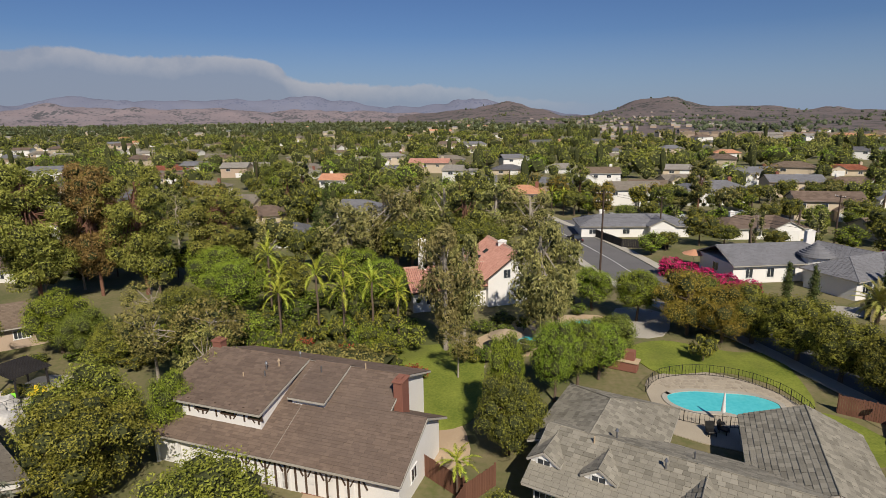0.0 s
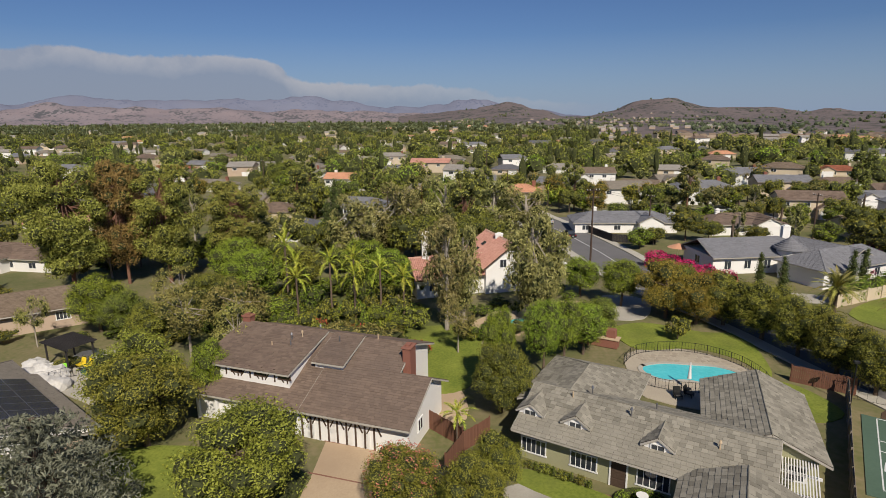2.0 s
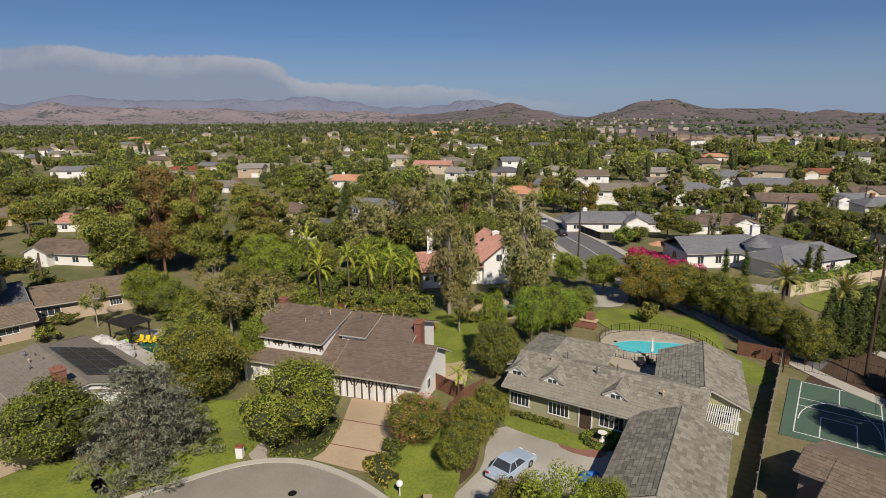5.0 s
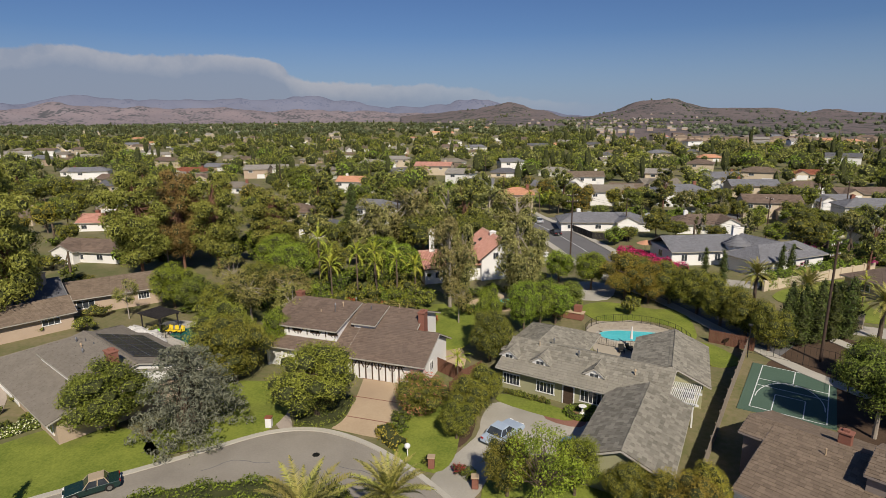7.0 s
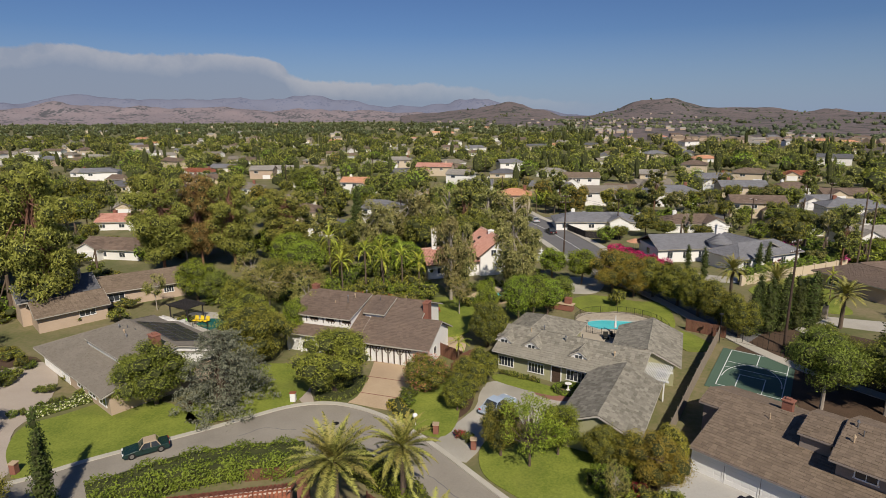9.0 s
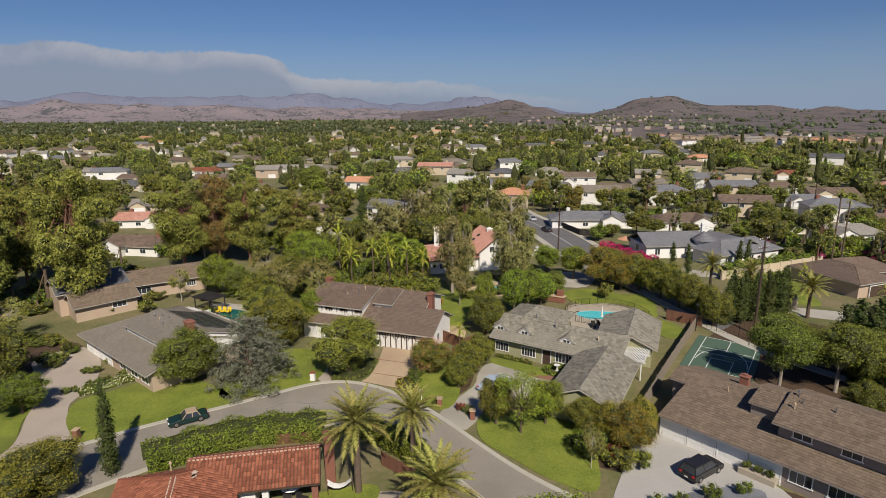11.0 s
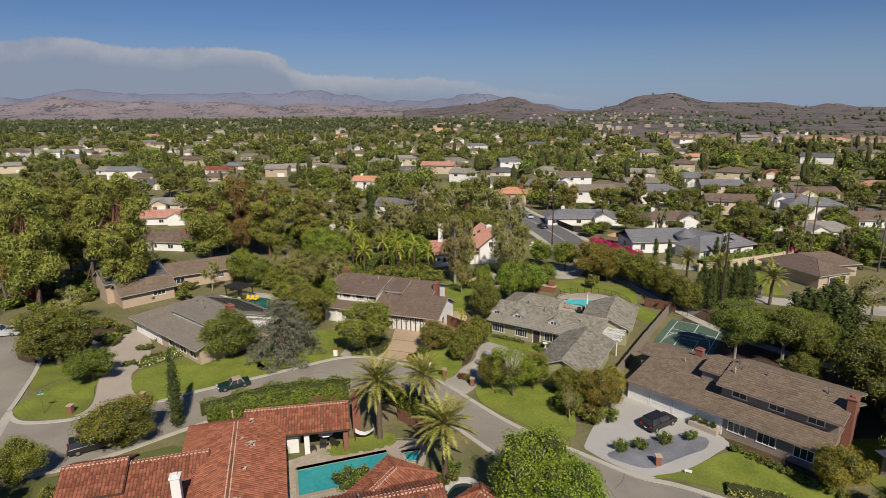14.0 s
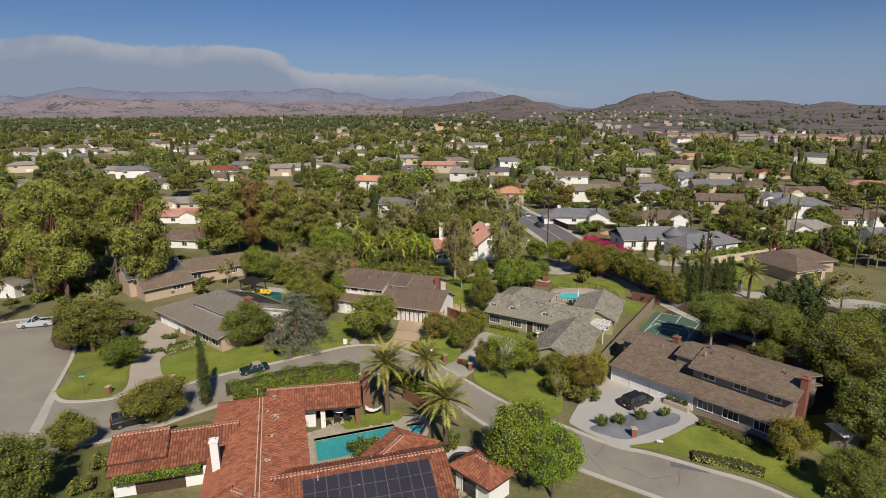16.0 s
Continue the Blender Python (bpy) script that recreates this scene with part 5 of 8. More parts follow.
# tan house with two gables behind it
h3 = thing("house", (-66, 104, 0), "tan stucco house with pale brown shingle roof", "house")
U = Wing(h3, (-70.0, 107.6), (-57.8, 116.9), 4.4, 4.4, 2.8, 4.7, "gg", "tan_wall", "shingle_tan", "comp", 0.7, seed=61)
U2 = Wing(h3, (-76.0, 98.6), (-68.6, 107.4), 4.2, 4.2, 4.0, 6.0, "gg", "tan_wall", "roof_dark", "comp", 0.7, seed=62)
U3 = Wing(h3, (-70.6, 95.6), (-64.0, 103.4), 3.4, 3.4, 2.6, 4.4, "gg", "tan_wall", "shingle_tan", "comp", 0.7, seed=63)
U.window("r", 12.2, 1.7, 1.6, 1.1, 4)
U.window("r", 4.0, 1.6, 2.4, 1.2, 3)
U2.window("r", 6.0, 3.2, 1.6, 0.9, 3)
U3.window("r", 7.0, 1.7, 2.2, 0.9, 3)
chimney(h3, -69.5, 105.0, 4.0, 7.2, 0.9, 0.8, "tan_wall")

# pink-tiled two-storey house among eucalyptus
h7 = thing("house", (-5, 132, 0), "two-storey white house with pink clay tile roof", "house")
K = Wing(h7, (-2.8, 141.6), (1.6, 130.2), 5.0, 6.0, 4.0, 7.6, "gg", "white", "tile_pink", "barrel", 0.6, seed=71)
K2 = Wing(h7, (-14.6, 129.6), (-3.0, 134.0), 4.6, 4.6, 3.0, 5.4, "gg", "white", "tile_pink", "barrel", 0.6, seed=72)
K.window("b", -1.6, 4.6, 1.1, 1.3, 2)
K.window("b", 1.4, 2.0, 1.2, 1.5, 2)
K2.window("r", 3.0, 1.6, 1.5, 1.2, 2)
chimney(h7, -12.0, 130.4, 0.0, 9.2, 1.0, 0.9, "white")
chimney(h7, -0.6, 136.0, 5.5, 7.9, 1.2, 0.9, "white")
for s, t in ((4.4, -2.0), (4.4, -3.2)):
    p = K.P(s, t, 7.6 + t * (3.6 / 5.0) + 0.12)
    ob = part("skylight", box(bmesh.new(), 0, 0, 0, 0.9, 0.8, 0.1), "glass", h7)
    ob.matrix_basis = Matrix.Translation(p) @ Matrix((K.u, -(K.v - Vector((0, 0, -0.72))).normalized(), K.u.cross(-(K.v - Vector((0, 0, -0.72))).normalized()))).transposed().to_4x4()

# white house with slate-grey roof and a small round tower
h8 = thing("house", (48, 142, 0), "low white villa with slate-grey hipped roofs and round tower", "house")
Q = Wing(h8, (34.2, 146.2), (54.0, 149.5), 5.5, 5.5, 3.0, 5.2, "gh", "white", "roof_slate", "comp", 0.6, seed=81)
Q2 = Wing(h8, (46.6, 136.4), (63.0, 144.6), 4.3, 4.6, 3.0, 5.2, "hh", "white", "roof_slate", "comp", 0.6, seed=82)
Q3 = Wing(h8, (52.0, 150.0), (57.5, 139.0), 4.6, 4.6, 3.0, 5.1, "gg", "white", "roof_slate", "comp", 0.6, seed=83, walls=False)
for s in (3, 6.5, 10):
    Q.window("r", s, 1.6, 1.2, 1.5, 2)
for s in (2.5, 6, 9.5, 13):
    Q2.window("r", s, 1.6, 1.3, 1.4, 2)
Q.window("a", 0, 1.6, 1.6, 1.4, 2)
bm = tube(bmesh.new(), (0.6, 1.8, 0), (0.6, 1.8, 4.2), 2.0, 2.0, 20)
part("tower_wall", bm, "white", h8)
bm = bmesh.new()
for i in range(7):
    tube(bm, (0.6, 1.8, 4.15 + i * 0.26), (0.6, 1.8, 4.5 + i * 0.26), 2.6 - i * 0.36, 2.5 - i * 0.37, 20)
part("tower_roof", bm, "roof_slate", h8)
chimney(h8, 51.0, 150.6, 3, 6.6, 1.3, 1.0, "white")

# brown hip-roofed garage house by the gates
h9 = thing("house", (66.3, 123, 0), "low brown-roofed house with double garage door", "house")
G = Wing(h9, (63.3, 128.5), (69.5, 115.4), 5.0, 5.0, 2.8, 4.8, "hh", "tan_wall", "shingle_brown", "comp", 0.6, seed=91)
G.door("b", 0.6, 4.6, 2.1, "timber", "garage_door", (6, 3))
G.window("r", 4, 1.5, 1.6, 1.2, 2)
G2 = Wing(h9, (66.3, 125.0), (77.8, 128.0), 4.6, 4.6, 2.8, 4.7, "gh", "tan_wall", "shingle_brown", "comp", 0.6, seed=92)

# hacienda with clay barrel tiles
h1 = thing("house", (-22, 44, 0), "sprawling white hacienda with red clay barrel-tile roofs", "house")
R1 = Wing(h1, (-26.8, 53.4), (-17.9, 30.6), 5.2, 4.6, 2.9, 5.1, "hg", "white", "tile_red", "barrel", 0.6, seed=101, single=290)
R2 = Wing(h1, (-26.0, 52.7), (-15.2, 55.6), 3.2, 2.8, 2.8, 4.3, "gg", "white", "tile_red", "barrel", 0.5, seed=102, walls=False)
R3 = Wing(h1, (-37.4, 40.9), (-26.0, 45.2), 4.0, 2.6, 2.8, 4.5, "gg", "white", "tile_red", "barrel", 0.5, seed=103)
R3b = Wing(h1, (-37.5, 40.9), (-32.4, 42.8), 3.0, 2.9, 3.5, 4.95, "gg", "white", "tile_red", "barrel", 0.5, seed=104, base=2.0)
R4 = Wing(h1, (-20.8, 35.0), (-3.4, 41.5), 5.0, 2.4, 2.7, 4.7, "gg", "white", "tile_red", "barrel", 0.5, seed=105, eave_left=3.7)
R5 = Wing(h1, (-9.6, 41.0), (-6.9, 47.0), 2.9, 2.9, 2.7, 4.1, "gh", "white", "tile_red", "barrel", 0.5, seed=106)
R6 = Wing(h1, (-24.4, 35.2), (-18.5, 33.0), 4.0, 3.0, 2.8, 4.6, "hg", "white", "tile_red", "barrel", 0.5, seed=107)
p0 = R4.P(4.9, -0.75, 4.7 - 0.75 * 0.4) + R4.o
panel_field(h1, p0, R4.u, -R4.v + Vector((0, 0, -0.4)), 11, 3, 1.08, 1.5)
chimney(h1, -25.4, 38.6, 2.0, 6.4, 0.75, 0.75, "white", 20)
rng1 = random.Random(5)
bm = bmesh.new()
for s, t in ((3.6, 1.2), (7.2, 0.5), (8.0, 1.1), (7.6, 1.7), (8.3, 1.5), (12.3, 0.9), (16.6, 0.6)):
    c = R1.P(s, t, 5.1 - abs(t) * 2.2 / 4.6 + 0.07)
    for k in range(3):
        box(bm, c.x + rng1.uniform(-0.3, 0.3), c.y + rng1.uniform(-0.3, 0.3), c.z, rng1.uniform(0.3, 0.6), rng1.uniform(0.2, 0.4), 0.06, rng1.uniform(0, 90))
part("mortar_patch", bm, "mortar", h1)
R1.window("l", 14.5, 1.5, 1.2, 1.2, 2)
R1.door("l", 9.0, 1.6, 2.1, "timber", "door", (2, 1))
R3.door("r", 4.6, 4.6, 2.2, "timber", "garage_door", (6, 1))
# open loggia at the end of the pool wing
wl = bmesh.new()
for s, t in ((0.3, 2.2), (5.6, 2.2)):
    c = R2.P(s + 2.6, t, 1.35)
    box(wl, c.x, c.y, 1.35, 5.4, 0.3, 2.7, math.degrees(math.atan2(R2.u.y, R2.u.x)))
c = R2.P(4.0, 0, 1.35)
box(wl, c.x, c.y, 1.35, 3.4, 4.4, 2.7, math.degrees(math.atan2(R2.u.y, R2.u.x)))
part("loggia_wall", wl, "white", h1)
for s, t in ((10.7, -2.5), (10.7, 2.0), (6.6, -2.5)):
    c = R2.P(s, t, 1.35)
    part("pillar", box(bmesh.new(), c.x, c.y, 1.35, 0.55, 0.55, 2.7, 15, 0.02), "brick" if s > 10 else "white", h1)
chimney(h1, -14.7, 56.6, 0, 4.9, 0.9, 0.9, "brick", 15)
vents(h1, [(-14.5, 36.2, 4.6), (-10.2, 39.2, 4.7), (-6.0, 40.6, 4.7), (-26.2, 50.6, 5.0)])

vp = [tuple((R3.P(s, -4.0, 0) + R3.o)[:2]) for s in (0.6, 3, 6, 8.6)]
vine = hedge("climbing_vine", vp, 0.45, 0.9, "hedge", "green climbing vine along the garage eaves", 70, 0.2, z=1.9)
# small tiled pool house
ph = thing("pool_house", (0.3, 42.0, 0), "small white pool house with red tile hip roof", "pool house")
S = Wing(ph, (-1.7, 43.6), (2.4, 40.0), 2.0, 2.0, 2.5, 3.7, "hh", "white", "tile_red", "barrel", 0.5, seed=111)
S.door("r", 2.4, 1.8, 2.0, "glass", "door", (2, 1))

# ---------------------------------------------------------------- houses of the neighbourhood
def far_house(x0, x1, y, roof, wall, tall=0, turn=0.0, label="", plain=False):
    """A plain suburban house seen from far: main roof, cross gable, windows, garage door and chimney."""
    w = x1 - x0
    rng = random.Random(int(x0 * 7 + y))
    hh = 2.45 + 2.3 * tall
    ob = thing("house", ((x0 + x1) / 2, y, 0), label or "suburban house", "house", "neighbourhood houses")
    c, s = math.cos(radians(turn)), math.sin(radians(turn))
    q = lambda a, b: ((x0 + x1) / 2 + a * c - b * s, y + a * s + b * c)
    dep = rng.uniform(4.2, 5.2)
    Wm = Wing(ob, q(-w / 2, dep), q(w / 2, dep), dep, dep, hh, hh + 1.9, rng.choice(("gg", "hh", "gh")), wall, roof, "coarse", 0.5, seed=int(x0 * 3 + y))
    if plain:
        Wm.door("r", w * 0.7, 3.6, 2.0, "trim", "garage_door", (4, 3))
        Wm.window("r", w * 0.3, hh - 1.2, 2.0, 1.1, 2)
        return ob
    g = rng.choice((-0.25, 0.22))
    Wg = Wing(ob, q(w * g, -1.6), q(w * g, dep), 3.0, 3.0, 2.7, 4.2 + 0.5 * tall, "gg", wall, roof, "coarse", 0.4, seed=int(x0 * 3 + y + 1))
    Wg.door("a", 0.0, 4.2, 2.1, "trim", "garage_door", (4, 3))
    for k in range(3):
        sx = w * (0.12 + 0.3 * k)
        Wm.window("r", sx, hh - 1.2, 1.5, 1.1, 2)
    if rng.random() < 0.6:
        xx, yy = q(w * -g * 1.2, dep + 0.5)
        chimney(ob, xx, yy, hh, hh + 2.6, 1.0, 0.8, rng.choice(("brick", wall)))
    return ob


LBL = {"tile_orange": "house with orange clay tile roof", "tile_pink": "house with pink-red tile roof", "roof_slate": "white house with slate-grey roof", "roof_dark": "house with dark grey roof",
       "roof_pale": "house with pale roof", "shingle_grey": "ranch house with grey shingle roof", "shingle_brown": "ranch house with brown shingle roof", "shingle_tan": "house with tan shingle roof",
       "tile_red": "house with red tile roof"}
HOUSES = [(1, 13, 212, "tile_orange", "cream", 1), (-64, -49, 250, "tile_orange", "white", 1), (-73, -62, 216, "shingle_grey", "cream", 0), (-86, -71, 212, "shingle_grey", "cream", 0),
          (-49.5, -39.5, 166, "roof_dark", "white", 0), (-40, -29, 184, "roof_slate", "white", 1), (-116, -100, 250, "shingle_grey", "white", 0), (-115, -97, 172, "tile_pink", "white", 0),
          (-127, -111, 198, "roof_pale", "cream", 0), (-96, -80, 138, "shingle_brown", "white", 0), (-237, -212, 318, "roof_pale", "white", 0), (-42, -22, 322, "tile_pink", "cream", 1),
          (-11, 0, 262, "roof_slate", "white", 0), (32, 47, 220, "shingle_grey", "white", 1), (17, 41, 176, "roof_slate", "white", 0), (54, 72, 221, "roof_slate", "white", 1),
          (46, 64, 174, "shingle_brown", "white", 0), (86, 100, 264, "roof_slate", "white", 1), (84, 101, 236, "roof_slate", "cream", 1), (72, 88, 196, "shingle_brown", "cream", 1),
          (75, 86, 172, "shingle_tan", "cream", 0), (135, 153, 298, "tile_red", "cream", 0), (100, 117, 214, "roof_slate", "white", 0), (84, 100, 159, "roof_pale", "white", 0),
          (-128, -100, 336, "roof_pale", "white", 0), (-176, -154, 320, "tile_red", "white", 0), (-84, -67, 374, "roof_pale", "cream", 0), (-65, -50, 370, "roof_pale", "cream", 1),
          (-150, -134, 285, "shingle_brown", "cream", 0), (-95, -80, 300, "roof_pale", "white", 0), (110, 128, 250, "shingle_brown", "white", 0), (118, 136, 232, "shingle_brown", "cream", 0),
          (60, 76, 262, "shingle_grey", "cream", 0), (95, 112, 188, "roof_slate", "white", 1), (108, 125, 176, "shingle_brown", "white", 0), (102, 118, 148, "roof_slate", "white", 0),
          (30, 46, 268, "shingle_tan", "white", 1), (-170, -152, 255, "roof_dark", "cream", 0), (-30, -14, 235, "shingle_grey", "cream", 0), (-150, -134, 178, "shingle_tan", "cream", 0),
          (-66, -54, 190, "shingle_brown", "cream", 0), (-30, -18, 212, "roof_pale", "white", 0), (100, 112, 126, "shingle_brown", "tan_wall", 0), (-108, -96, 96, "shingle_grey", "white", 0)]
FOOT = []
for x0, x1, y, rf, wl_, tl in HOUSES:
    far_house(x0, x1, y, rf, wl_, tl, ((x0 * 13 + y * 7) % 24) - 12, LBL[rf])
    FOOT.append(((x0 + x1) / 2, y + 3, (x1 - x0) / 2 + 1.0))
rf_ = random.Random(77)
kinds = ["roof_dark", "roof_slate", "shingle_brown", "shingle_tan", "shingle_grey", "roof_pale", "shingle_brown", "shingle_grey", "tile_orange", "tile_pink"]
fh = 0
while fh < 170:
    y = 240 + 540 * rf_.random()
    x = rf_.uniform(-0.92 * y, 0.78 * y)
    if any(math.hypot(x - a, y - b) < 20 for a, b, _ in FOOT):
        continue
    w = rf_.uniform(12, 19)
    k = rf_.choice(kinds + ["roof_pale", "roof_slate", "roof_pale", "shingle_grey"])
    far_house(x - w / 2, x + w / 2, y, k, rf_.choice(("white", "cream", "tan_wall", "cream")), int(rf_.random() < 0.3), rf_.uniform(-30, 30), LBL[k], True)
    FOOT.append((x, y + 3, w / 2 + 3))
    fh += 1

# ---------------------------------------------------------------- pools
def pool(name, pts, material, label, steps=5, cop="concrete", rim=0.16):
    pts = smooth(pts, steps, True) if steps else [tuple(p) for p in pts]
    ob = thing(name, (pts[0][0], pts[0][1], 0), label, "pool")
    o = ob.matrix_basis.translation
    loc_ = [(x - o.x, y - o.y) for x, y in pts]
    bm = slab(bmesh.new(), loc_, -0.05, 0.10)
    bmesh.ops.triangulate(bm, faces=[f for f in bm.faces if len(f.verts) > 4])
    part("water", bm, material, ob)
    bm = ribbon(bmesh.new(), loc_ + loc_[:2], 0.24, -0.05, rim)
    part("coping", bm, cop, ob)
    return ob


pool("swimming_pool", [(14.4, 104.0), (16.8, 104.9), (19.6, 104.7), (22.6, 104.2), (24.2, 102.4), (23.0, 100.4), (20.4, 99.7), (18.2, 100.6), (15.8, 100.6), (14.2, 102.2)], "pool_aqua", "kidney-shaped swimming pool of bright aqua water")
pool("swimming_pool", [(-19.2, 49.0), (-10.6, 52.8), (-8.9, 50.6), (-11.6, 47.4), (-17.6, 44.8)], "pool_teal", "long swimming pool of teal water in flagstone terrace", 0, "flagstone")
pool("spa_pool", [(-9.0, 52.8), (-7.1, 53.4), (-6.7, 51.4), (-8.1, 51.0)], "pool_teal", "small square spa pool beside the swimming pool", 0, "flagstone")
pool("swimming_pool", [(-46.6, 99.2), (-45.2, 102.2), (-41.6, 100.6), (-39.2, 97.6), (-39.6, 94.6), (-43.0, 96.6)], "pool_green", "free-form swimming pool of dark green water")
pool("swimming_pool", [(5.6, 120.0), (7.4, 122.8), (10.2, 124.0), (10.8, 122.0), (8.0, 119.4)], "pool_aqua", "garden swimming pool of bright blue water")
pool("swimming_pool", [(-1.0, 117.0), (2.0, 118.2), (4.2, 117.2), (1.5, 115.8)], "pool_aqua", "small pale blue garden pool")
pool("garden_pond", [(-3.8, 46.0), (-3.0, 48.0), (-1.2, 48.2), (-0.2, 46.4), (-1.4, 44.6), (-3.0, 44.6)], "pond_dark", "round dark garden pond with pale rim", 5, "rock", 0.45)

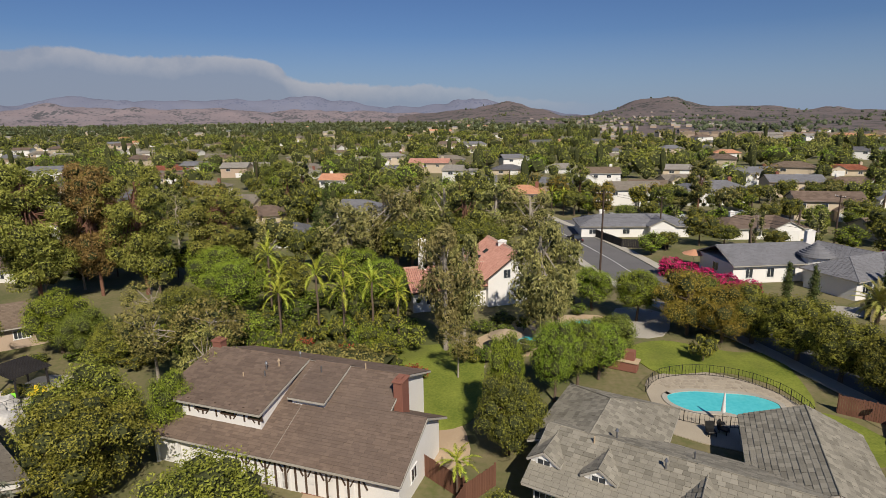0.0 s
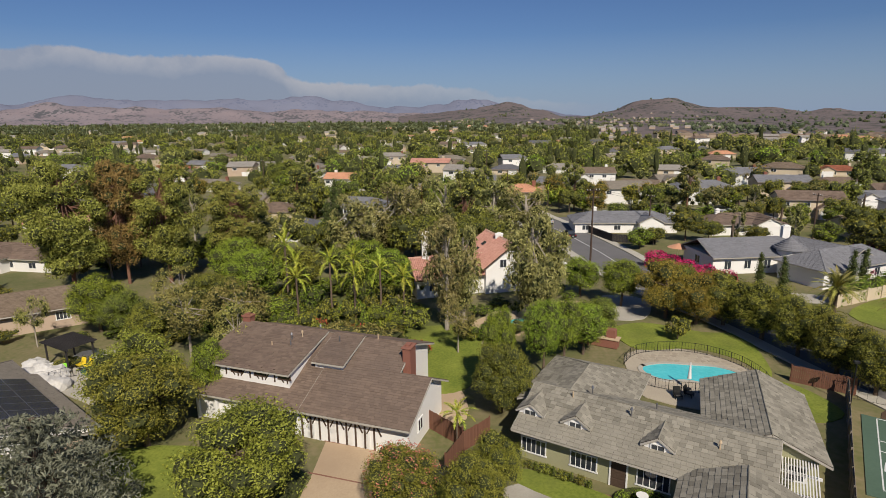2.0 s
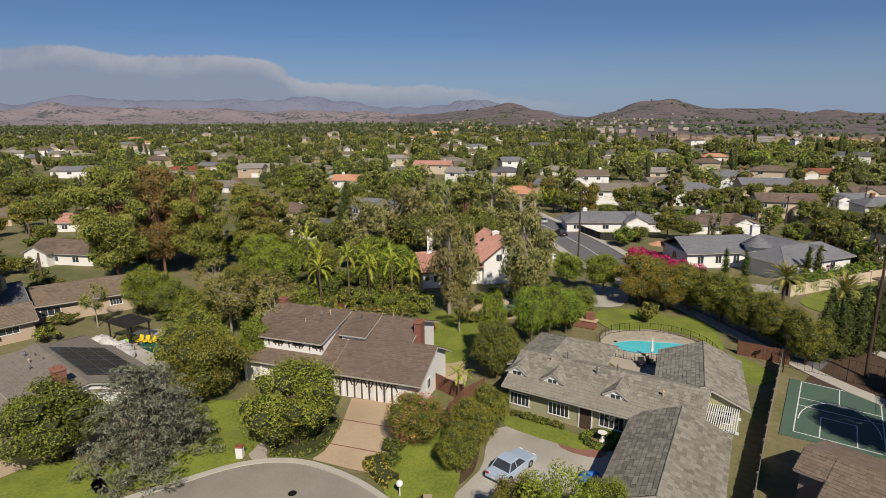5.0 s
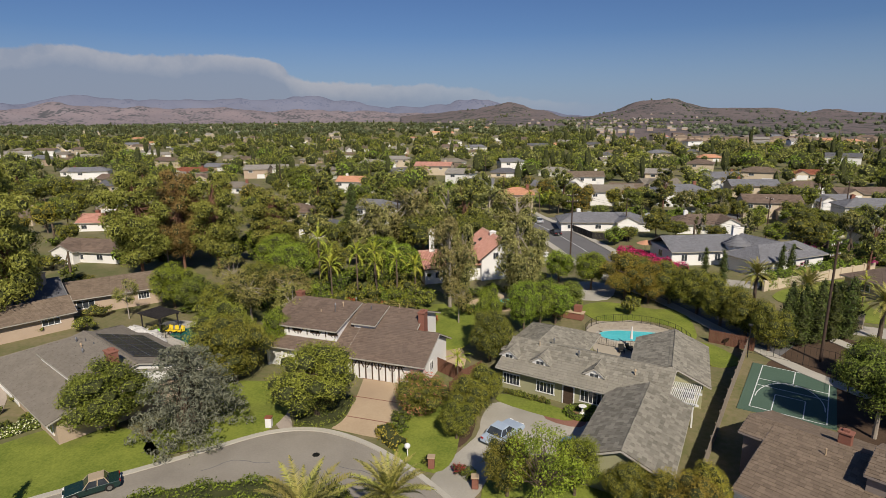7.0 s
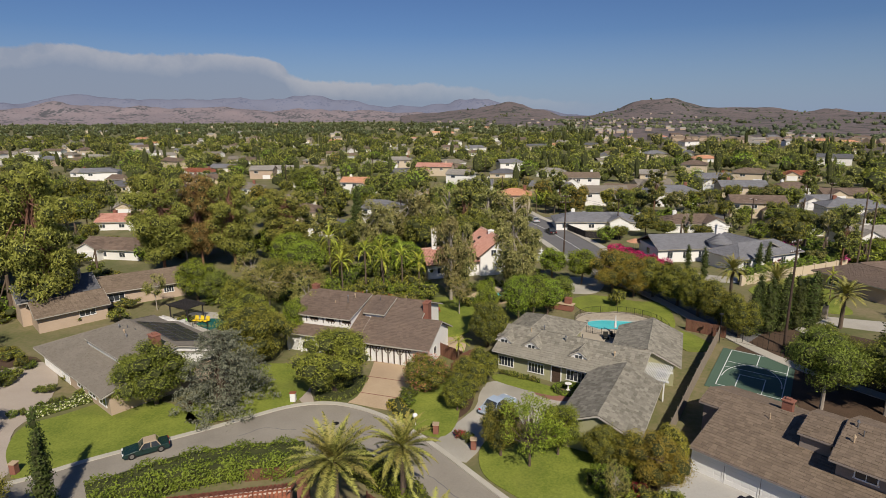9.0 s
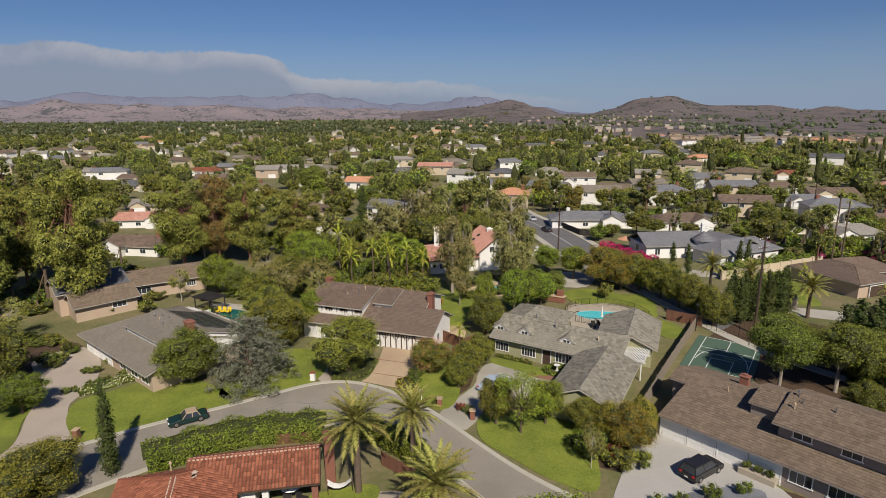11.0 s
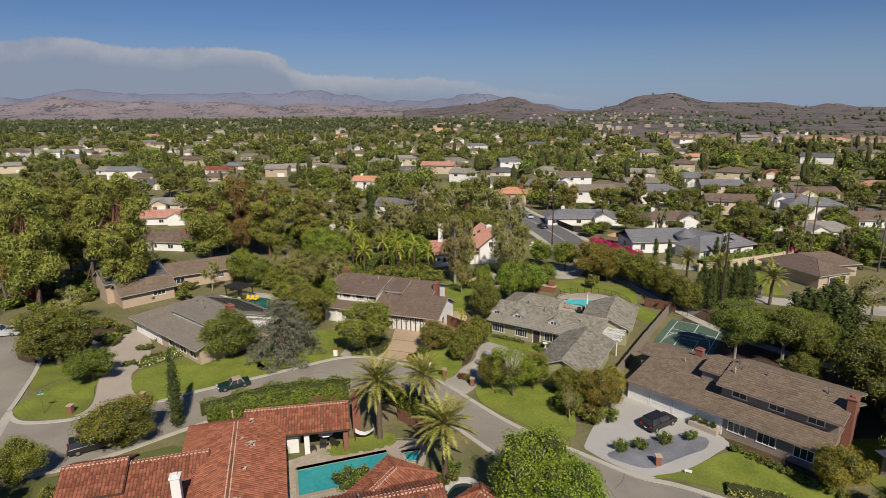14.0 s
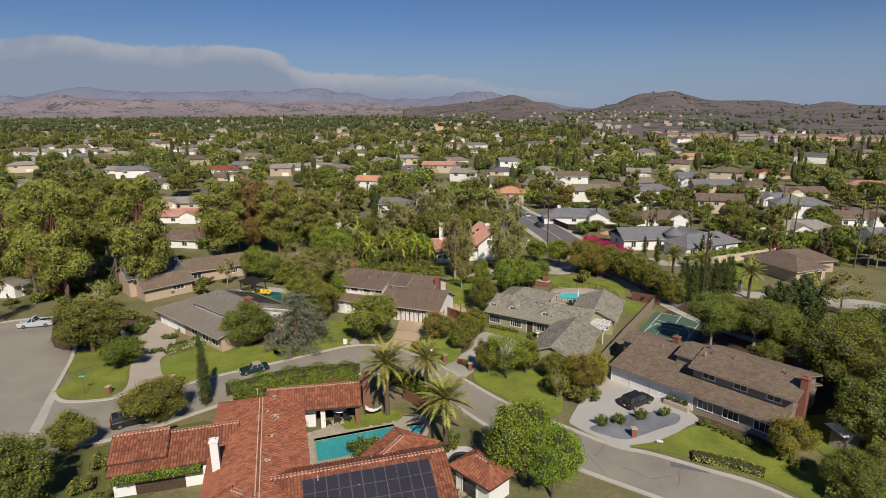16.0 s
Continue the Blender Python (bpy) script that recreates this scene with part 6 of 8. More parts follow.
# ---------------------------------------------------------------- trees by name
for k, x, y, h, r, lb in (
    ("oak2", -62.1, 70.5, 9.4, 5.6, "dark spreading oak at the street corner"), ("full_bright", -53.6, 66.0, 5.2, 3.5, "large rounded green shrub on the corner lawn"),
    ("full_oak", -39.7, 51.6, 6.2, 4.2, "low olive tree with loose grey-green crown"), ("oak", -45.6, 44.6, 5.2, 2.6, "small round-headed garden tree"),
    ("oak2", -44.5, 35.5, 8.0, 4.6, "dark leafy tree beside the tiled house"), ("full_dark", -38.0, 74.8, 8.0, 4.5, "dark glossy magnolia before the ranch house"),
    ("full_oak", -30.5, 86.0, 8.8, 4.6, "broad green oak at the drive"), ("oak", -33.8, 90.5, 8.2, 4.4, "broad green oak beside the pool garden"), ("full_oak", -18.6, 79.0, 8.2, 4.8, "broad olive-green oak by the driveway"),
    ("airy", -36.0, 103.5, 9.0, 4.6, ""), ("airy", -30.6, 105.5, 9.2, 4.8, ""), ("airy", -28.0, 98.5, 8.4, 3.6, ""), ("bright", -27.8, 92.5, 7.2, 2.2, ""),
    ("full_oak", -8.0, 79.8, 4.8, 2.9, "small crape myrtle with pink blossom"), ("oak", -3.0, 78.5, 5.2, 2.4, ""), ("oak", -1.6, 81.6, 5.0, 2.2, ""), ("oak", -4.0, 75.6, 4.2, 1.8, ""),
    ("airy_green", 3.2, 66.0, 7.6, 4.0, "open-crowned green tree on the front lawn"), ("oak", 0.6, 67.5, 5.8, 2.2, ""), ("bright", 6.0, 68.0, 5.6, 2.2, ""),
    ("full_dark", -0.9, 93.4, 7.4, 3.1, "dark dense tree beside the fence"), ("bright", -1.0, 96.6, 9.6, 1.9, ""), ("bright", 3.7, 102.1, 8.6, 2.3, ""), ("bright", 6.2, 105.0, 7.6, 2.6, ""), ("bright", 8.6, 107.0, 6.4, 2.8, ""),
    ("autumn", 14.0, 63.4, 5.4, 2.6, ""), ("autumn", 12.2, 66.0, 4.6, 2.2, ""), ("autumn", 15.6, 66.4, 4.6, 1.9, ""), ("oak", 9.8, 66.5, 4.4, 1.9, ""), ("airy", 9.6, 60.2, 5.0, 1.2, "small leafless pale-barked sapling"),
    ("bright", 4.4, 43.2, 9.6, 4.2, "large bright green weeping tree by the street"), ("bright", 7.2, 41.2, 8.4, 3.2, ""),
    ("round", 35.2, 78.4, 9.6, 3.8, ""), ("round", 41.3, 77.6, 9.4, 4.2, ""), ("oak2", 46.8, 65.4, 10.5, 5.4, ""), ("oak2", 42.6, 51.8, 9.2, 4.6, ""), ("oak2", 49, 56, 10, 5, ""), ("autumn", 33.2, 49.2, 5.8, 2.6, ""),
    ("oak2", 36.0, 43.5, 5.0, 3.2, ""), ("oak2", 52.0, 70, 9.5, 5, ""), ("full_dark", 41.0, 85.0, 6.5, 2.8, ""), ("oak2", 45.5, 78.5, 8, 3.6, ""), ("full_dark", 41.8, 90.6, 6.0, 2.6, ""), ("airy", 64.0, 95.5, 8.0, 5.0, "grey-green olive tree with loose crown"), ("oak2", 39.5, 69.5, 5.5, 2.6, ""), 
    ("full_dark", 45.5, 55.5, 8.0, 4.2, ""), ("full_dark", 40.8, 45.0, 5.5, 3.2, ""), ("oak2", 58, 76, 9, 5, ""), ("oak2", 55, 62, 10, 5, ""), ("oak2", 52, 48, 9, 5, ""), ("oak", 68, 80, 7, 4, ""),
    ("autumn", 21.4, 119.6, 8.6, 4.4, ""), ("autumn", 24.6, 117.4, 7.6, 3.6, ""), ("oak", 27.8, 117.0, 7.4, 4.0, ""), ("oak", 30.6, 112.6, 7.6, 4.0, ""), ("oak", 32.2, 107.6, 7.4, 3.6, ""), ("oak", 33.6, 102.8, 7.0, 3.4, ""),
    ("oak", 34.8, 98.6, 6.6, 2.8, ""), ("oak2", 23.4, 124.0, 6.8, 4.0, ""), ("bright", 16.5, 124.0, 7.4, 3.2, ""), ("oak", 29.4, 120.5, 5.8, 3.4, ""),
    ("euca", -7.4, 113.6, 14.6, 3.9, ""), ("euca2", -5.4, 116.0, 13.0, 3.2, ""), ("euca2", 3.4, 116.2, 14.4, 4.4, ""), ("euca", 5.6, 118.4, 12.6, 3.6, ""), ("airy", -5.6, 106.6, 6.4, 2.6, ""),
    ("euca2", -1.1, 157.0, 14.2, 6.6, ""), ("euca", 5.0, 155.0, 12.8, 5.0, ""), ("euca2", -18.7, 148.0, 14.8, 6.2, ""), ("euca", -10.5, 153.0, 15.4, 5.0, ""), ("euca2", -26.0, 143.0, 13.2, 5.5, ""), ("oak2", -5.0, 148.0, 10, 6, ""),
    ("pine", -67.0, 126.0, 20.0, 6.4, ""), ("pine2", -55.3, 133.0, 18.4, 6.0, ""), ("pine_rust", -62.0, 132.0, 19.5, 5.2, ""), ("pine2", -70.2, 98.6, 23.6, 6.6, ""), ("pine", -84.0, 93.2, 23.6, 7.0, ""),
    ("pine", -100.0, 97.5, 21.5, 7.0, ""), ("pine_rust", -93.0, 99.0, 18.0, 5.5, ""),  ("pine2", -45.0, 138.0, 15.5, 6.0, ""), ("pine2", -92, 112, 19, 6, ""), ("pine2", -106, 120, 18, 7, ""),
    ("airy", -88.5, 79.5, 10.5, 4.5, ""), ("airy", -71.0, 84.5, 7.5, 3.6, ""),
    ("bright", -52.0, 110.7, 8.0, 3.9, "round bright green garden tree"), ("oak2", -47.5, 109.0, 6.5, 3.0, ""), ("oak", -43.0, 108.0, 5.5, 3.2, ""), ("bright", -36.0, 122.0, 9.0, 4.6, ""), ("bright", -41.0, 128.0, 9.5, 4.6, ""), ("oak", -31.0, 127.0, 8.0, 4.2, ""),
    ("bright", -17.0, 126.0, 8.2, 3.6, ""), ("bright", -22.0, 131.0, 8.6, 4.0, ""), ("airy", -56.5, 105.5, 6.6, 2.2, "slender young birch with white bark"), ("oak2", -39.0, 116.0, 7.0, 4.0, ""), ("airy", -45.0, 118.0, 7.0, 4.0, ""),
    ("oak2", 11.0, 112.5, 5.2, 3.0, ""), ("bright", 11.5, 128.0, 6.5, 3.0, ""), ("oak2", -80, 257, 12, 8, ""), ("oak2", -77, 250, 11, 7, ""),
):
    tree = grow(k, x, y, h, r, lb)
    if "blossom" in lb:
        rb = np.random.default_rng(91)
        tips = ball(rb, 260) * np.array([3.7, 3.7, 3.6]) * rb.uniform(0.85, 1.02, (260, 1)) + np.array([0, 0, 4.4])
        part("blossom", leaf_cards(np.repeat(tips, 4, 0) + rb.normal(0, 0.12, (1040, 3)), ball(rb, 1040), 0.2, rb), "pinkbloom", tree, "clusters of pink blossom")
for i, (x, y, h, r) in enumerate(((-11.8, 55.3, 9.4, 3.9), (-7.3, 58.9, 8.2, 3.2), (-3.9, 48.2, 8.6, 3.7), (40.4, 116.0, 7.5, 3.3), (43.6, 107.8, 8.4, 3.4), (51.4, 103.6, 7.2, 3.4))):
    grow("date", x, y, h, r, group="date palms")
for x, y, h in ((-26.5, 113.0, 8.2), (-23.1, 116.5, 9.6), (-19.5, 114.8, 8.0), (-16.5, 117.0, 8.4), (-28.5, 118.5, 8.6), (-21.0, 121.0, 8.8), (-13.5, 117.6, 7.0), (-31.5, 123, 10.4), (11, 203, 7), (14, 205, 7.4), (17, 204, 7),
                (57.5, 117.5, 5.0), (64.0, 105.0, 5.0), (-4.6, 87.6, 3.6)):
    grow("queen", x, y, h, 2.7 if h > 5 else 1.8, group="feather palms")
for x, y, h in ((73.5, 137.3, 17), (76.5, 139, 15), (84.9, 127.5, 16), (87.9, 127.7, 17), (90.5, 124.0, 15)):
    grow("fan", x, y, h, 1.7, group="tall palms")
for x, y, h in ((-36.4, 57.0, 9.2), (-35.8, 56.0, 7.8), (37.8, 130.1, 6.5), (40.4, 128.5, 6.5), (52.1, 132.4, 6.5), (53.7, 132.4, 6.8), (9.5, 45.6, 3.8), (-33.0, 150, 11), (-37.5, 171, 13), (-46, 205, 9), (8.8, 44.4, 3.2)):
    grow("cypress", x, y, h, 0.75 if h < 10 else 1.4, group="columnar cypresses")
for i in range(15):
    t = i / 14
    grow("cypress", 36.9 + 11.5 * t, 99.6 + 4.4 * t + (i % 3) * 0.5, 7.2 + (i * 7 % 5) * 0.35, 0.95, "dark cypress in a tight row beside the court", "cypress row")
for i in range(12):
    grow("cypress", 46.5 + (i % 4) * 1.9, 80.5 + (i // 4) * 2.6 + (i % 2), 8.2 + (i * 5 % 4) * 0.6, 1.5, "tall dark cypress in a dense clump", "cypress clump")
# blue-grey cedar with layered sprays
rc = np.random.default_rng(33)
lay = []
for z in np.linspace(0.7, 9.0, 16):
    k = math.sqrt(max(0.02, 1 - (z / 9.8) ** 1.4))
    for i in range(int(4 + 8 * k)):
        a = rc.uniform(0, 6.28)
        for q in np.arange(0.25, 1.01, 0.25) * 5.6 * k * rc.uniform(0.8, 1.08):
            rr = 0.42 + 0.3 * k * rc.random()
            lay.append((math.cos(a) * q, math.sin(a) * q, z - 0.16 * q + rc.normal(0, 0.1), rr, rr * 0.4))
ced = plant("cedar_tree", lay, 150, 0.17, "cedar", "bark", (0.3, 9), label="wide silvery blue cedar with layered drooping branches", droop=0.8, long=2.0, core=0.0, seed=33, every=4)
ced.matrix_basis = pose(-29.8, 74.9, 0)
# shrubs and flower beds
rs = random.Random(9)
SPOTS = [("shrub", 14.3, 54.6, 1.5, 1.0), ("shrub", 16.6, 55.2, 1.5, 1.0), ("shrub", 19.3, 56.4, 1.5, 1.0), ("shrub", 22.4, 57.4, 1.4, 0.9),
         ("shrub_red", -20.5, 104.5, 2.6, 1.9), ("shrub_red", -10.0, 105.0, 2.2, 1.6), ("shrub_red", -24.0, 111.0, 2.6, 2.0), ("shrub_red", -18.6, 109.6, 2.4, 2.0), ("shrub_dark", 20.6, 112.0, 3.4, 1.8),
         ("shrub_red", -3.4, 70.2, 1.0, 0.7), ("shrub", -2.6, 69.6, 1.0, 0.8), ("shrub", -6.2, 71.2, 0.9, 0.7), ("shrub", -9.8, 76.2, 1.2, 1.2), ("shrub", -9.6, 78.4, 1.4, 1.3), ("bougain", 58, 139, 2.0, 1.8),
         ("bougain", 73, 143, 2.4, 2.4), ("bougain", 86, 142, 2.6, 3.0), ("bougain", 66, 152, 3.2, 2.6), ("shrub", -13.4, 46.4, 2.2, 1.5), ("shrub_dark", -12.0, 47.6, 1.9, 1.2), ("shrub", -21.3, 51.0, 2.4, 1.0),
         ("shrub_dark", 14.2, 60.8, 1.8, 1.4), ("shrub_dark", 10.2, 61.8, 1.8, 1.5), ("shrub_dark", 12.4, 60.4, 2.2, 1.6), ("shrub_red", 12.0, 62.4, 1.2, 0.9), ("shrub", 9.4, 63.0, 2.0, 1.5)]
SPOTS += [("shrub_dark" if i % 3 else "shrub", 26.5 + i * 0.9 + rs.uniform(-0.3, 0.3), 55.6 - i * 0.95, rs.uniform(0.7, 1.2), rs.uniform(0.7, 1.0)) for i in range(9)]
SPOTS += [("shrub", -52.0 + i * 0.75, 70.6 + i * 0.98 + rs.uniform(-0.3, 0.3), rs.uniform(0.8, 1.3), rs.uniform(0.6, 0.9)) for i in range(8)]
SPOTS += [("shrub_dark" if i % 2 else "shrub", -55 + rs.uniform(-6, 8), 79.5 + rs.uniform(-3, 1.5), rs.uniform(0.8, 1.6), rs.uniform(0.7, 1.2)) for i in range(9)]
SPOTS += [("shrub_dark" if i % 2 else "shrub", -67 + rs.uniform(-9, 7), 80 + rs.uniform(-4, 8), rs.uniform(0.9, 2.2), rs.uniform(0.9, 1.8)) for i in range(22)]
SPOTS += [("shrub_dark" if i % 2 else "shrub", -28 + rs.uniform(-16, 18), 110 + rs.uniform(-5, 10), rs.uniform(1.4, 3.4), rs.uniform(1.3, 2.4)) for i in range(46)]
SPOTS += [("shrub_dark" if i % 2 else "shrub", -60 + rs.uniform(-14, 16), 104 + rs.uniform(-8, 14), rs.uniform(1.2, 2.6), rs.uniform(1.2, 2.2)) for i in range(18)]
SPOTS += [("shrub" if i % 2 else "shrub_dark", 1.0 + i * 0.62, 84.9 - i * 0.32 + 0.2, rs.uniform(0.6, 1.0), rs.uniform(0.45, 0.65)) for i in range(8)]
SPOTS += [("shrub_dark" if i % 2 else "shrub", 38 + rs.uniform(0, 26), 44 + rs.uniform(0, 50), rs.uniform(1.2, 3), rs.uniform(1.2, 2.4)) for i in range(34)]
SPOTS += [("shrub_dark" if i % 2 else "shrub", -6 + rs.uniform(0, 20), 111 + rs.uniform(-2, 18), rs.uniform(1.2, 2.4), rs.uniform(1, 2)) for i in range(22)]
SPOTS += [("shrub_dark" if i % 2 else "shrub", -4.2 + rs.uniform(-1.2, 1.0), 44 + rs.uniform(-5, 9), rs.uniform(1.0, 2.0), rs.uniform(0.8, 1.4)) for i in range(9)]
SPOTS += [("shrub_dark", -38 + rs.uniform(-3, 3), 40 + rs.uniform(-8, 6), rs.uniform(1.4, 2.6), rs.uniform(1.2, 1.8)) for i in range(9)]
SPOTS += [(("m_shrub", "shrub_dark", "m_dark", "m_oak")[i % 4], rs.uniform(-128, -72), rs.uniform(100, 150), rs.uniform(2, 4.6), rs.uniform(1.8, 3.2)) for i in range(64)]
SPOTS += [(("shrub", "shrub_dark", "m_shrub", "shrub_dark", "shrub_red")[i % 5], rs.uniform(-104, -78), rs.uniform(86, 104), rs.uniform(1.0, 2.8), rs.uniform(1.2, 2.2)) for i in range(40)]
SPOTS += [(("shrub", "shrub_dark", "shrub", "m_bright")[i % 4], rs.uniform(-46, -12), rs.uniform(106, 128), rs.uniform(1.8, 4.4), rs.uniform(1.5, 2.4)) for i in range(46)]
for k, x, y, h, r in SPOTS:
    if any((x - a) ** 2 + (y - b) ** 2 < rr * rr for a, b, rr in ((-5, 132, 9), (8, 121.5, 3.2))):
        continue
    grow(k, x, y, h, r)
hedge("hedge", [(-33.2, 57.2), (-28.2, 61.4), (-23.6, 63.4), (-17.6, 64.6)], 1.9, 2.0, "hedge", "long clipped green hedge along the street")
hedge("hedge", [(-13.4, 64.6), (-9.0, 61.6), (-5.6, 58.0)], 1.0, 2.2, "hedge", "loose green hedge along the street")
hedge("hedge", [(27.0, 147.0), (29.6, 140.6), (34.6, 132.0)], 1.7, 2.6, "magenta", "long magenta bougainvillea hedge in bloom", 36, 0.3)
hedge("hedge", [(46.5, 126.2), (58, 132.6), (71, 140)], 1.0, 2.8, "hedge", "green hedge behind the garden wall", 26, 0.3)
hedge("hedge", [(70, 152), (84, 150), (98, 151)], 1.3, 3.0, "hedge", "tall clipped green hedge", 10, 0.5)
hedge("hedge", [(66, 146), (80, 144), (94, 146)], 1.2, 2.4, "bright", "clipped bright green hedge", 10, 0.5)
hedge("hedge", [(-28, 106.6), (-20, 107.2), (-12.5, 105.4)], 2.0, 2.6, "olive", "broad grey-green garden hedge", 40, 0.26)
hedge("hedge", [(34.0, 44.0), (37.0, 42.6), (40.5, 43.4)], 1.3, 1.5, "dark", "low clipped dark green hedge", 18, 0.3)
hedge("hedge", [(23.0, 49.0), (26.4, 48.0), (29.4, 46.4)], 0.9, 0.6, "olive", "low dull groundcover planting", 22, 0.22)
hedge("hedge", [(8.5, 62.6), (11.0, 64.4), (12.4, 66.4)], 1.3, 1.6, "hedge", "shaggy green boundary hedge", 50, 0.24)
hedge("hedge", [(-50.2, 70.6), (-47.6, 73.4), (-45.4, 75.8)], 0.6, 0.8, "hedge", "low green border of rose bushes", 60, 0.18)
hedge("rose_blossom", [(-50.2, 70.6), (-47.6, 73.4), (-45.4, 75.8)], 0.66, 0.86, "white_flower", "white rose blossom over the border", 12, 0.2, core=False)
hedge("hedge", [(-11.2, 76.4), (-10.0, 74.4), (-8.9, 73.6)], 0.8, 0.9, "autumn", "rounded yellow-green edging shrubs", 24, 0.22)
hedge("hedge", [(-16.4, 82.6), (-16.4, 79.6), (-17.4, 77.6), (-20.2, 77.6)], 0.9, 0.55, "dark", "low clipped groundcover edge", 22, 0.2)

# ---------------------------------------------------------------- trees of the neighbourhood
BACKP = np.array(smooth(BACK, 6))


def clear(x, y, r):
    """Whether a spot is free of houses, roads and mown ground."""
    if np.min(np.hypot(BACKP[:, 0] - x, BACKP[:, 1] - y)) < 9.5 + r * 0.6:
        return False
    if any(math.hypot(x - a, y - b) < q + r * 0.55 or (x < 15 and abs(x - a * y / b) < q and b - 15 < y < b) for a, b, q in FOOT):
        return False
    for a, b, q in ((-3, 136, 11), (-12, 131, 7), (48, 142, 17), (66, 123, 13), (56, 120, 10), (-64, 104, 14), (38, 132, 8), (75, 100, 10), (-118, 225, 14), (-103, 192, 10), (-92, 155, 9)):
        if math.hypot(x - a, y - b) < q + r * 0.5:
            return False
    return True


for x, y, h, r in ((28, 160, 4.5, 2.6), (33, 166, 3.5, 2.0), (44, 167, 5, 3), (53, 166, 4, 2.6), (66, 164, 5, 3), (72, 188, 5.5, 3.2), (80, 186, 5, 3), (50, 186, 5, 3), (58, 190, 4, 2.4), (40, 190, 5, 3), (30, 190, 5.5, 3), (92, 178, 6, 3.4),
                   (98, 168, 6, 3.2), (64, 208, 6, 3.4), (76, 224, 6, 3.4), (50, 212, 6, 3.2), (24, 206, 6, 3.4), (92, 224, 6, 3.6), (82, 148, 4.5, 3.0), (92, 146, 5, 3.2), (98, 140, 6, 3.4), (76, 160, 5, 3.2)):
    grow(("m_oak", "m_dark", "m_bright")[int(x + y) % 3], x, y, h, r, group="neighbourhood trees")
rt = random.Random(21)
done, tries = [], 0
MID = ("m_oak", "m_dark", "m_bright", "m_airy", "m_autumn", "m_oak", "m_dark", "m_euca", "m_oak", "m_airy", "m_dark")
while len(done) < 250 and tries < 30000:
    tries += 1
    y = 122 + 118 * rt.random() ** 0.9
    x = rt.uniform(-0.95 * y + 5, 0.80 * y)
    k = rt.choice(MID)
    if y < 136 and -48 < x < 32:
        continue
    h = rt.uniform(4, 9) if x > 20 else rt.uniform(5, 11)
    if rt.random() < 0.07:
        k, h = "m_pine", rt.uniform(12, 17)
    r = h * rt.uniform(0.38, 0.52) if k not in ("m_euca", "m_pine") else h * rt.uniform(0.26, 0.34)
    if not clear(x, y, r) or any((x - a) ** 2 + (y - b) ** 2 < (0.62 * (r + q)) ** 2 for a, b, q in done):
        continue
    done.append((x, y, r))
    grow(k, x, y, h, r, group="neighbourhood trees")
n = 0
while n < 60:
    y = rt.uniform(140, 240)
    x = rt.uniform(-0.9 * y, 0.8 * y)
    if clear(x, y, 1.5):
        grow("bougain" if rt.random() < 0.06 else "m_shrub", x, y, rt.uniform(1.5, 3), rt.uniform(1.5, 3.2), group="neighbourhood shrubs")
        n += 1


def woods(name, count, y0, y1, leaf, seed, label, hmin=6, hmax=13, per=34, power=0.6, leaf_size=0.42):
    """Far trees beyond counting: uneven crowns of leaf clumps in one mesh."""
    rng = np.random.default_rng(seed)
    Vs, Fs, k, heart = [], [], 0, []
    for i in range(count):
        y = y0 + (y1 - y0) * rng.random() ** power
        x = rng.uniform(-0.98 * y, 0.85 * y)
        bear, reach = math.degrees(math.atan2(x, y)), math.hypot(x, y)
        if reach > (600 if bear > 14 else 600 + 60 * (14 - bear)) and rng.random() < 0.96:
            continue
        if y < 780 and any(math.hypot(x - a, y - b) < q + 2 or (abs(x - a * y / b) < q and b - 45 < y < b and (i % 5)) for a, b, q in FOOT):
            continue
        h = hmin + (hmax - hmin) * rng.random() ** 1.5
        tall = rng.random() < 0.2
        r = h * (rng.uniform(0.16, 0.26) if tall else rng.uniform(0.42, 0.62))
        h *= 1.6 if tall else 1
        grow_ = 1 + 0.45 * max(0, (y - 700) / 1000)
        r, h = r * grow_, h * (1 + 0.2 * (grow_ - 1))
        c = np.array([x, y, h * 0.55])
        s = np.array([r, r, h * 0.45])
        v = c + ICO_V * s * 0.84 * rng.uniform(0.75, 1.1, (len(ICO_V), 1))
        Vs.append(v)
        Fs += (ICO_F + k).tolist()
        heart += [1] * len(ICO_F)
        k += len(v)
        d = ball(rng, per)
        d[:, 2] = np.where(d[:, 2] < -0.4, -d[:, 2], d[:, 2])
        p = c + d * s * rng.uniform(0.75, 1.12, (per, 1))
        lv, lf = leaf_cards(p, d, r * leaf_size, rng)
        Vs.append(lv)
        Fs += (lf + k).tolist()
        heart += [0] * len(lf)
        k += len(lv)
    ob = part(name, (np.concatenate(Vs).tolist(), Fs, heart), [leaf, "inner_shade"], kind="stuff")
    return tagged(ob, label, "trees")


for i, (lf, c) in enumerate((("oak", 400), ("dark", 440), ("olive", 200), ("bright", 130), ("pine", 150), ("autumn", 50))):
    woods("woods", c, 236, 420, lf, 250 + i, "mixed suburban trees between the houses", 4, 10.5, 170, power=0.8, leaf_size=0.17)
for i, (lf, c) in enumerate((("oak", 700), ("dark", 860), ("olive", 380), ("bright", 150), ("pine", 360), ("autumn", 60))):
    woods("woods", c, 410, 800, lf, 200 + i, "mixed suburban trees filling the valley", 5, 11.5, 96, power=0.85, leaf_size=0.23)
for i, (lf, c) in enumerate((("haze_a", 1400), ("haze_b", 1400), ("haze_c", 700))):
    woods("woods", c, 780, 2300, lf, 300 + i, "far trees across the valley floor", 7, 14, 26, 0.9)


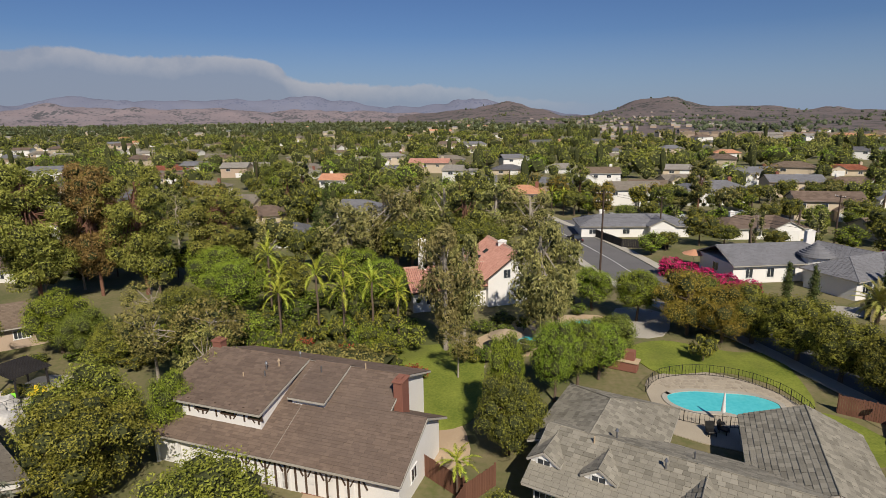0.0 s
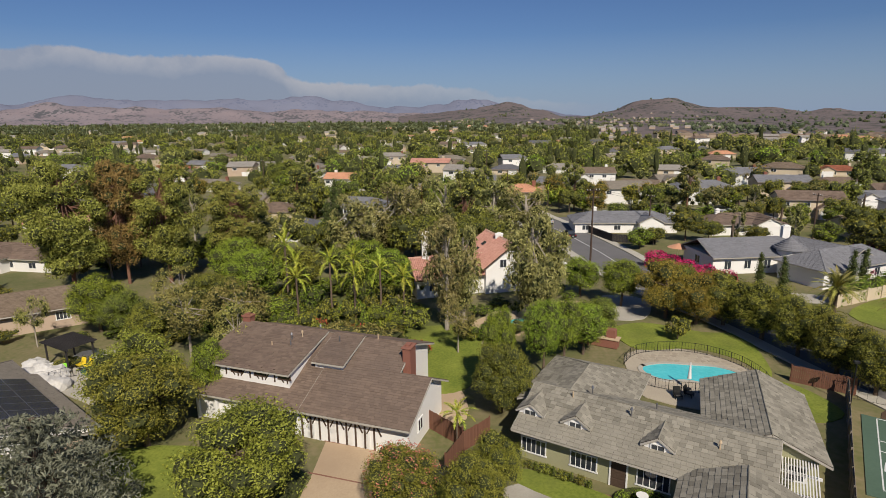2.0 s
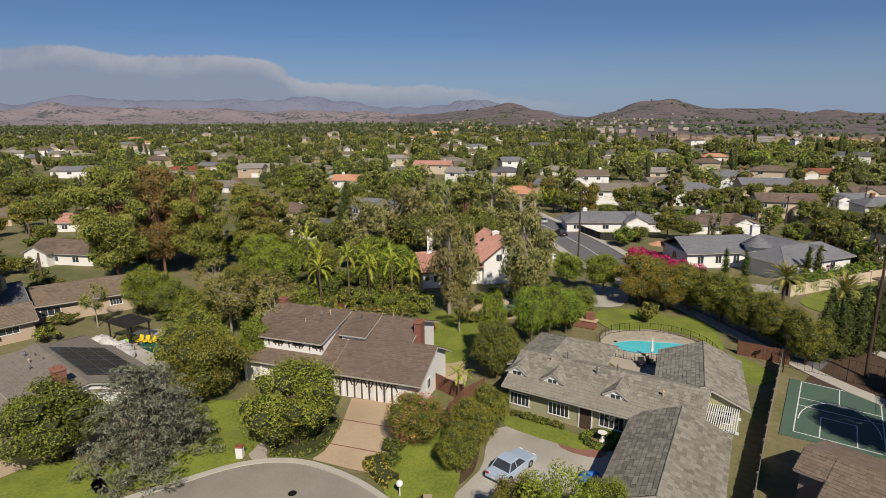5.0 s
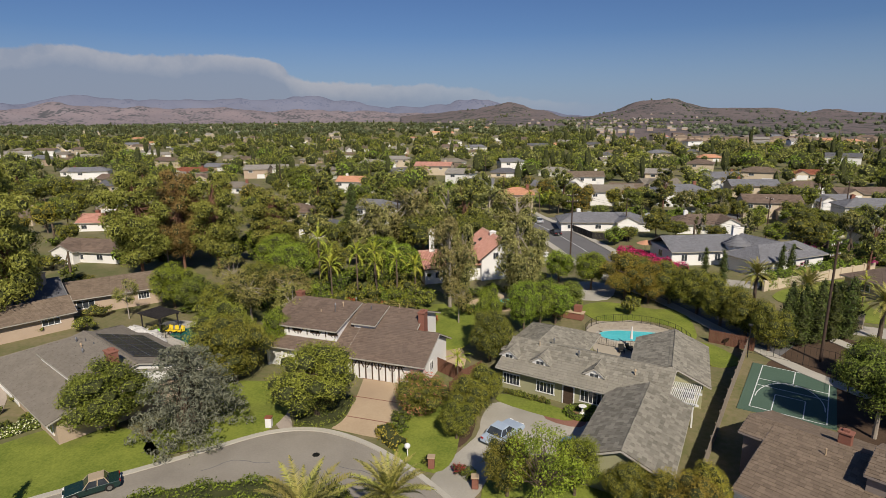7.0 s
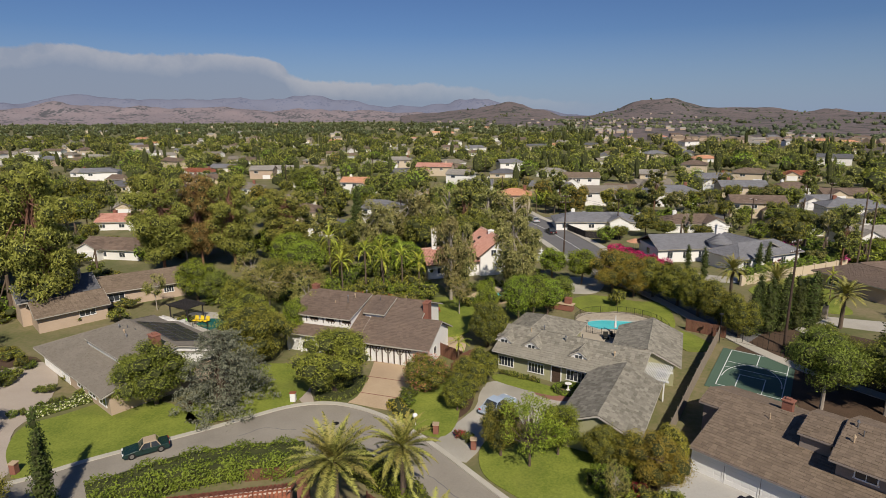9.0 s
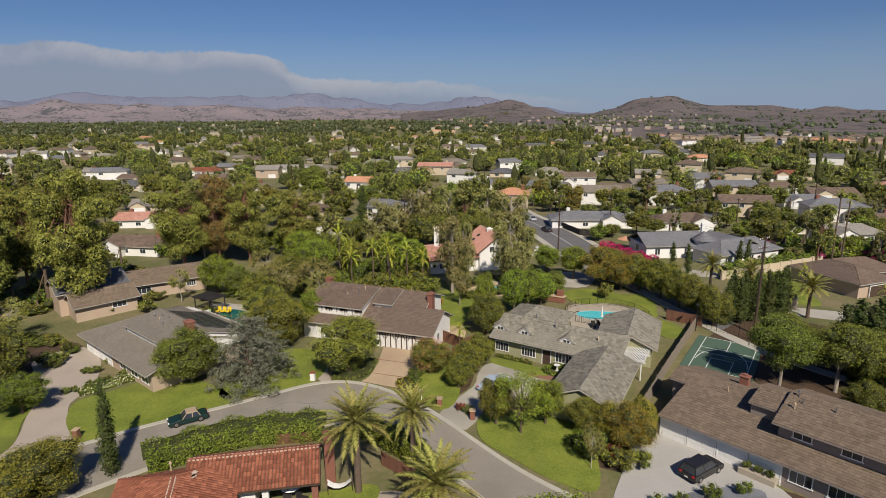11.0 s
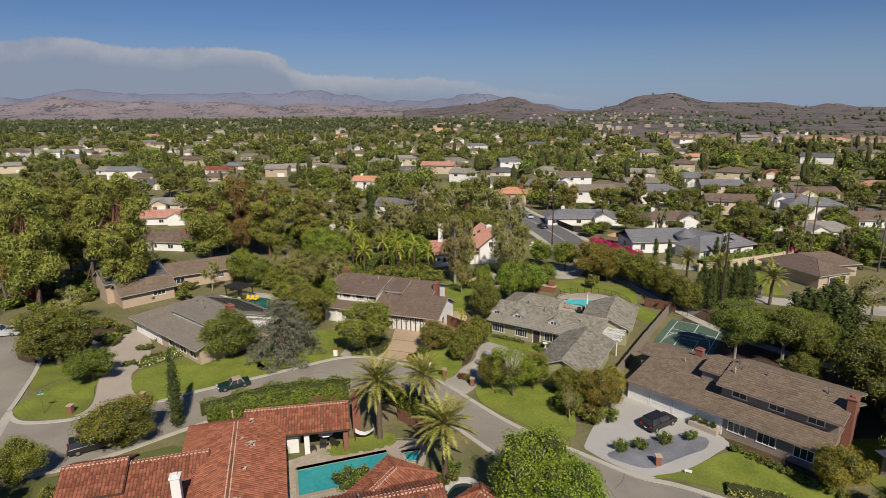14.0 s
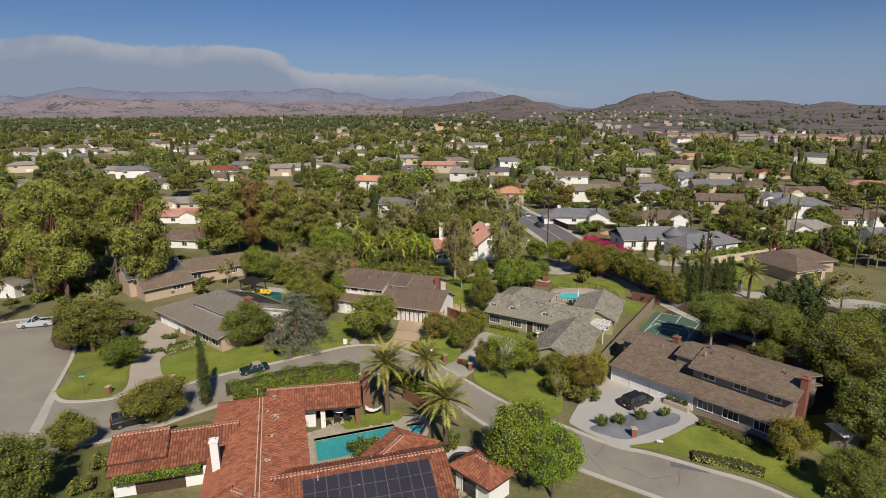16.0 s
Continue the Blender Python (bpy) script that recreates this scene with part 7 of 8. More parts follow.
def distant_houses(name, roof, count, seed, label, where="valley"):
    """Houses beyond counting on the valley floor and hill slopes: walls and gabled roofs in one mesh."""
    rng = random.Random(seed)
    Vs, Fs, mats = [], [], []
    while count:
        count -= 1
        y = rng.uniform(760, 2100)
        x = rng.uniform(-0.9 * y, 0.8 * y)
        w, d, h = rng.uniform(9, 17), rng.uniform(7, 10), rng.uniform(2.6, 4.5)
        z0 = 2.0
        if where != "valley":
            w, d, h = w * 0.6, d * 0.7, h * 0.6
        if where != "valley":
            r, b = (rng.uniform(690, 745), rng.uniform(16, 38)) if where == "row" else (rng.uniform(900, 2500), rng.choice((rng.uniform(8, 20), rng.uniform(-6, 12))))
            x, y = r * math.sin(radians(b)), r * math.cos(radians(b))
            z0 = 1.0 if where == "row" else rise(x, y, NEAR_HILLS, 20, 5.0) + 1.0
        elif math.degrees(math.atan2(x, y)) > 4:
            continue
        a = rng.uniform(-0.5, 0.5)
        c, s = math.cos(a), math.sin(a)
        k = len(Vs)
        for px, py, pz in ((-w, -d, -8), (w, -d, -8), (w, d, -8), (-w, d, -8), (-w, -d, h), (w, -d, h), (w, d, h), (-w, d, h), (-w, 0, h + 2.4), (w, 0, h + 2.4)):
            Vs.append((x + (px * c - py * s) / 2, y + (px * s + py * c) / 2, z0 + pz))
        Fs += [(k, k + 1, k + 5, k + 4), (k + 1, k + 2, k + 6, k + 9, k + 5), (k + 2, k + 3, k + 7, k + 6), (k + 3, k, k + 4, k + 8, k + 7), (k + 4, k + 5, k + 9, k + 8), (k + 6, k + 7, k + 8, k + 9)]
        mats += [0, 0, 0, 0, 1, 1]
    ob = part(name, (Vs, Fs), ["cream" if where == "valley" else "tan_wall", roof], kind="stuff")
    ob.data.polygons.foreach_set("material_index", mats)
    tagged(ob, label, "houses")


distant_houses("distant_houses", "roof_pale", 50, 61, "far pale houses scattered over the valley")
distant_houses("distant_houses", "tile_orange", 24, 62, "far tiled houses scattered over the valley")
distant_houses("distant_houses", "roof_slate", 40, 63, "far grey-roofed houses scattered over the valley")
distant_houses("hillside_houses", "roof_pale", 80, 64, "pale houses scattered over the lower hill slopes", "slope")
distant_houses("estate_houses", "shingle_tan", 70, 65, "row of pale estate houses below the hills", "row")


def scrub(name, count, leaf, seed, label, near, far, az0, az1):
    """Trees and bushes beyond counting on the hill slopes."""
    rng = np.random.default_rng(seed)
    Vs, Fs, k = [], [], 0
    for i in range(count):
        r, a = near + (far - near) * rng.random() ** 1.2, radians(rng.uniform(az0, az1))
        x, y = r * math.sin(a), r * math.cos(a)
        if noise.noise(Vector((x / 160, y / 160, 5.0))) < 0.3 * (r - near) / (far - near):
            continue
        h = rng.uniform(2, 5.5) * (1 + r / 3000)
        c, sz = np.array([x, y, rise(x, y, NEAR_HILLS, 20, 5.0) + h * 0.35]), np.array([h * 0.6, h * 0.6, h * 0.6])
        v = c + ICO_V * sz * rng.uniform(0.6, 1.1, (len(ICO_V), 1))
        lv, lf = leaf_cards(c + ball(rng, 10) * sz, ball(rng, 10), h * 0.4, rng)
        Vs += [v, lv]
        Fs += (ICO_F + k).tolist() + (lf + k + len(v)).tolist()
        k += len(v) + len(lv)
    tagged(part(name, (np.concatenate(Vs).tolist(), Fs), leaf, kind="stuff"), label, "scrub")


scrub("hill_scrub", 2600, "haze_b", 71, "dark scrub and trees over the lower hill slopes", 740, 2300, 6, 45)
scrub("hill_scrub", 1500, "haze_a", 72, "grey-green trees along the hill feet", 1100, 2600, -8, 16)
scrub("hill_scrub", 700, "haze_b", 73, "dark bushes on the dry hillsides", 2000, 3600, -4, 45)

# ---------------------------------------------------------------- vehicles
def car(name, x, y, heading, length, width, height, paint, label, kind="saloon", roofmat=None, z=0.03):
    """A car lofted from a side profile, with glass, wheels, lamps, bumpers and number-plate bars."""
    ob = thing(name, (x, y, z), label, "car", rz=heading)
    L, H, Wd = length / 2, height, width / 2
    belt = H * 0.58
    prof = [(-L, 0.38), (-L + 0.06, 0.72), (-L * 0.93, belt * 0.96), (-L * 0.5, belt), (L * 0.42, belt), (L * 0.93, belt * 0.84), (L, belt * 0.66), (L, 0.34), (L * 0.9, 0.24), (-L * 0.93, 0.24)]
    bm = bmesh.new()
    rows = []
    for yy, k in ((-Wd, 0.93), (-Wd * 0.96, 1.0), (-Wd * 0.5, 1.02), (Wd * 0.5, 1.02), (Wd * 0.96, 1.0), (Wd, 0.93)):
        rows.append([bm.verts.new((px * (0.985 if abs(yy) > Wd * 0.97 else 1), yy, 0.24 + (pz - 0.24) * k)) for px, pz in prof])
    for a, b in zip(rows, rows[1:]):
        for i in range(len(prof)):
            j = (i + 1) % len(prof)
            bm.faces.new((a[i], a[j], b[j], b[i]))
    bm.faces.new(rows[0])
    bm.faces.new(rows[-1][::-1])
    bmesh.ops.recalc_face_normals(bm, faces=bm.faces)
    part("body", bm, paint, ob)
    c0, c1 = {"saloon": (-0.62, 0.36), "van": (-0.94, 0.5), "convertible": (-0.6, 0.3), "pickup": (-0.1, 0.46)}[kind]
    c0, c1 = c0 * L, c1 * L
    t0, t1 = c0 + (0.2 if kind == "van" else 0.3 if kind == "convertible" else 0.5), c1 - (0.5 if kind == "convertible" else 0.75)
    for nm, z0, z1, ins, mt in (("glasshouse", belt - 0.02, H - 0.07, 0.06, "glass"), ("roof_panel", H - 0.1, H, 0.2, roofmat or paint)):
        bm = bmesh.new()
        f0, f1 = (z0 - belt) / (H - belt), (z1 - belt) / (H - belt)
        q = lambda f: (c0 + (t0 - c0) * f, c1 + (t1 - c1) * f, Wd * 0.94 - 0.2 * f)
        (a0, b0, w0), (a1, b1, w1) = q(f0), q(f1)
        lo = [bm.verts.new(v) for v in ((a0, -w0, z0), (b0, -w0, z0), (b0, w0, z0), (a0, w0, z0))]
        hi = [bm.verts.new(v) for v in ((a1, -w1, z1), (b1, -w1, z1), (b1, w1, z1), (a1, w1, z1))]
        bm.faces.new(hi)
        for i in range(4):
            bm.faces.new((lo[i], lo[(i + 1) % 4], hi[(i + 1) % 4], hi[i]))
        if nm == "roof_panel":
            bmesh.ops.bevel(bm, geom=[e for e in bm.edges if e.calc_length() > 0.3], offset=0.04, segments=2, affect="EDGES")
        bmesh.ops.recalc_face_normals(bm, faces=bm.faces)
        part(nm, bm, mt, ob)
    for s in (-1, 1):
        for k in (0.0, 0.45, 1.0):
            xa, xb = c0 + (c1 - c0) * k, t0 + (t1 - t0) * k
            part("window_pillar", tube(bmesh.new(), (xa, s * Wd * 0.94, belt), (xb, s * (Wd * 0.94 - 0.2), H - 0.05), 0.045, 0.04, 5), roofmat or paint, ob)
        for wx in (-L * 0.6, L * 0.62):
            wh = part("wheel", tube(bmesh.new(), (wx, s * (Wd - 0.22), 0.32), (wx, s * (Wd + 0.01), 0.32), 0.33, 0.33, 18), "rubber", ob)
            part("rim", tube(bmesh.new(), (wx, s * (Wd - 0.02), 0.32), (wx, s * (Wd + 0.03), 0.32), 0.21, 0.19, 12), "chrome", wh)
        part("headlight", box(bmesh.new(), L - 0.05, s * Wd * 0.68, belt * 0.74, 0.12, 0.34, 0.14, 0, 0.02), "trim", ob)
        part("tail_light", box(bmesh.new(), -L + 0.04, s * Wd * 0.74, belt * 0.84, 0.1, 0.28, 0.16, 0, 0.02), "red_lamp", ob)
        part("door_mirror", box(bmesh.new(), c1 - 0.2, s * (Wd + 0.09), belt + 0.06, 0.12, 0.2, 0.13, 0, 0.02), paint, ob)
    for e, s in ((L + 0.01, 1), (-L - 0.01, -1)):
        part("bumper", box(bmesh.new(), e - s * 0.06, 0, 0.46, 0.14, width * 0.94, 0.2, 0, 0.03), paint if kind != "pickup" else "chrome", ob)
        part("number_plate", box(bmesh.new(), e + s * 0.02, 0, 0.56, 0.02, 0.36, 0.13), "trim", ob)
    if kind == "pickup":
        bm = bmesh.new()
        box(bm, -L * 0.56, 0, belt + 0.01, L * 0.78, width * 0.8, 0.04)
        part("cargo_bed", bm, "rubber", ob)
        for s in (-1, 1):
            part("bed_side", box(bmesh.new(), -L * 0.56, s * Wd * 0.9, belt + 0.1, L * 0.86, 0.1, 0.22, 0, 0.02), paint, ob)
        part("tailgate", box(bmesh.new(), -L + 0.06, 0, belt + 0.08, 0.08, width * 0.86, 0.24, 0, 0.02), paint, ob)
    return ob


head = lambda dx, dy: math.degrees(math.atan2(dy, dx))
car("convertible_car", -33.6, 65.8, head(-0.82, -0.6), 4.1, 1.68, 1.3, "paint_green", "dark green convertible with tan soft top parked at kerb", "convertible", "canvas")
car("minivan", 19.7, 60.2, head(3.6, 2.7), 4.5, 1.78, 1.66, "paint_black", "charcoal minivan parked on pale stone driveway", "van")
car("pickup_truck", -80.2, 80.6, head(-0.9, -0.32), 5.6, 1.95, 1.8, "paint_silver", "silver pickup truck parked at the kerb", "pickup")
car("estate_car", 0.4, 76.2, head(0.7, 0.9), 4.7, 1.85, 1.5, "paint_blue", "pale blue car in dappled shade on driveway", "saloon")
car("van", -42.8, 51.2, head(0.8, 0.62), 4.8, 1.9, 1.6, "paint_black", "dark car parked under a tree at kerb", "van")
car("black_car", -31.0, 33.6, head(1, 0.35), 4.6, 1.8, 1.4, "paint_black", "black car parked by the garage", "saloon")
car("black_pickup", 38.3, 103.4, head(-0.25, 1), 5.4, 1.95, 1.8, "paint_black", "black pickup truck on the through road", "pickup")
for i, (x, y, h, p, lb) in enumerate(((12.5, 189, 100, "paint_silver", "silver car on the far street"), (22, 197, 15, "paint_black", "dark car parked on far street"), (29, 199, 12, "paint_silver", "silver car parked on far street"),
                                      (36, 200, 8, "paint_black", "dark car parked on far street"), (45, 201, 8, "paint_silver", "white car parked on far street"), (62, 203, 8, "paint_silver", "pale pickup on far street"),
                                      (15.5, 172, 105, "paint_black", "dark car on the through road"), (-52, 345, 80, "paint_silver", "silver car on a distant street"))):
    car("parked_car", x, y, h, 4.7, 1.85, 1.5, p, lb, "pickup" if i == 5 else "saloon")

# ---------------------------------------------------------------- poles and wires
def utility_pole(x, y, h, label, arms=2, turn=20):
    ob = thing("utility_pole", (x, y, 0), label, "utility pole", "utility poles", turn)
    part("pole", tube(bmesh.new(), (0, 0, -0.1), (0, 0, h), 0.19, 0.12, 10), "pole", ob)
    for i in range(arms):
        z = h - 0.4 - i * 1.3
        arm = part("crossarm", box(bmesh.new(), 0, 0.14, z, 2.6, 0.1, 0.13, 0, 0.01), "pole", ob)
        for k in (-1.15, -0.6, 0.6, 1.15):
            part("insulator", tube(bmesh.new(), (k, 0.14, z + 0.06), (k, 0.14, z + 0.26), 0.06, 0.04, 6), "trim", arm)
    return ob


POLES = [(15.8, 145.4, 14.2), (39.7, 95.8, 15.2), (-25.3, 171.6, 10.5), (3, 215, 11), (75, 146, 11), (66.5, 170, 10), (34, 176, 9), (-90, 260, 11), (-60, 300, 11), (60, 235, 10), (105, 205, 10), (-4.0, 300, 12)]
for i, (x, y, h) in enumerate(POLES):
    utility_pole(x, y, h, "brown timber utility pole with crossarms" if i < 2 else "thin timber utility pole among houses", 2 if i < 2 else 1, 20 + i * 17)
for a, b in ((0, 1), (0, 3), (1, 4), (4, 5), (2, 3)):
    (x0, y0, z0), (x1, y1, z1) = POLES[a], POLES[b]
    for k in (-0.9, 0.9):
        cu = bpy.data.curves.new("power_line", "CURVE")
        cu.dimensions, cu.bevel_depth, cu.bevel_resolution = "3D", 0.018, 0
        sp = cu.splines.new("POLY")
        sp.points.add(12)
        for i in range(13):
            t = i / 12
            sp.points[i].co = (x0 + (x1 - x0) * t + k, y0 + (y1 - y0) * t, z0 - 0.3 + (z1 - z0) * t - 6 * 0.2 * t * (1 - t) * 4 / 4, 1)
        cu.materials.append(M["iron"])
        tagged(new("power_line", cu), "thin dark power line between poles", "power line")


# ---------------------------------------------------------------- fences and walls
def fence(line, h, material, label, board=0.16, gap=0.012, name="fence", z=0.0):
    """A board fence: posts, rails and single boards."""
    P = [Vector((*p, 0)) for p in line]
    ob = thing(name, (P[0].x, P[0].y, z), label, "fence")
    o = P[0].copy()
    rng = random.Random(int(abs(P[0].x * 10)))
    me = None
    for a, b in zip(P, P[1:]):
        d = b - a
        n, L = max(1, int(d.length / (board + gap))), d.length
        rz = math.atan2(d.y, d.x)
        for i in range(n):
            c = a + d * ((i + 0.5) / n) - o
            if me is None:
                me = part("board", box(bmesh.new(), 0, 0, h / 2, board, 0.03, h, 0, 0.004), material, ob)
                bd = me
            else:
                bd = new("board", me.data)
                bd.parent = ob
            bd.matrix_basis = Matrix.Translation((c.x, c.y, 0)) @ Matrix.Rotation(rz, 4, "Z") @ Matrix.Diagonal((1, 1, rng.uniform(0.96, 1.02), 1))
        m = max(1, int(L / 2.4))
        for i in range(m + 1):
            c = a + d * (i / m) - o + Vector((-d.y, d.x, 0)).normalized() * 0.07
            part("post", box(bmesh.new(), c.x, c.y, h / 2, 0.1, 0.1, h + 0.1, math.degrees(rz)), material, ob)
        for zz in (0.35, h - 0.3):
            c = (a + b) / 2 - o + Vector((-d.y, d.x, 0)).normalized() * 0.04
            part("rail", box(bmesh.new(), c.x, c.y, zz, L, 0.05, 0.1, math.degrees(rz)), material, ob)
    return ob


fence([(-5.2, 83.8), (-4.0, 87.0), (-1.9, 89.4)], 1.8, "fence", "reddish-brown redwood board fence between gardens")
fence([(-7.6, 90.6), (-4.2, 87.6)], 1.8, "fence", "reddish-brown board fence beside the house")
fence([(8.2, 113.0), (11.2, 119.6)], 2.0, "fence", "leaning reddish-brown board fence by the pool garden")
fence([(28.4, 101.4), (33.0, 98.6)], 1.8, "fence", "dark red board fence at the lawn's end")
fence([(16.4, 69.9), (24.0, 83.9), (32.0, 98.2)], 1.9, "fence_grey", "long weathered grey-brown board wall beside the court", 0.26)
fence([(-22.0, 62.0), (-18.6, 62.8)], 1.2, "fence", "short brown fence behind the hedge")
fence([(-10.5, 59.4), (-7.0, 57.0)], 1.5, "fence", "brown board fence beneath the palms")
fence([(32.5, 165.0), (24.0, 166.5), (20.6, 176.0)], 1.8, "pergola_dark", "dark board fence along the through road", 0.3)


def mesh_fence(line, h, label, step=1.5, bars=0.25, name="railing"):
    """A thin dark railing: posts, rails and upright bars."""
    P = [Vector((*p, 0)) for p in line]
    ob = thing(name, (P[0].x, P[0].y, 0.05), label, "fence")
    o = P[0].copy()
    for a, b in zip(P, P[1:]):
        a, b = a - o, b - o
        part("post", tube(bmesh.new(), (a.x, a.y, 0), (a.x, a.y, h), 0.035, 0.035, 6), "iron", ob)
        for z in (0.1, h - 0.04):
            part("rail", tube(bmesh.new(), (a.x, a.y, z), (b.x, b.y, z), 0.02, 0.02, 5), "iron", ob)
        n = int((b - a).length / bars)
        for i in range(1, n):
            c = a.lerp(b, i / n)
            part("bar", box(bmesh.new(), c.x, c.y, h / 2, 0.018, 0.018, h), "iron", ob)
    return ob


mesh_fence(smooth([(12.6, 104.4), (14.6, 107.2), (18.6, 108.4), (22.4, 107.4), (25.0, 104.6), (25.8, 101.0), (25.0, 98.4)], 3), 1.2, "thin dark pool fence following the terrace edge", bars=0.3)
mesh_fence(smooth([(13.6, 99.6), (15.6, 98.6), (18.0, 98.2), (21, 98.0)], 2), 1.1, "thin dark pool fence beside the patio", bars=0.3)
mesh_fence([(32.0, 98.0), (34.5, 96.6), (37.0, 94.6), (39.4, 92.6), (40.0, 90.8)], 2.6, "tall wire court fence on thin posts", bars=0.6)
mesh_fence([(40.0, 90.8), (38.4, 88.0), (36.6, 85.0)], 2.6, "tall wire court fence on thin posts", bars=0.6)
mesh_fence([(-47.4, 96.2), (-46.2, 98.0), (-44.0, 98.4), (-43.0, 96.2)], 1.3, "dark metal fence round the green pool", bars=0.5)

gw = thing("garden_wall", (46.0, 125.0, 0), "long cream stucco garden wall with piers", "wall")
for i in range(9):
    x0, y0, x1, y1 = 46 + 26.6 * i / 9, 125 + 14 * i / 9, 46 + 26.6 * (i + 1) / 9, 125 + 14 * (i + 1) / 9
    part("wall_panel", box(bmesh.new(), (x0 + x1) / 2 - 46, (y0 + y1) / 2 - 125, 0.9, 3.2, 0.2, 1.8, 27.8, 0.01), "cream", gw)
    part("pier", box(bmesh.new(), x0 - 46, y0 - 125, 1.0, 0.45, 0.45, 2.0, 27.8, 0.02), "cream", gw)
gt = thing("iron_gate", (49.4, 109.4, 0), "arched black iron driveway gate between stone piers", "gate", rz=-42)
for x in (-2.6, 2.6):
    pr = part("pier", box(bmesh.new(), x, 0, 1.1, 0.7, 0.7, 2.2, 0, 0.03), "cream", gt)
    part("lantern", box(bmesh.new(), x, 0, 2.45, 0.26, 0.26, 0.45, 0, 0.03), "iron", pr)
for i in range(23):
    x = -2.2 + i * 0.2
    part("bar", box(bmesh.new(), x, 0, 0.5 + (1.6 - 0.16 * x * x) / 2, 0.03, 0.03, 1.6 + 0.6 - 0.16 * x * x), "iron", gt)
for z in (0.2, 1.2):
    part("rail", box(bmesh.new(), 0, 0, z, 4.6, 0.05, 0.06), "iron", gt)

# ---------------------------------------------------------------- court
def court_line(a, b):
    tagged(part("court_line", ribbon(bmesh.new(), [a, ((a[0] + b[0]) / 2, (a[1] + b[1]) / 2), b], 0.05, 0.07, 0.083), "line", kind="structure"), "white painted court line", "court line")


cu_, cv_ = np.array([0.5, 0.866]), np.array([0.86, -0.51])
C0 = np.array([25.4, 83.6])
cp = lambda a, b: tuple(C0 + cu_ * a + cv_ * b)
for a, b in (((0.7, 0.6), (12.6, 0.6)), ((0.7, 7.4), (12.6, 7.4)), ((0.7, 0.6), (0.7, 7.4)), ((12.6, 0.6), (12.6, 7.4)), ((6.6, 0.6), (6.6, 7.4)), ((0.7, 2.6), (5.0, 2.6)), ((0.7, 5.4), (5.0, 5.4)), ((5.0, 2.6), (5.0, 5.4)),
             ((8.4, 0.6), (8.4, 7.4)), ((8.4, 4.0), (12.6, 4.0))):
    court_line(cp(*a), cp(*b))
arc = [cp(3.5 + 5.2 * math.cos(t), 4 + 3.2 * math.sin(t)) for t in np.linspace(-1.57, 1.57, 16)]
tagged(part("court_line", ribbon(bmesh.new(), arc, 0.05, 0.07, 0.083), "line", kind="structure"), "white curved court line", "court line")
fl = thing("floodlight", (31.4, 96.6, 0), "black court floodlight on a slim pole", "lamp")
part("pole", tube(bmesh.new(), (0, 0, 0), (0, 0, 4.2), 0.06, 0.05, 8), "iron", fl)
part("lamp_head", box(bmesh.new(), 0, 0.1, 4.3, 0.5, 0.35, 0.25, 0, 0.03), "iron", fl)

# ---------------------------------------------------------------- garden things
sheet("gravel_bed", [(12.8, 54.0), (15.2, 55.6), (17.7, 57.2), (21.2, 58.2), (24.2, 58.0), (23.6, 56.0), (21.0, 54.4), (18.6, 52.9), (16.6, 51.9), (14.4, 52.6)], 0.1, "gravel", "blue-grey slate gravel bed with round shrubs", "gravel bed", 4)
for pts in ([(-35, 75.8), (-30.5, 71.6), (-27.0, 73.0), (-27.5, 76.8), (-32, 78)], [(8.6, 62.4), (13.6, 60.0), (16.4, 66.8), (11.0, 69.4)], [(-2.6, 76.2), (-4.6, 74.2), (-5.0, 82.4), (-2.4, 82.2)], [(24, 57.6), (27, 57.8), (33.5, 51.6), (32.6, 50.6), (27.6, 54.6)],
            [(32, 92), (36, 97.5), (44, 104), (52, 100), (62, 88), (60, 60), (48, 44), (40, 50), (40, 66), (34, 76)], [(-70, 72), (-62, 73), (-58, 80), (-62, 86), (-72, 86), (-80, 86)]):
    sheet("planting_bed", pts, 0.05, "mulch", "dark mulched planting bed under trees", "planting bed", 4)
sheet("lawn", [(-30, 104), (-12, 103.5), (-8, 112), (-12, 124), (-34, 126), (-44, 112)], 0.05, "lawn_dry", "garden ground between palms and shrubs", "lawn", 4)
rk = random.Random(3)
for i in range(30):
    t = i / 29
    x, y = -52.6 + 6.5 * t + rk.uniform(-1.0, 1.0), 100.2 - 5.2 * t + rk.uniform(-1.2, 1.2)
    bm = bmesh.new()
    r = rk.uniform(0.4, 1.1)
    bmesh.ops.create_icosphere(bm, subdivisions=2, radius=r)
    for v in bm.verts:
        v.co *= 1 + 0.35 * noise.noise(v.co * 1.6 / r + Vector((i * 3.1, 0, 0)))
        v.co.z *= 0.8
    ob = part("boulder", bm, "rock")
    ob.location = (x, y, r * 0.35)
    tagged(ob, "large pale weathered boulder by the pool", "rock", "pool boulders")
for i in range(14):
    x, y = (36.5 + rk.uniform(-2, 10), 71.5 - rk.uniform(-1, 7))
    bm = bmesh.new()
    r = rk.uniform(0.25, 0.6)
    bmesh.ops.create_icosphere(bm, subdivisions=2, radius=r)
    for v in bm.verts:
        v.co *= 1 + 0.35 * noise.noise(v.co * 1.6 / r + Vector((i * 5.1, 2, 0)))
    ob = part("boulder", bm, "rock")
    ob.location = (x, y, r * 0.4)
    tagged(ob, "pale garden boulder under the trees", "rock", "garden boulders")

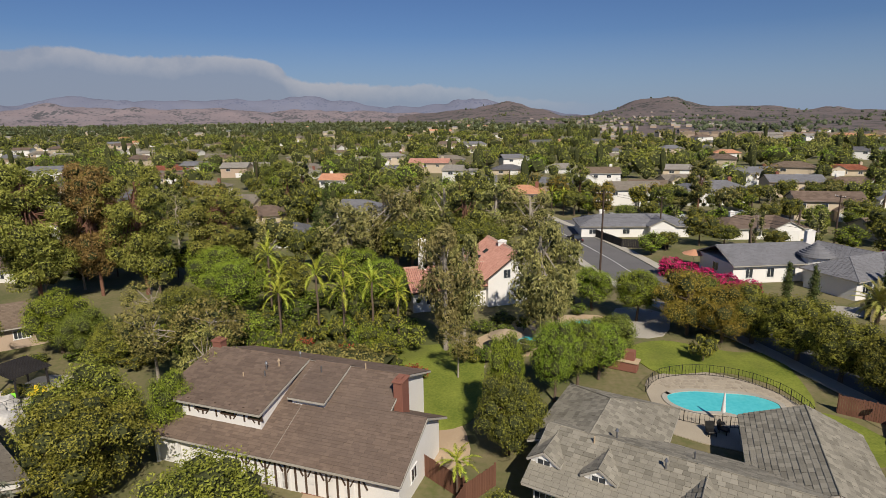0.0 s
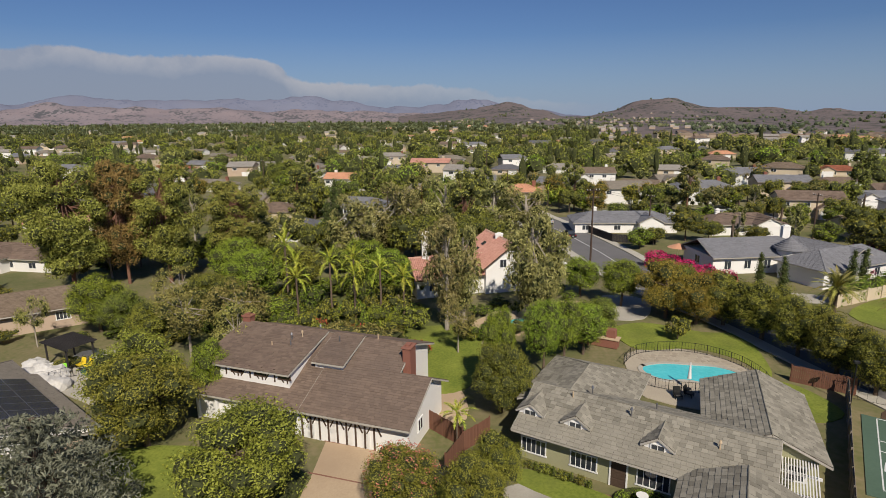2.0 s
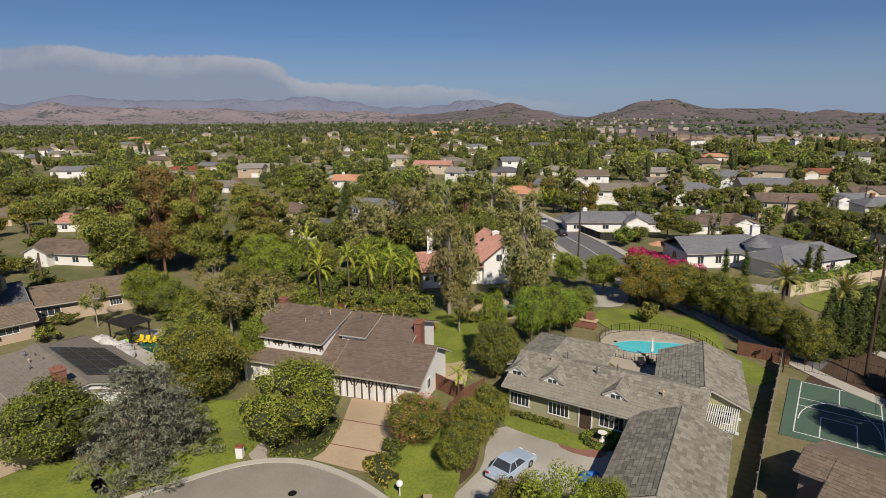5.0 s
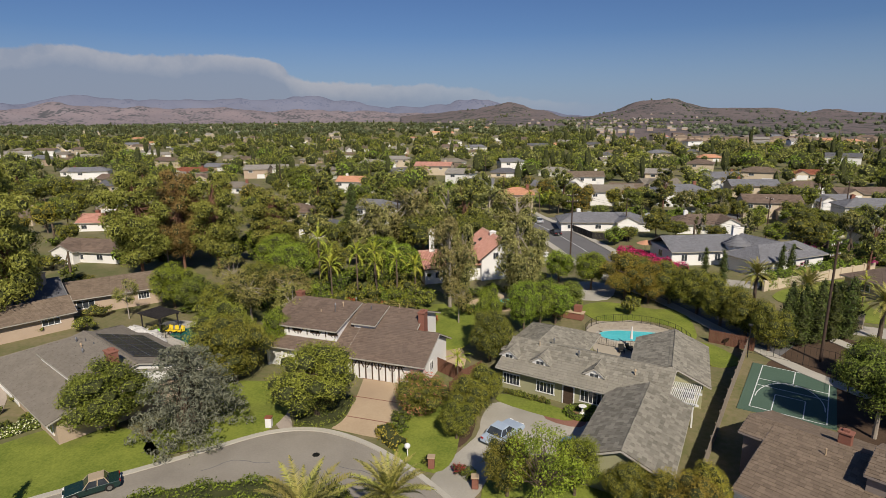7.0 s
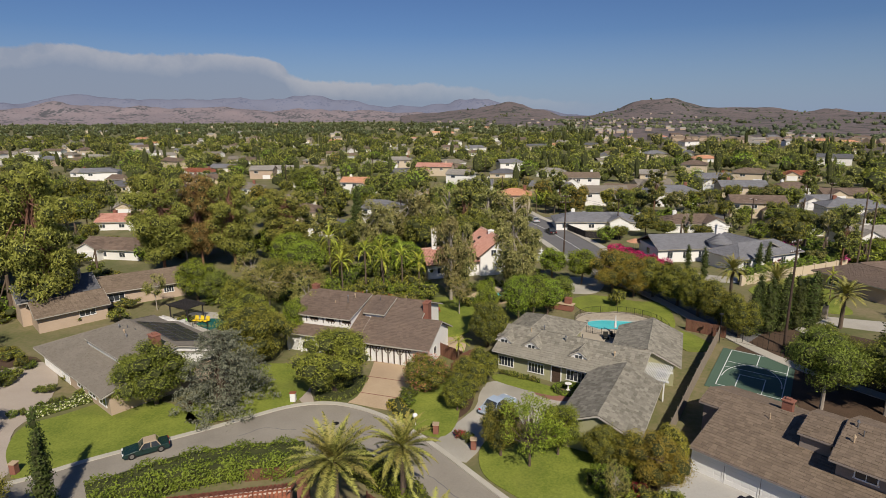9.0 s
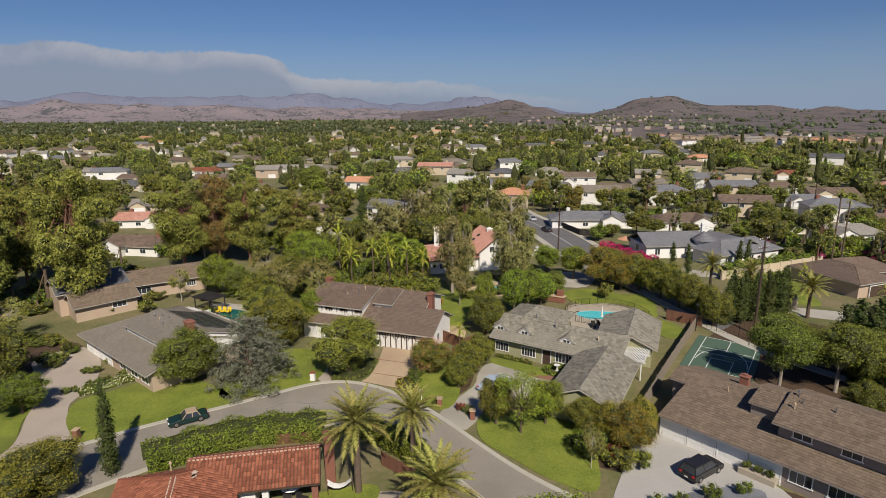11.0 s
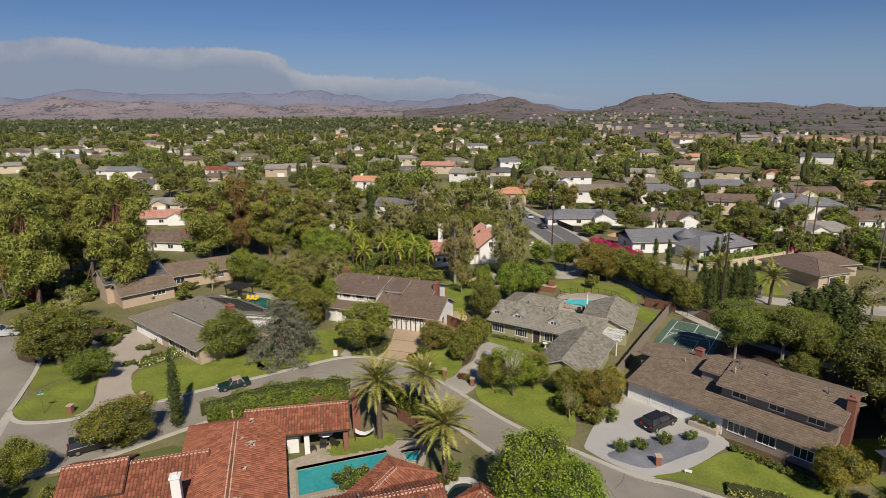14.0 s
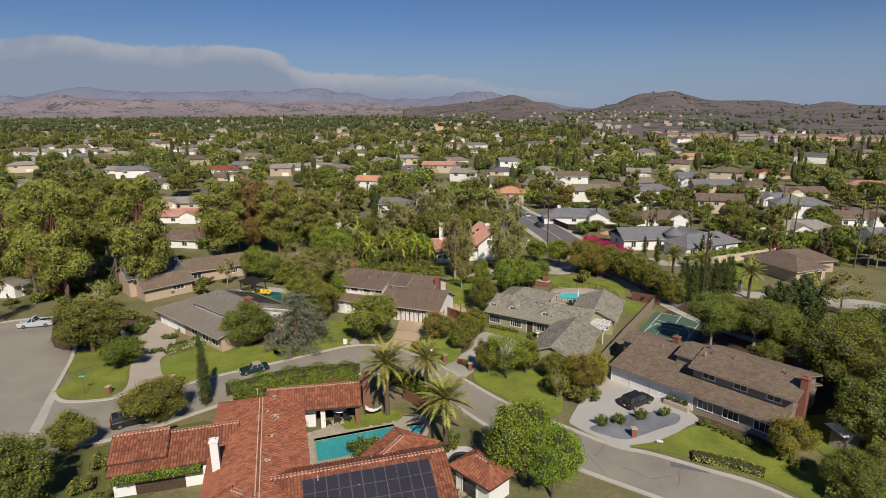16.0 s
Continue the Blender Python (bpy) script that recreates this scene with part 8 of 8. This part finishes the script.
rm = thing("ramada", (-48.8, 101.2, 0), "black slatted timber ramada beside the green pool", "pergola", rz=-25)
for x in (-2.1, 2.1):
    for y in (-1.4, 1.4):
        part("post", box(bmesh.new(), x, y, 1.25, 0.16, 0.16, 2.5, 0, 0.01), "pergola_dark", rm)
for y in (-1.4, 1.4):
    part("beam", box(bmesh.new(), 0, y, 2.55, 5.0, 0.12, 0.22), "pergola_dark", rm)
for i in range(20):
    part("slat", box(bmesh.new(), -2.4 + i * 0.252, 0, 2.72, 0.1, 3.6, 0.12), "pergola_dark", rm)


def lounge(name, x, y, rz, mat, label):
    ob = thing(name, (x, y, 0.06), label, "chair", rz=rz)
    part("seat", box(bmesh.new(), 0, 0, 0.36, 0.7, 0.7, 0.16, 0, 0.04), mat, ob)
    bm = box(bmesh.new(), 0, 0, 0.36, 0.7, 0.14, 0.75, 0, 0.04)
    bk = part("backrest", bm, mat, ob)
    bk.matrix_basis = pose(0, 0.36, 0.28, -14)
    for a in (-0.3, 0.3):
        for b in (-0.3, 0.3):
            part("leg", box(bmesh.new(), a, b, 0.14, 0.06, 0.06, 0.28), "iron", ob)


lounge("garden_chair", -47.6, 98.6, 30, "lime", "lime green plastic garden chair by pool")
for i in range(3):
    lounge("patio_chair", -47.0 + i * 0.95, 100.2 - i * 0.1, -20, "yellow", "patio chair with bright yellow cushions")
for i, (x, y) in enumerate(((-17.6, 53.0), (-16.3, 53.5), (-18.6, 52.4))):
    lounge("patio_chair", x, y, 15 + i * 60, "pergola_dark", "dark wicker patio chair under the loggia")
for i, (x, y) in enumerate(((16.0, 97.0), (17.2, 97.4), (18.6, 96.4))):
    lounge("patio_chair", x, y, i * 50, "iron", "dark metal patio chair by the pool")


def parasol(x, y, h, r, mat, label, closed=False):
    ob = thing("parasol", (x, y, 0.06), label, "parasol")
    part("pole", tube(bmesh.new(), (0, 0, 0), (0, 0, h), 0.03, 0.03, 8), "chrome", ob)
    part("base", tube(bmesh.new(), (0, 0, 0), (0, 0, 0.1), 0.3, 0.26, 12), "iron", ob)
    bm = bmesh.new()
    if closed:
        tube(bm, (0, 0, h * 0.4), (0, 0, h), 0.2, 0.05, 10)
    else:
        tube(bm, (0, 0, h - 0.75), (0, 0, h), r, 0.08, 10)
    part("canopy", bm, mat, ob)


parasol(17.6, 98.9, 2.9, 1.4, "trim", "closed white parasol beside the pool", True)
parasol(-0.6, 113.0, 2.9, 1.9, "canvas", "open tan parasol in the rear garden")
parasol(33, 152, 3.0, 2.0, "tile_orange", "open orange parasol behind the white villa")
parasol(70, 141.5, 2.6, 1.7, "tile_orange", "open orange parasol over the garden wall")
parasol(-44.5, 112.5, 3.0, 2.0, "timber", "open brown garden parasol among trees")
parasol(-17.4, 53.6, 2.2, 0.9, "trim", "small white parasol in the loggia")

bq = thing("garden_fireplace", (11.6, 109.6, 0.06), "low brick garden fireplace on the lawn edge", "fireplace", rz=-25)
part("hearth", box(bmesh.new(), 0, 0, 0.5, 3.0, 1.2, 1.0, 0, 0.03), "brick", bq)
part("slab_top", box(bmesh.new(), 0, 0, 1.06, 3.3, 1.4, 0.12, 0, 0.02), "drive_tan", bq)
part("chimney_block", box(bmesh.new(), 0.6, 0.2, 1.6, 1.1, 0.8, 1.0, 0, 0.03), "brick", bq)
part("bench", box(bmesh.new(), -2.4, -0.4, 0.28, 1.4, 0.8, 0.56, 0, 0.03), "brick", bq)


def letterbox(x, y, kind, label):
    ob = thing("letterbox", (x, y, 0.08), label, "letterbox")
    if kind == "brick":
        part("pillar", box(bmesh.new(), 0, 0, 0.5, 0.55, 0.55, 1.0, 0, 0.02), "brick", ob)
        part("cap", box(bmesh.new(), 0, 0, 1.05, 0.68, 0.68, 0.1, 0, 0.02), "drive_tan", ob)
    elif kind == "white":
        part("pillar", box(bmesh.new(), 0, 0, 0.5, 0.6, 0.5, 1.0, 0, 0.02), "trim", ob)
        part("cap", box(bmesh.new(), 0, 0, 1.06, 0.72, 0.6, 0.12, 0, 0.03), "tile_red", ob)
    else:
        part("post", tube(bmesh.new(), (0, 0, 0), (0, 0, 0.9), 0.05, 0.05, 8), "trim", ob)
        bm = bmesh.new()
        bmesh.ops.create_uvsphere(bm, u_segments=14, v_segments=8, radius=0.27, matrix=Matrix.Translation((0, 0, 1.1)))
        part("box", bm, "trim", ob)


letterbox(-22.7, 76.4, "white", "white masonry letterbox with tiled cap")
letterbox(-8.2, 72.3, "post", "round white letterbox on a thin post")
letterbox(-5.9, 70.9, "brick", "red brick drive pillar with stone cap")
letterbox(-2.0, 68.4, "brick", "red brick drive pillar with stone cap")
letterbox(-43.6, 61.6, "brick", "red brick drive pillar with stone cap")
letterbox(-50.6, 57.9, "brick", "red brick drive pillar with stone cap")
letterbox(17.6, 52.6, "brick", "dark letterbox pillar in gravel bed")
sg = thing("street_sign", (-53.9, 57.6, 0.08), "green street name signs on a slim post", "sign")
part("post", tube(bmesh.new(), (0, 0, 0), (0, 0, 2.7), 0.035, 0.035, 8), "chrome", sg)
for z, rz in ((2.55, 20), (2.8, 100)):
    bl = part("sign_blade", box(bmesh.new(), 0, 0, z, 0.95, 0.03, 0.2, rz, 0.004), "sign_green", sg)
    part("lettering_bar", box(bmesh.new(), 0.018 * math.sin(radians(rz)), -0.018 * math.cos(radians(rz)), z, 0.6, 0.012, 0.08, rz), "trim", bl)
yard = thing("yard_sign", (20.2, 51.3, 0.08), "small white yard sign on lawn", "sign", rz=-20)
part("board", box(bmesh.new(), 0, 0, 0.3, 0.7, 0.05, 0.3, 0, 0.01), "trim", yard)
for k in (-0.25, 0.25):
    part("stake", box(bmesh.new(), k, 0, 0.08, 0.03, 0.03, 0.2), "trim", yard)
ac = thing("air_conditioner", (-5.4, 83.2, 0.05), "grey air-conditioning unit beside the house", "air conditioner")
part("casing", tube(bmesh.new(), (0, 0, 0), (0, 0, 0.85), 0.48, 0.48, 16), "solar_frame", ac)
part("fan_grille", tube(bmesh.new(), (0, 0, 0.85), (0, 0, 0.92), 0.42, 0.36, 16), "iron", ac)
tp = thing("covered_object", (6.6, 75.0, 0.06), "blue plastic tarpaulin heap on the drive", "tarpaulin")
bm = bmesh.new()
bmesh.ops.create_icosphere(bm, subdivisions=3, radius=0.9)
for v in bm.verts:
    v.co = Vector((v.co.x * 1.1, v.co.y, max(0.0, v.co.z) * 1.1)) * (1 + 0.25 * noise.noise(v.co * 2.2))
part("sheet", bm, "blue_tarp", tp)
hm = thing("hammock", (-14.4, 54.6, 0), "white hammock slung beside the palm", "hammock")
bm = bmesh.new()
ribbon(bm, [(0, 0), (0.5, 0.15), (1.0, 0.3), (1.5, 0.45), (2.0, 0.6)], 0.3, 0.0, 0.05)
for v in bm.verts:
    t = v.co.x / 2.0
    v.co.z += 1.3 - 2.6 * t * (1 - t) * 0.8
part("cloth", bm, "trim", hm)
for x, y in ((0, 0), (2.1, 0.63)):
    part("post", tube(bmesh.new(), (x, y, 0), (x, y, 1.4), 0.04, 0.04, 6), "timber", hm)
ring = [(8.6 + 1.5 * math.cos(a * 0.5236), 81.0 + 1.2 * math.sin(a * 0.5236)) for a in range(13)]
hedge("hedge", ring, 0.35, 0.6, "hedge", "low clipped round hedge before the entrance", 70, 0.16)
bb = thing("bird_bath", (8.6, 81.0, 0.05), "small white stone bird bath inside a round hedge", "bird bath")
for nm, z0, z1, r0, r1 in (("foot", 0, 0.15, 0.3, 0.24), ("stem", 0.15, 0.75, 0.1, 0.09), ("bowl", 0.75, 0.92, 0.14, 0.42)):
    part(nm, tube(bmesh.new(), (0, 0, z0), (0, 0, z1), r0, r1, 14), "trim", bb)
fo = thing("garden_fountain", (10.6, 143.0, 0), "white tiered stone fountain on a lawn", "fountain")
for z0, z1, r0, r1 in ((0, 0.5, 1.3, 1.2), (0.5, 1.2, 0.25, 0.2), (1.2, 1.4, 0.4, 0.85), (1.4, 2.0, 0.18, 0.15), (2.0, 2.15, 0.3, 0.5), (2.15, 2.7, 0.1, 0.04)):
    part("tier", tube(bmesh.new(), (0, 0, z0), (0, 0, z1), r0, r1, 16), "trim", fo)
tn = thing("garden_shed", (40.6, 52.6, 0), "small garden shed with white peaked roof", "shed", rz=-35)
part("walls", box(bmesh.new(), 0, 0, 1.0, 2.6, 2.2, 2.0, 0, 0.02), "taupe", tn)
bm = bmesh.new()
tube(bm, (0, 0, 2.0), (0, 0, 2.9), 2.1, 0.05, 4)
part("roof", bm, "trim", tn)
pt = thing("planter_wall", (24.6, 59.8, 0.06), "low stone planter before the entrance", "planter", rz=-43)
part("box", box(bmesh.new(), 0, 0, 0.3, 3.2, 0.9, 0.6, 0, 0.03), "flagstone", pt)
for i in range(3):
    grow("shrub", 23.9 + i * 0.75, 60.5 - i * 0.7, 0.9, 0.5, z=0.55)

# ---------------------------------------------------------------- paving pieces
def stones(parent_sheet, n, area, z, size, seed, material="flagstone", name="paving_stone"):
    """Uneven flat stones over a plan polygon, with open joints, as parts of their sheet."""
    rng = random.Random(seed)
    P = [Vector(p) for p in area]
    inside = lambda x, y: sum(((a.y > y) != (b.y > y)) and (x < (b.x - a.x) * (y - a.y) / (b.y - a.y) + a.x) for a, b in zip(P, P[1:] + P[:1])) % 2
    x0, x1 = min(p.x for p in P), max(p.x for p in P)
    y0, y1 = min(p.y for p in P), max(p.y for p in P)
    shapes = []
    for k in range(9):
        m = rng.randint(5, 7)
        pts = [(math.cos(6.283 * (i + rng.uniform(-0.25, 0.25)) / m) * size * rng.uniform(0.42, 0.56), math.sin(6.283 * (i + rng.uniform(-0.25, 0.25)) / m) * size * rng.uniform(0.42, 0.56)) for i in range(m)]
        bm = bmesh.new()
        lo = [bm.verts.new((x * 1.04, y * 1.04, -0.03)) for x, y in pts]
        hi = [bm.verts.new((x, y, 0.02)) for x, y in pts]
        bm.faces.new(hi)
        for i in range(m):
            bm.faces.new((lo[i], lo[(i + 1) % m], hi[(i + 1) % m], hi[i]))
        me = bpy.data.meshes.new(name)
        bm.to_mesh(me)
        bm.free()
        me.materials.append(M[material])
        shapes.append(me)
    got, y, row = 0, y0, 0
    while y < y1 and got < n:
        x = x0 + (row % 2) * size * 0.5
        while x < x1 and got < n:
            if inside(x, y):
                ob = new(name, shapes[rng.randrange(9)])
                ob.parent = parent_sheet
                ob.matrix_basis = pose(x + rng.uniform(-0.06, 0.06), y + rng.uniform(-0.06, 0.06), z + rng.uniform(0, 0.008), 0, 0, rng.uniform(0, 360))
                got += 1
            x += size * 1.02
        y += size * 0.88
        row += 1


terr = [o for o in bpy.data.objects if o.name.startswith("terrace")]
stones(terr[1], 140, [(-20.6, 50.4), (-16.9, 52.0), (-15.9, 51.4), (-10.6, 53.7), (-9.4, 53.2), (-19.4, 49.3), (-17.8, 44.6), (-18.4, 43.2), (-19.2, 45)], 0.075, 0.62, 4)
stones(terr[1], 60, [(-18.8, 51.4), (-16.9, 52.3), (-16.6, 54.0), (-19.8, 52.8)], 0.075, 0.62, 5)
stones(terr[0], 200, [(13.6, 106.6), (18.5, 108.6), (22.3, 107.2), (25.0, 104.0), (25.6, 99.5), (24.6, 101), (24.6, 103.4), (22.6, 105.0), (19.0, 105.6), (15.0, 105.0)], 0.075, 0.7, 6)
walkst = sheet("path", [(-3.4, 44.6), (-0.6, 43.9), (-1.2, 40.2), (-3.2, 38.6), (-4.2, 41)], 0.05, "lawn_dry", "mossy ground with stepping stones", "path", 3)
stones(walkst, 60, [(-3.6, 44.2), (-0.8, 43.7), (-1.4, 40.4), (-3.2, 38.8), (-4.0, 41)], 0.06, 0.62, 7)
jn = [o for o in bpy.data.objects if o.name.startswith("drive")][0]
for y in (87.2, 82.8, 78.6):
    tagged(part("joint_strip", box(bmesh.new(), -12.9, y - 0.2, 0.055, 6.0, 0.14, 0.022, -13), "brick_paving", jn))

# ---------------------------------------------------------------- unused patterns are not left standing
for k, ob in PROTO.items():
    if k not in USED:
        for o in (*ob.children_recursive, ob):
            bpy.data.objects.remove(o)
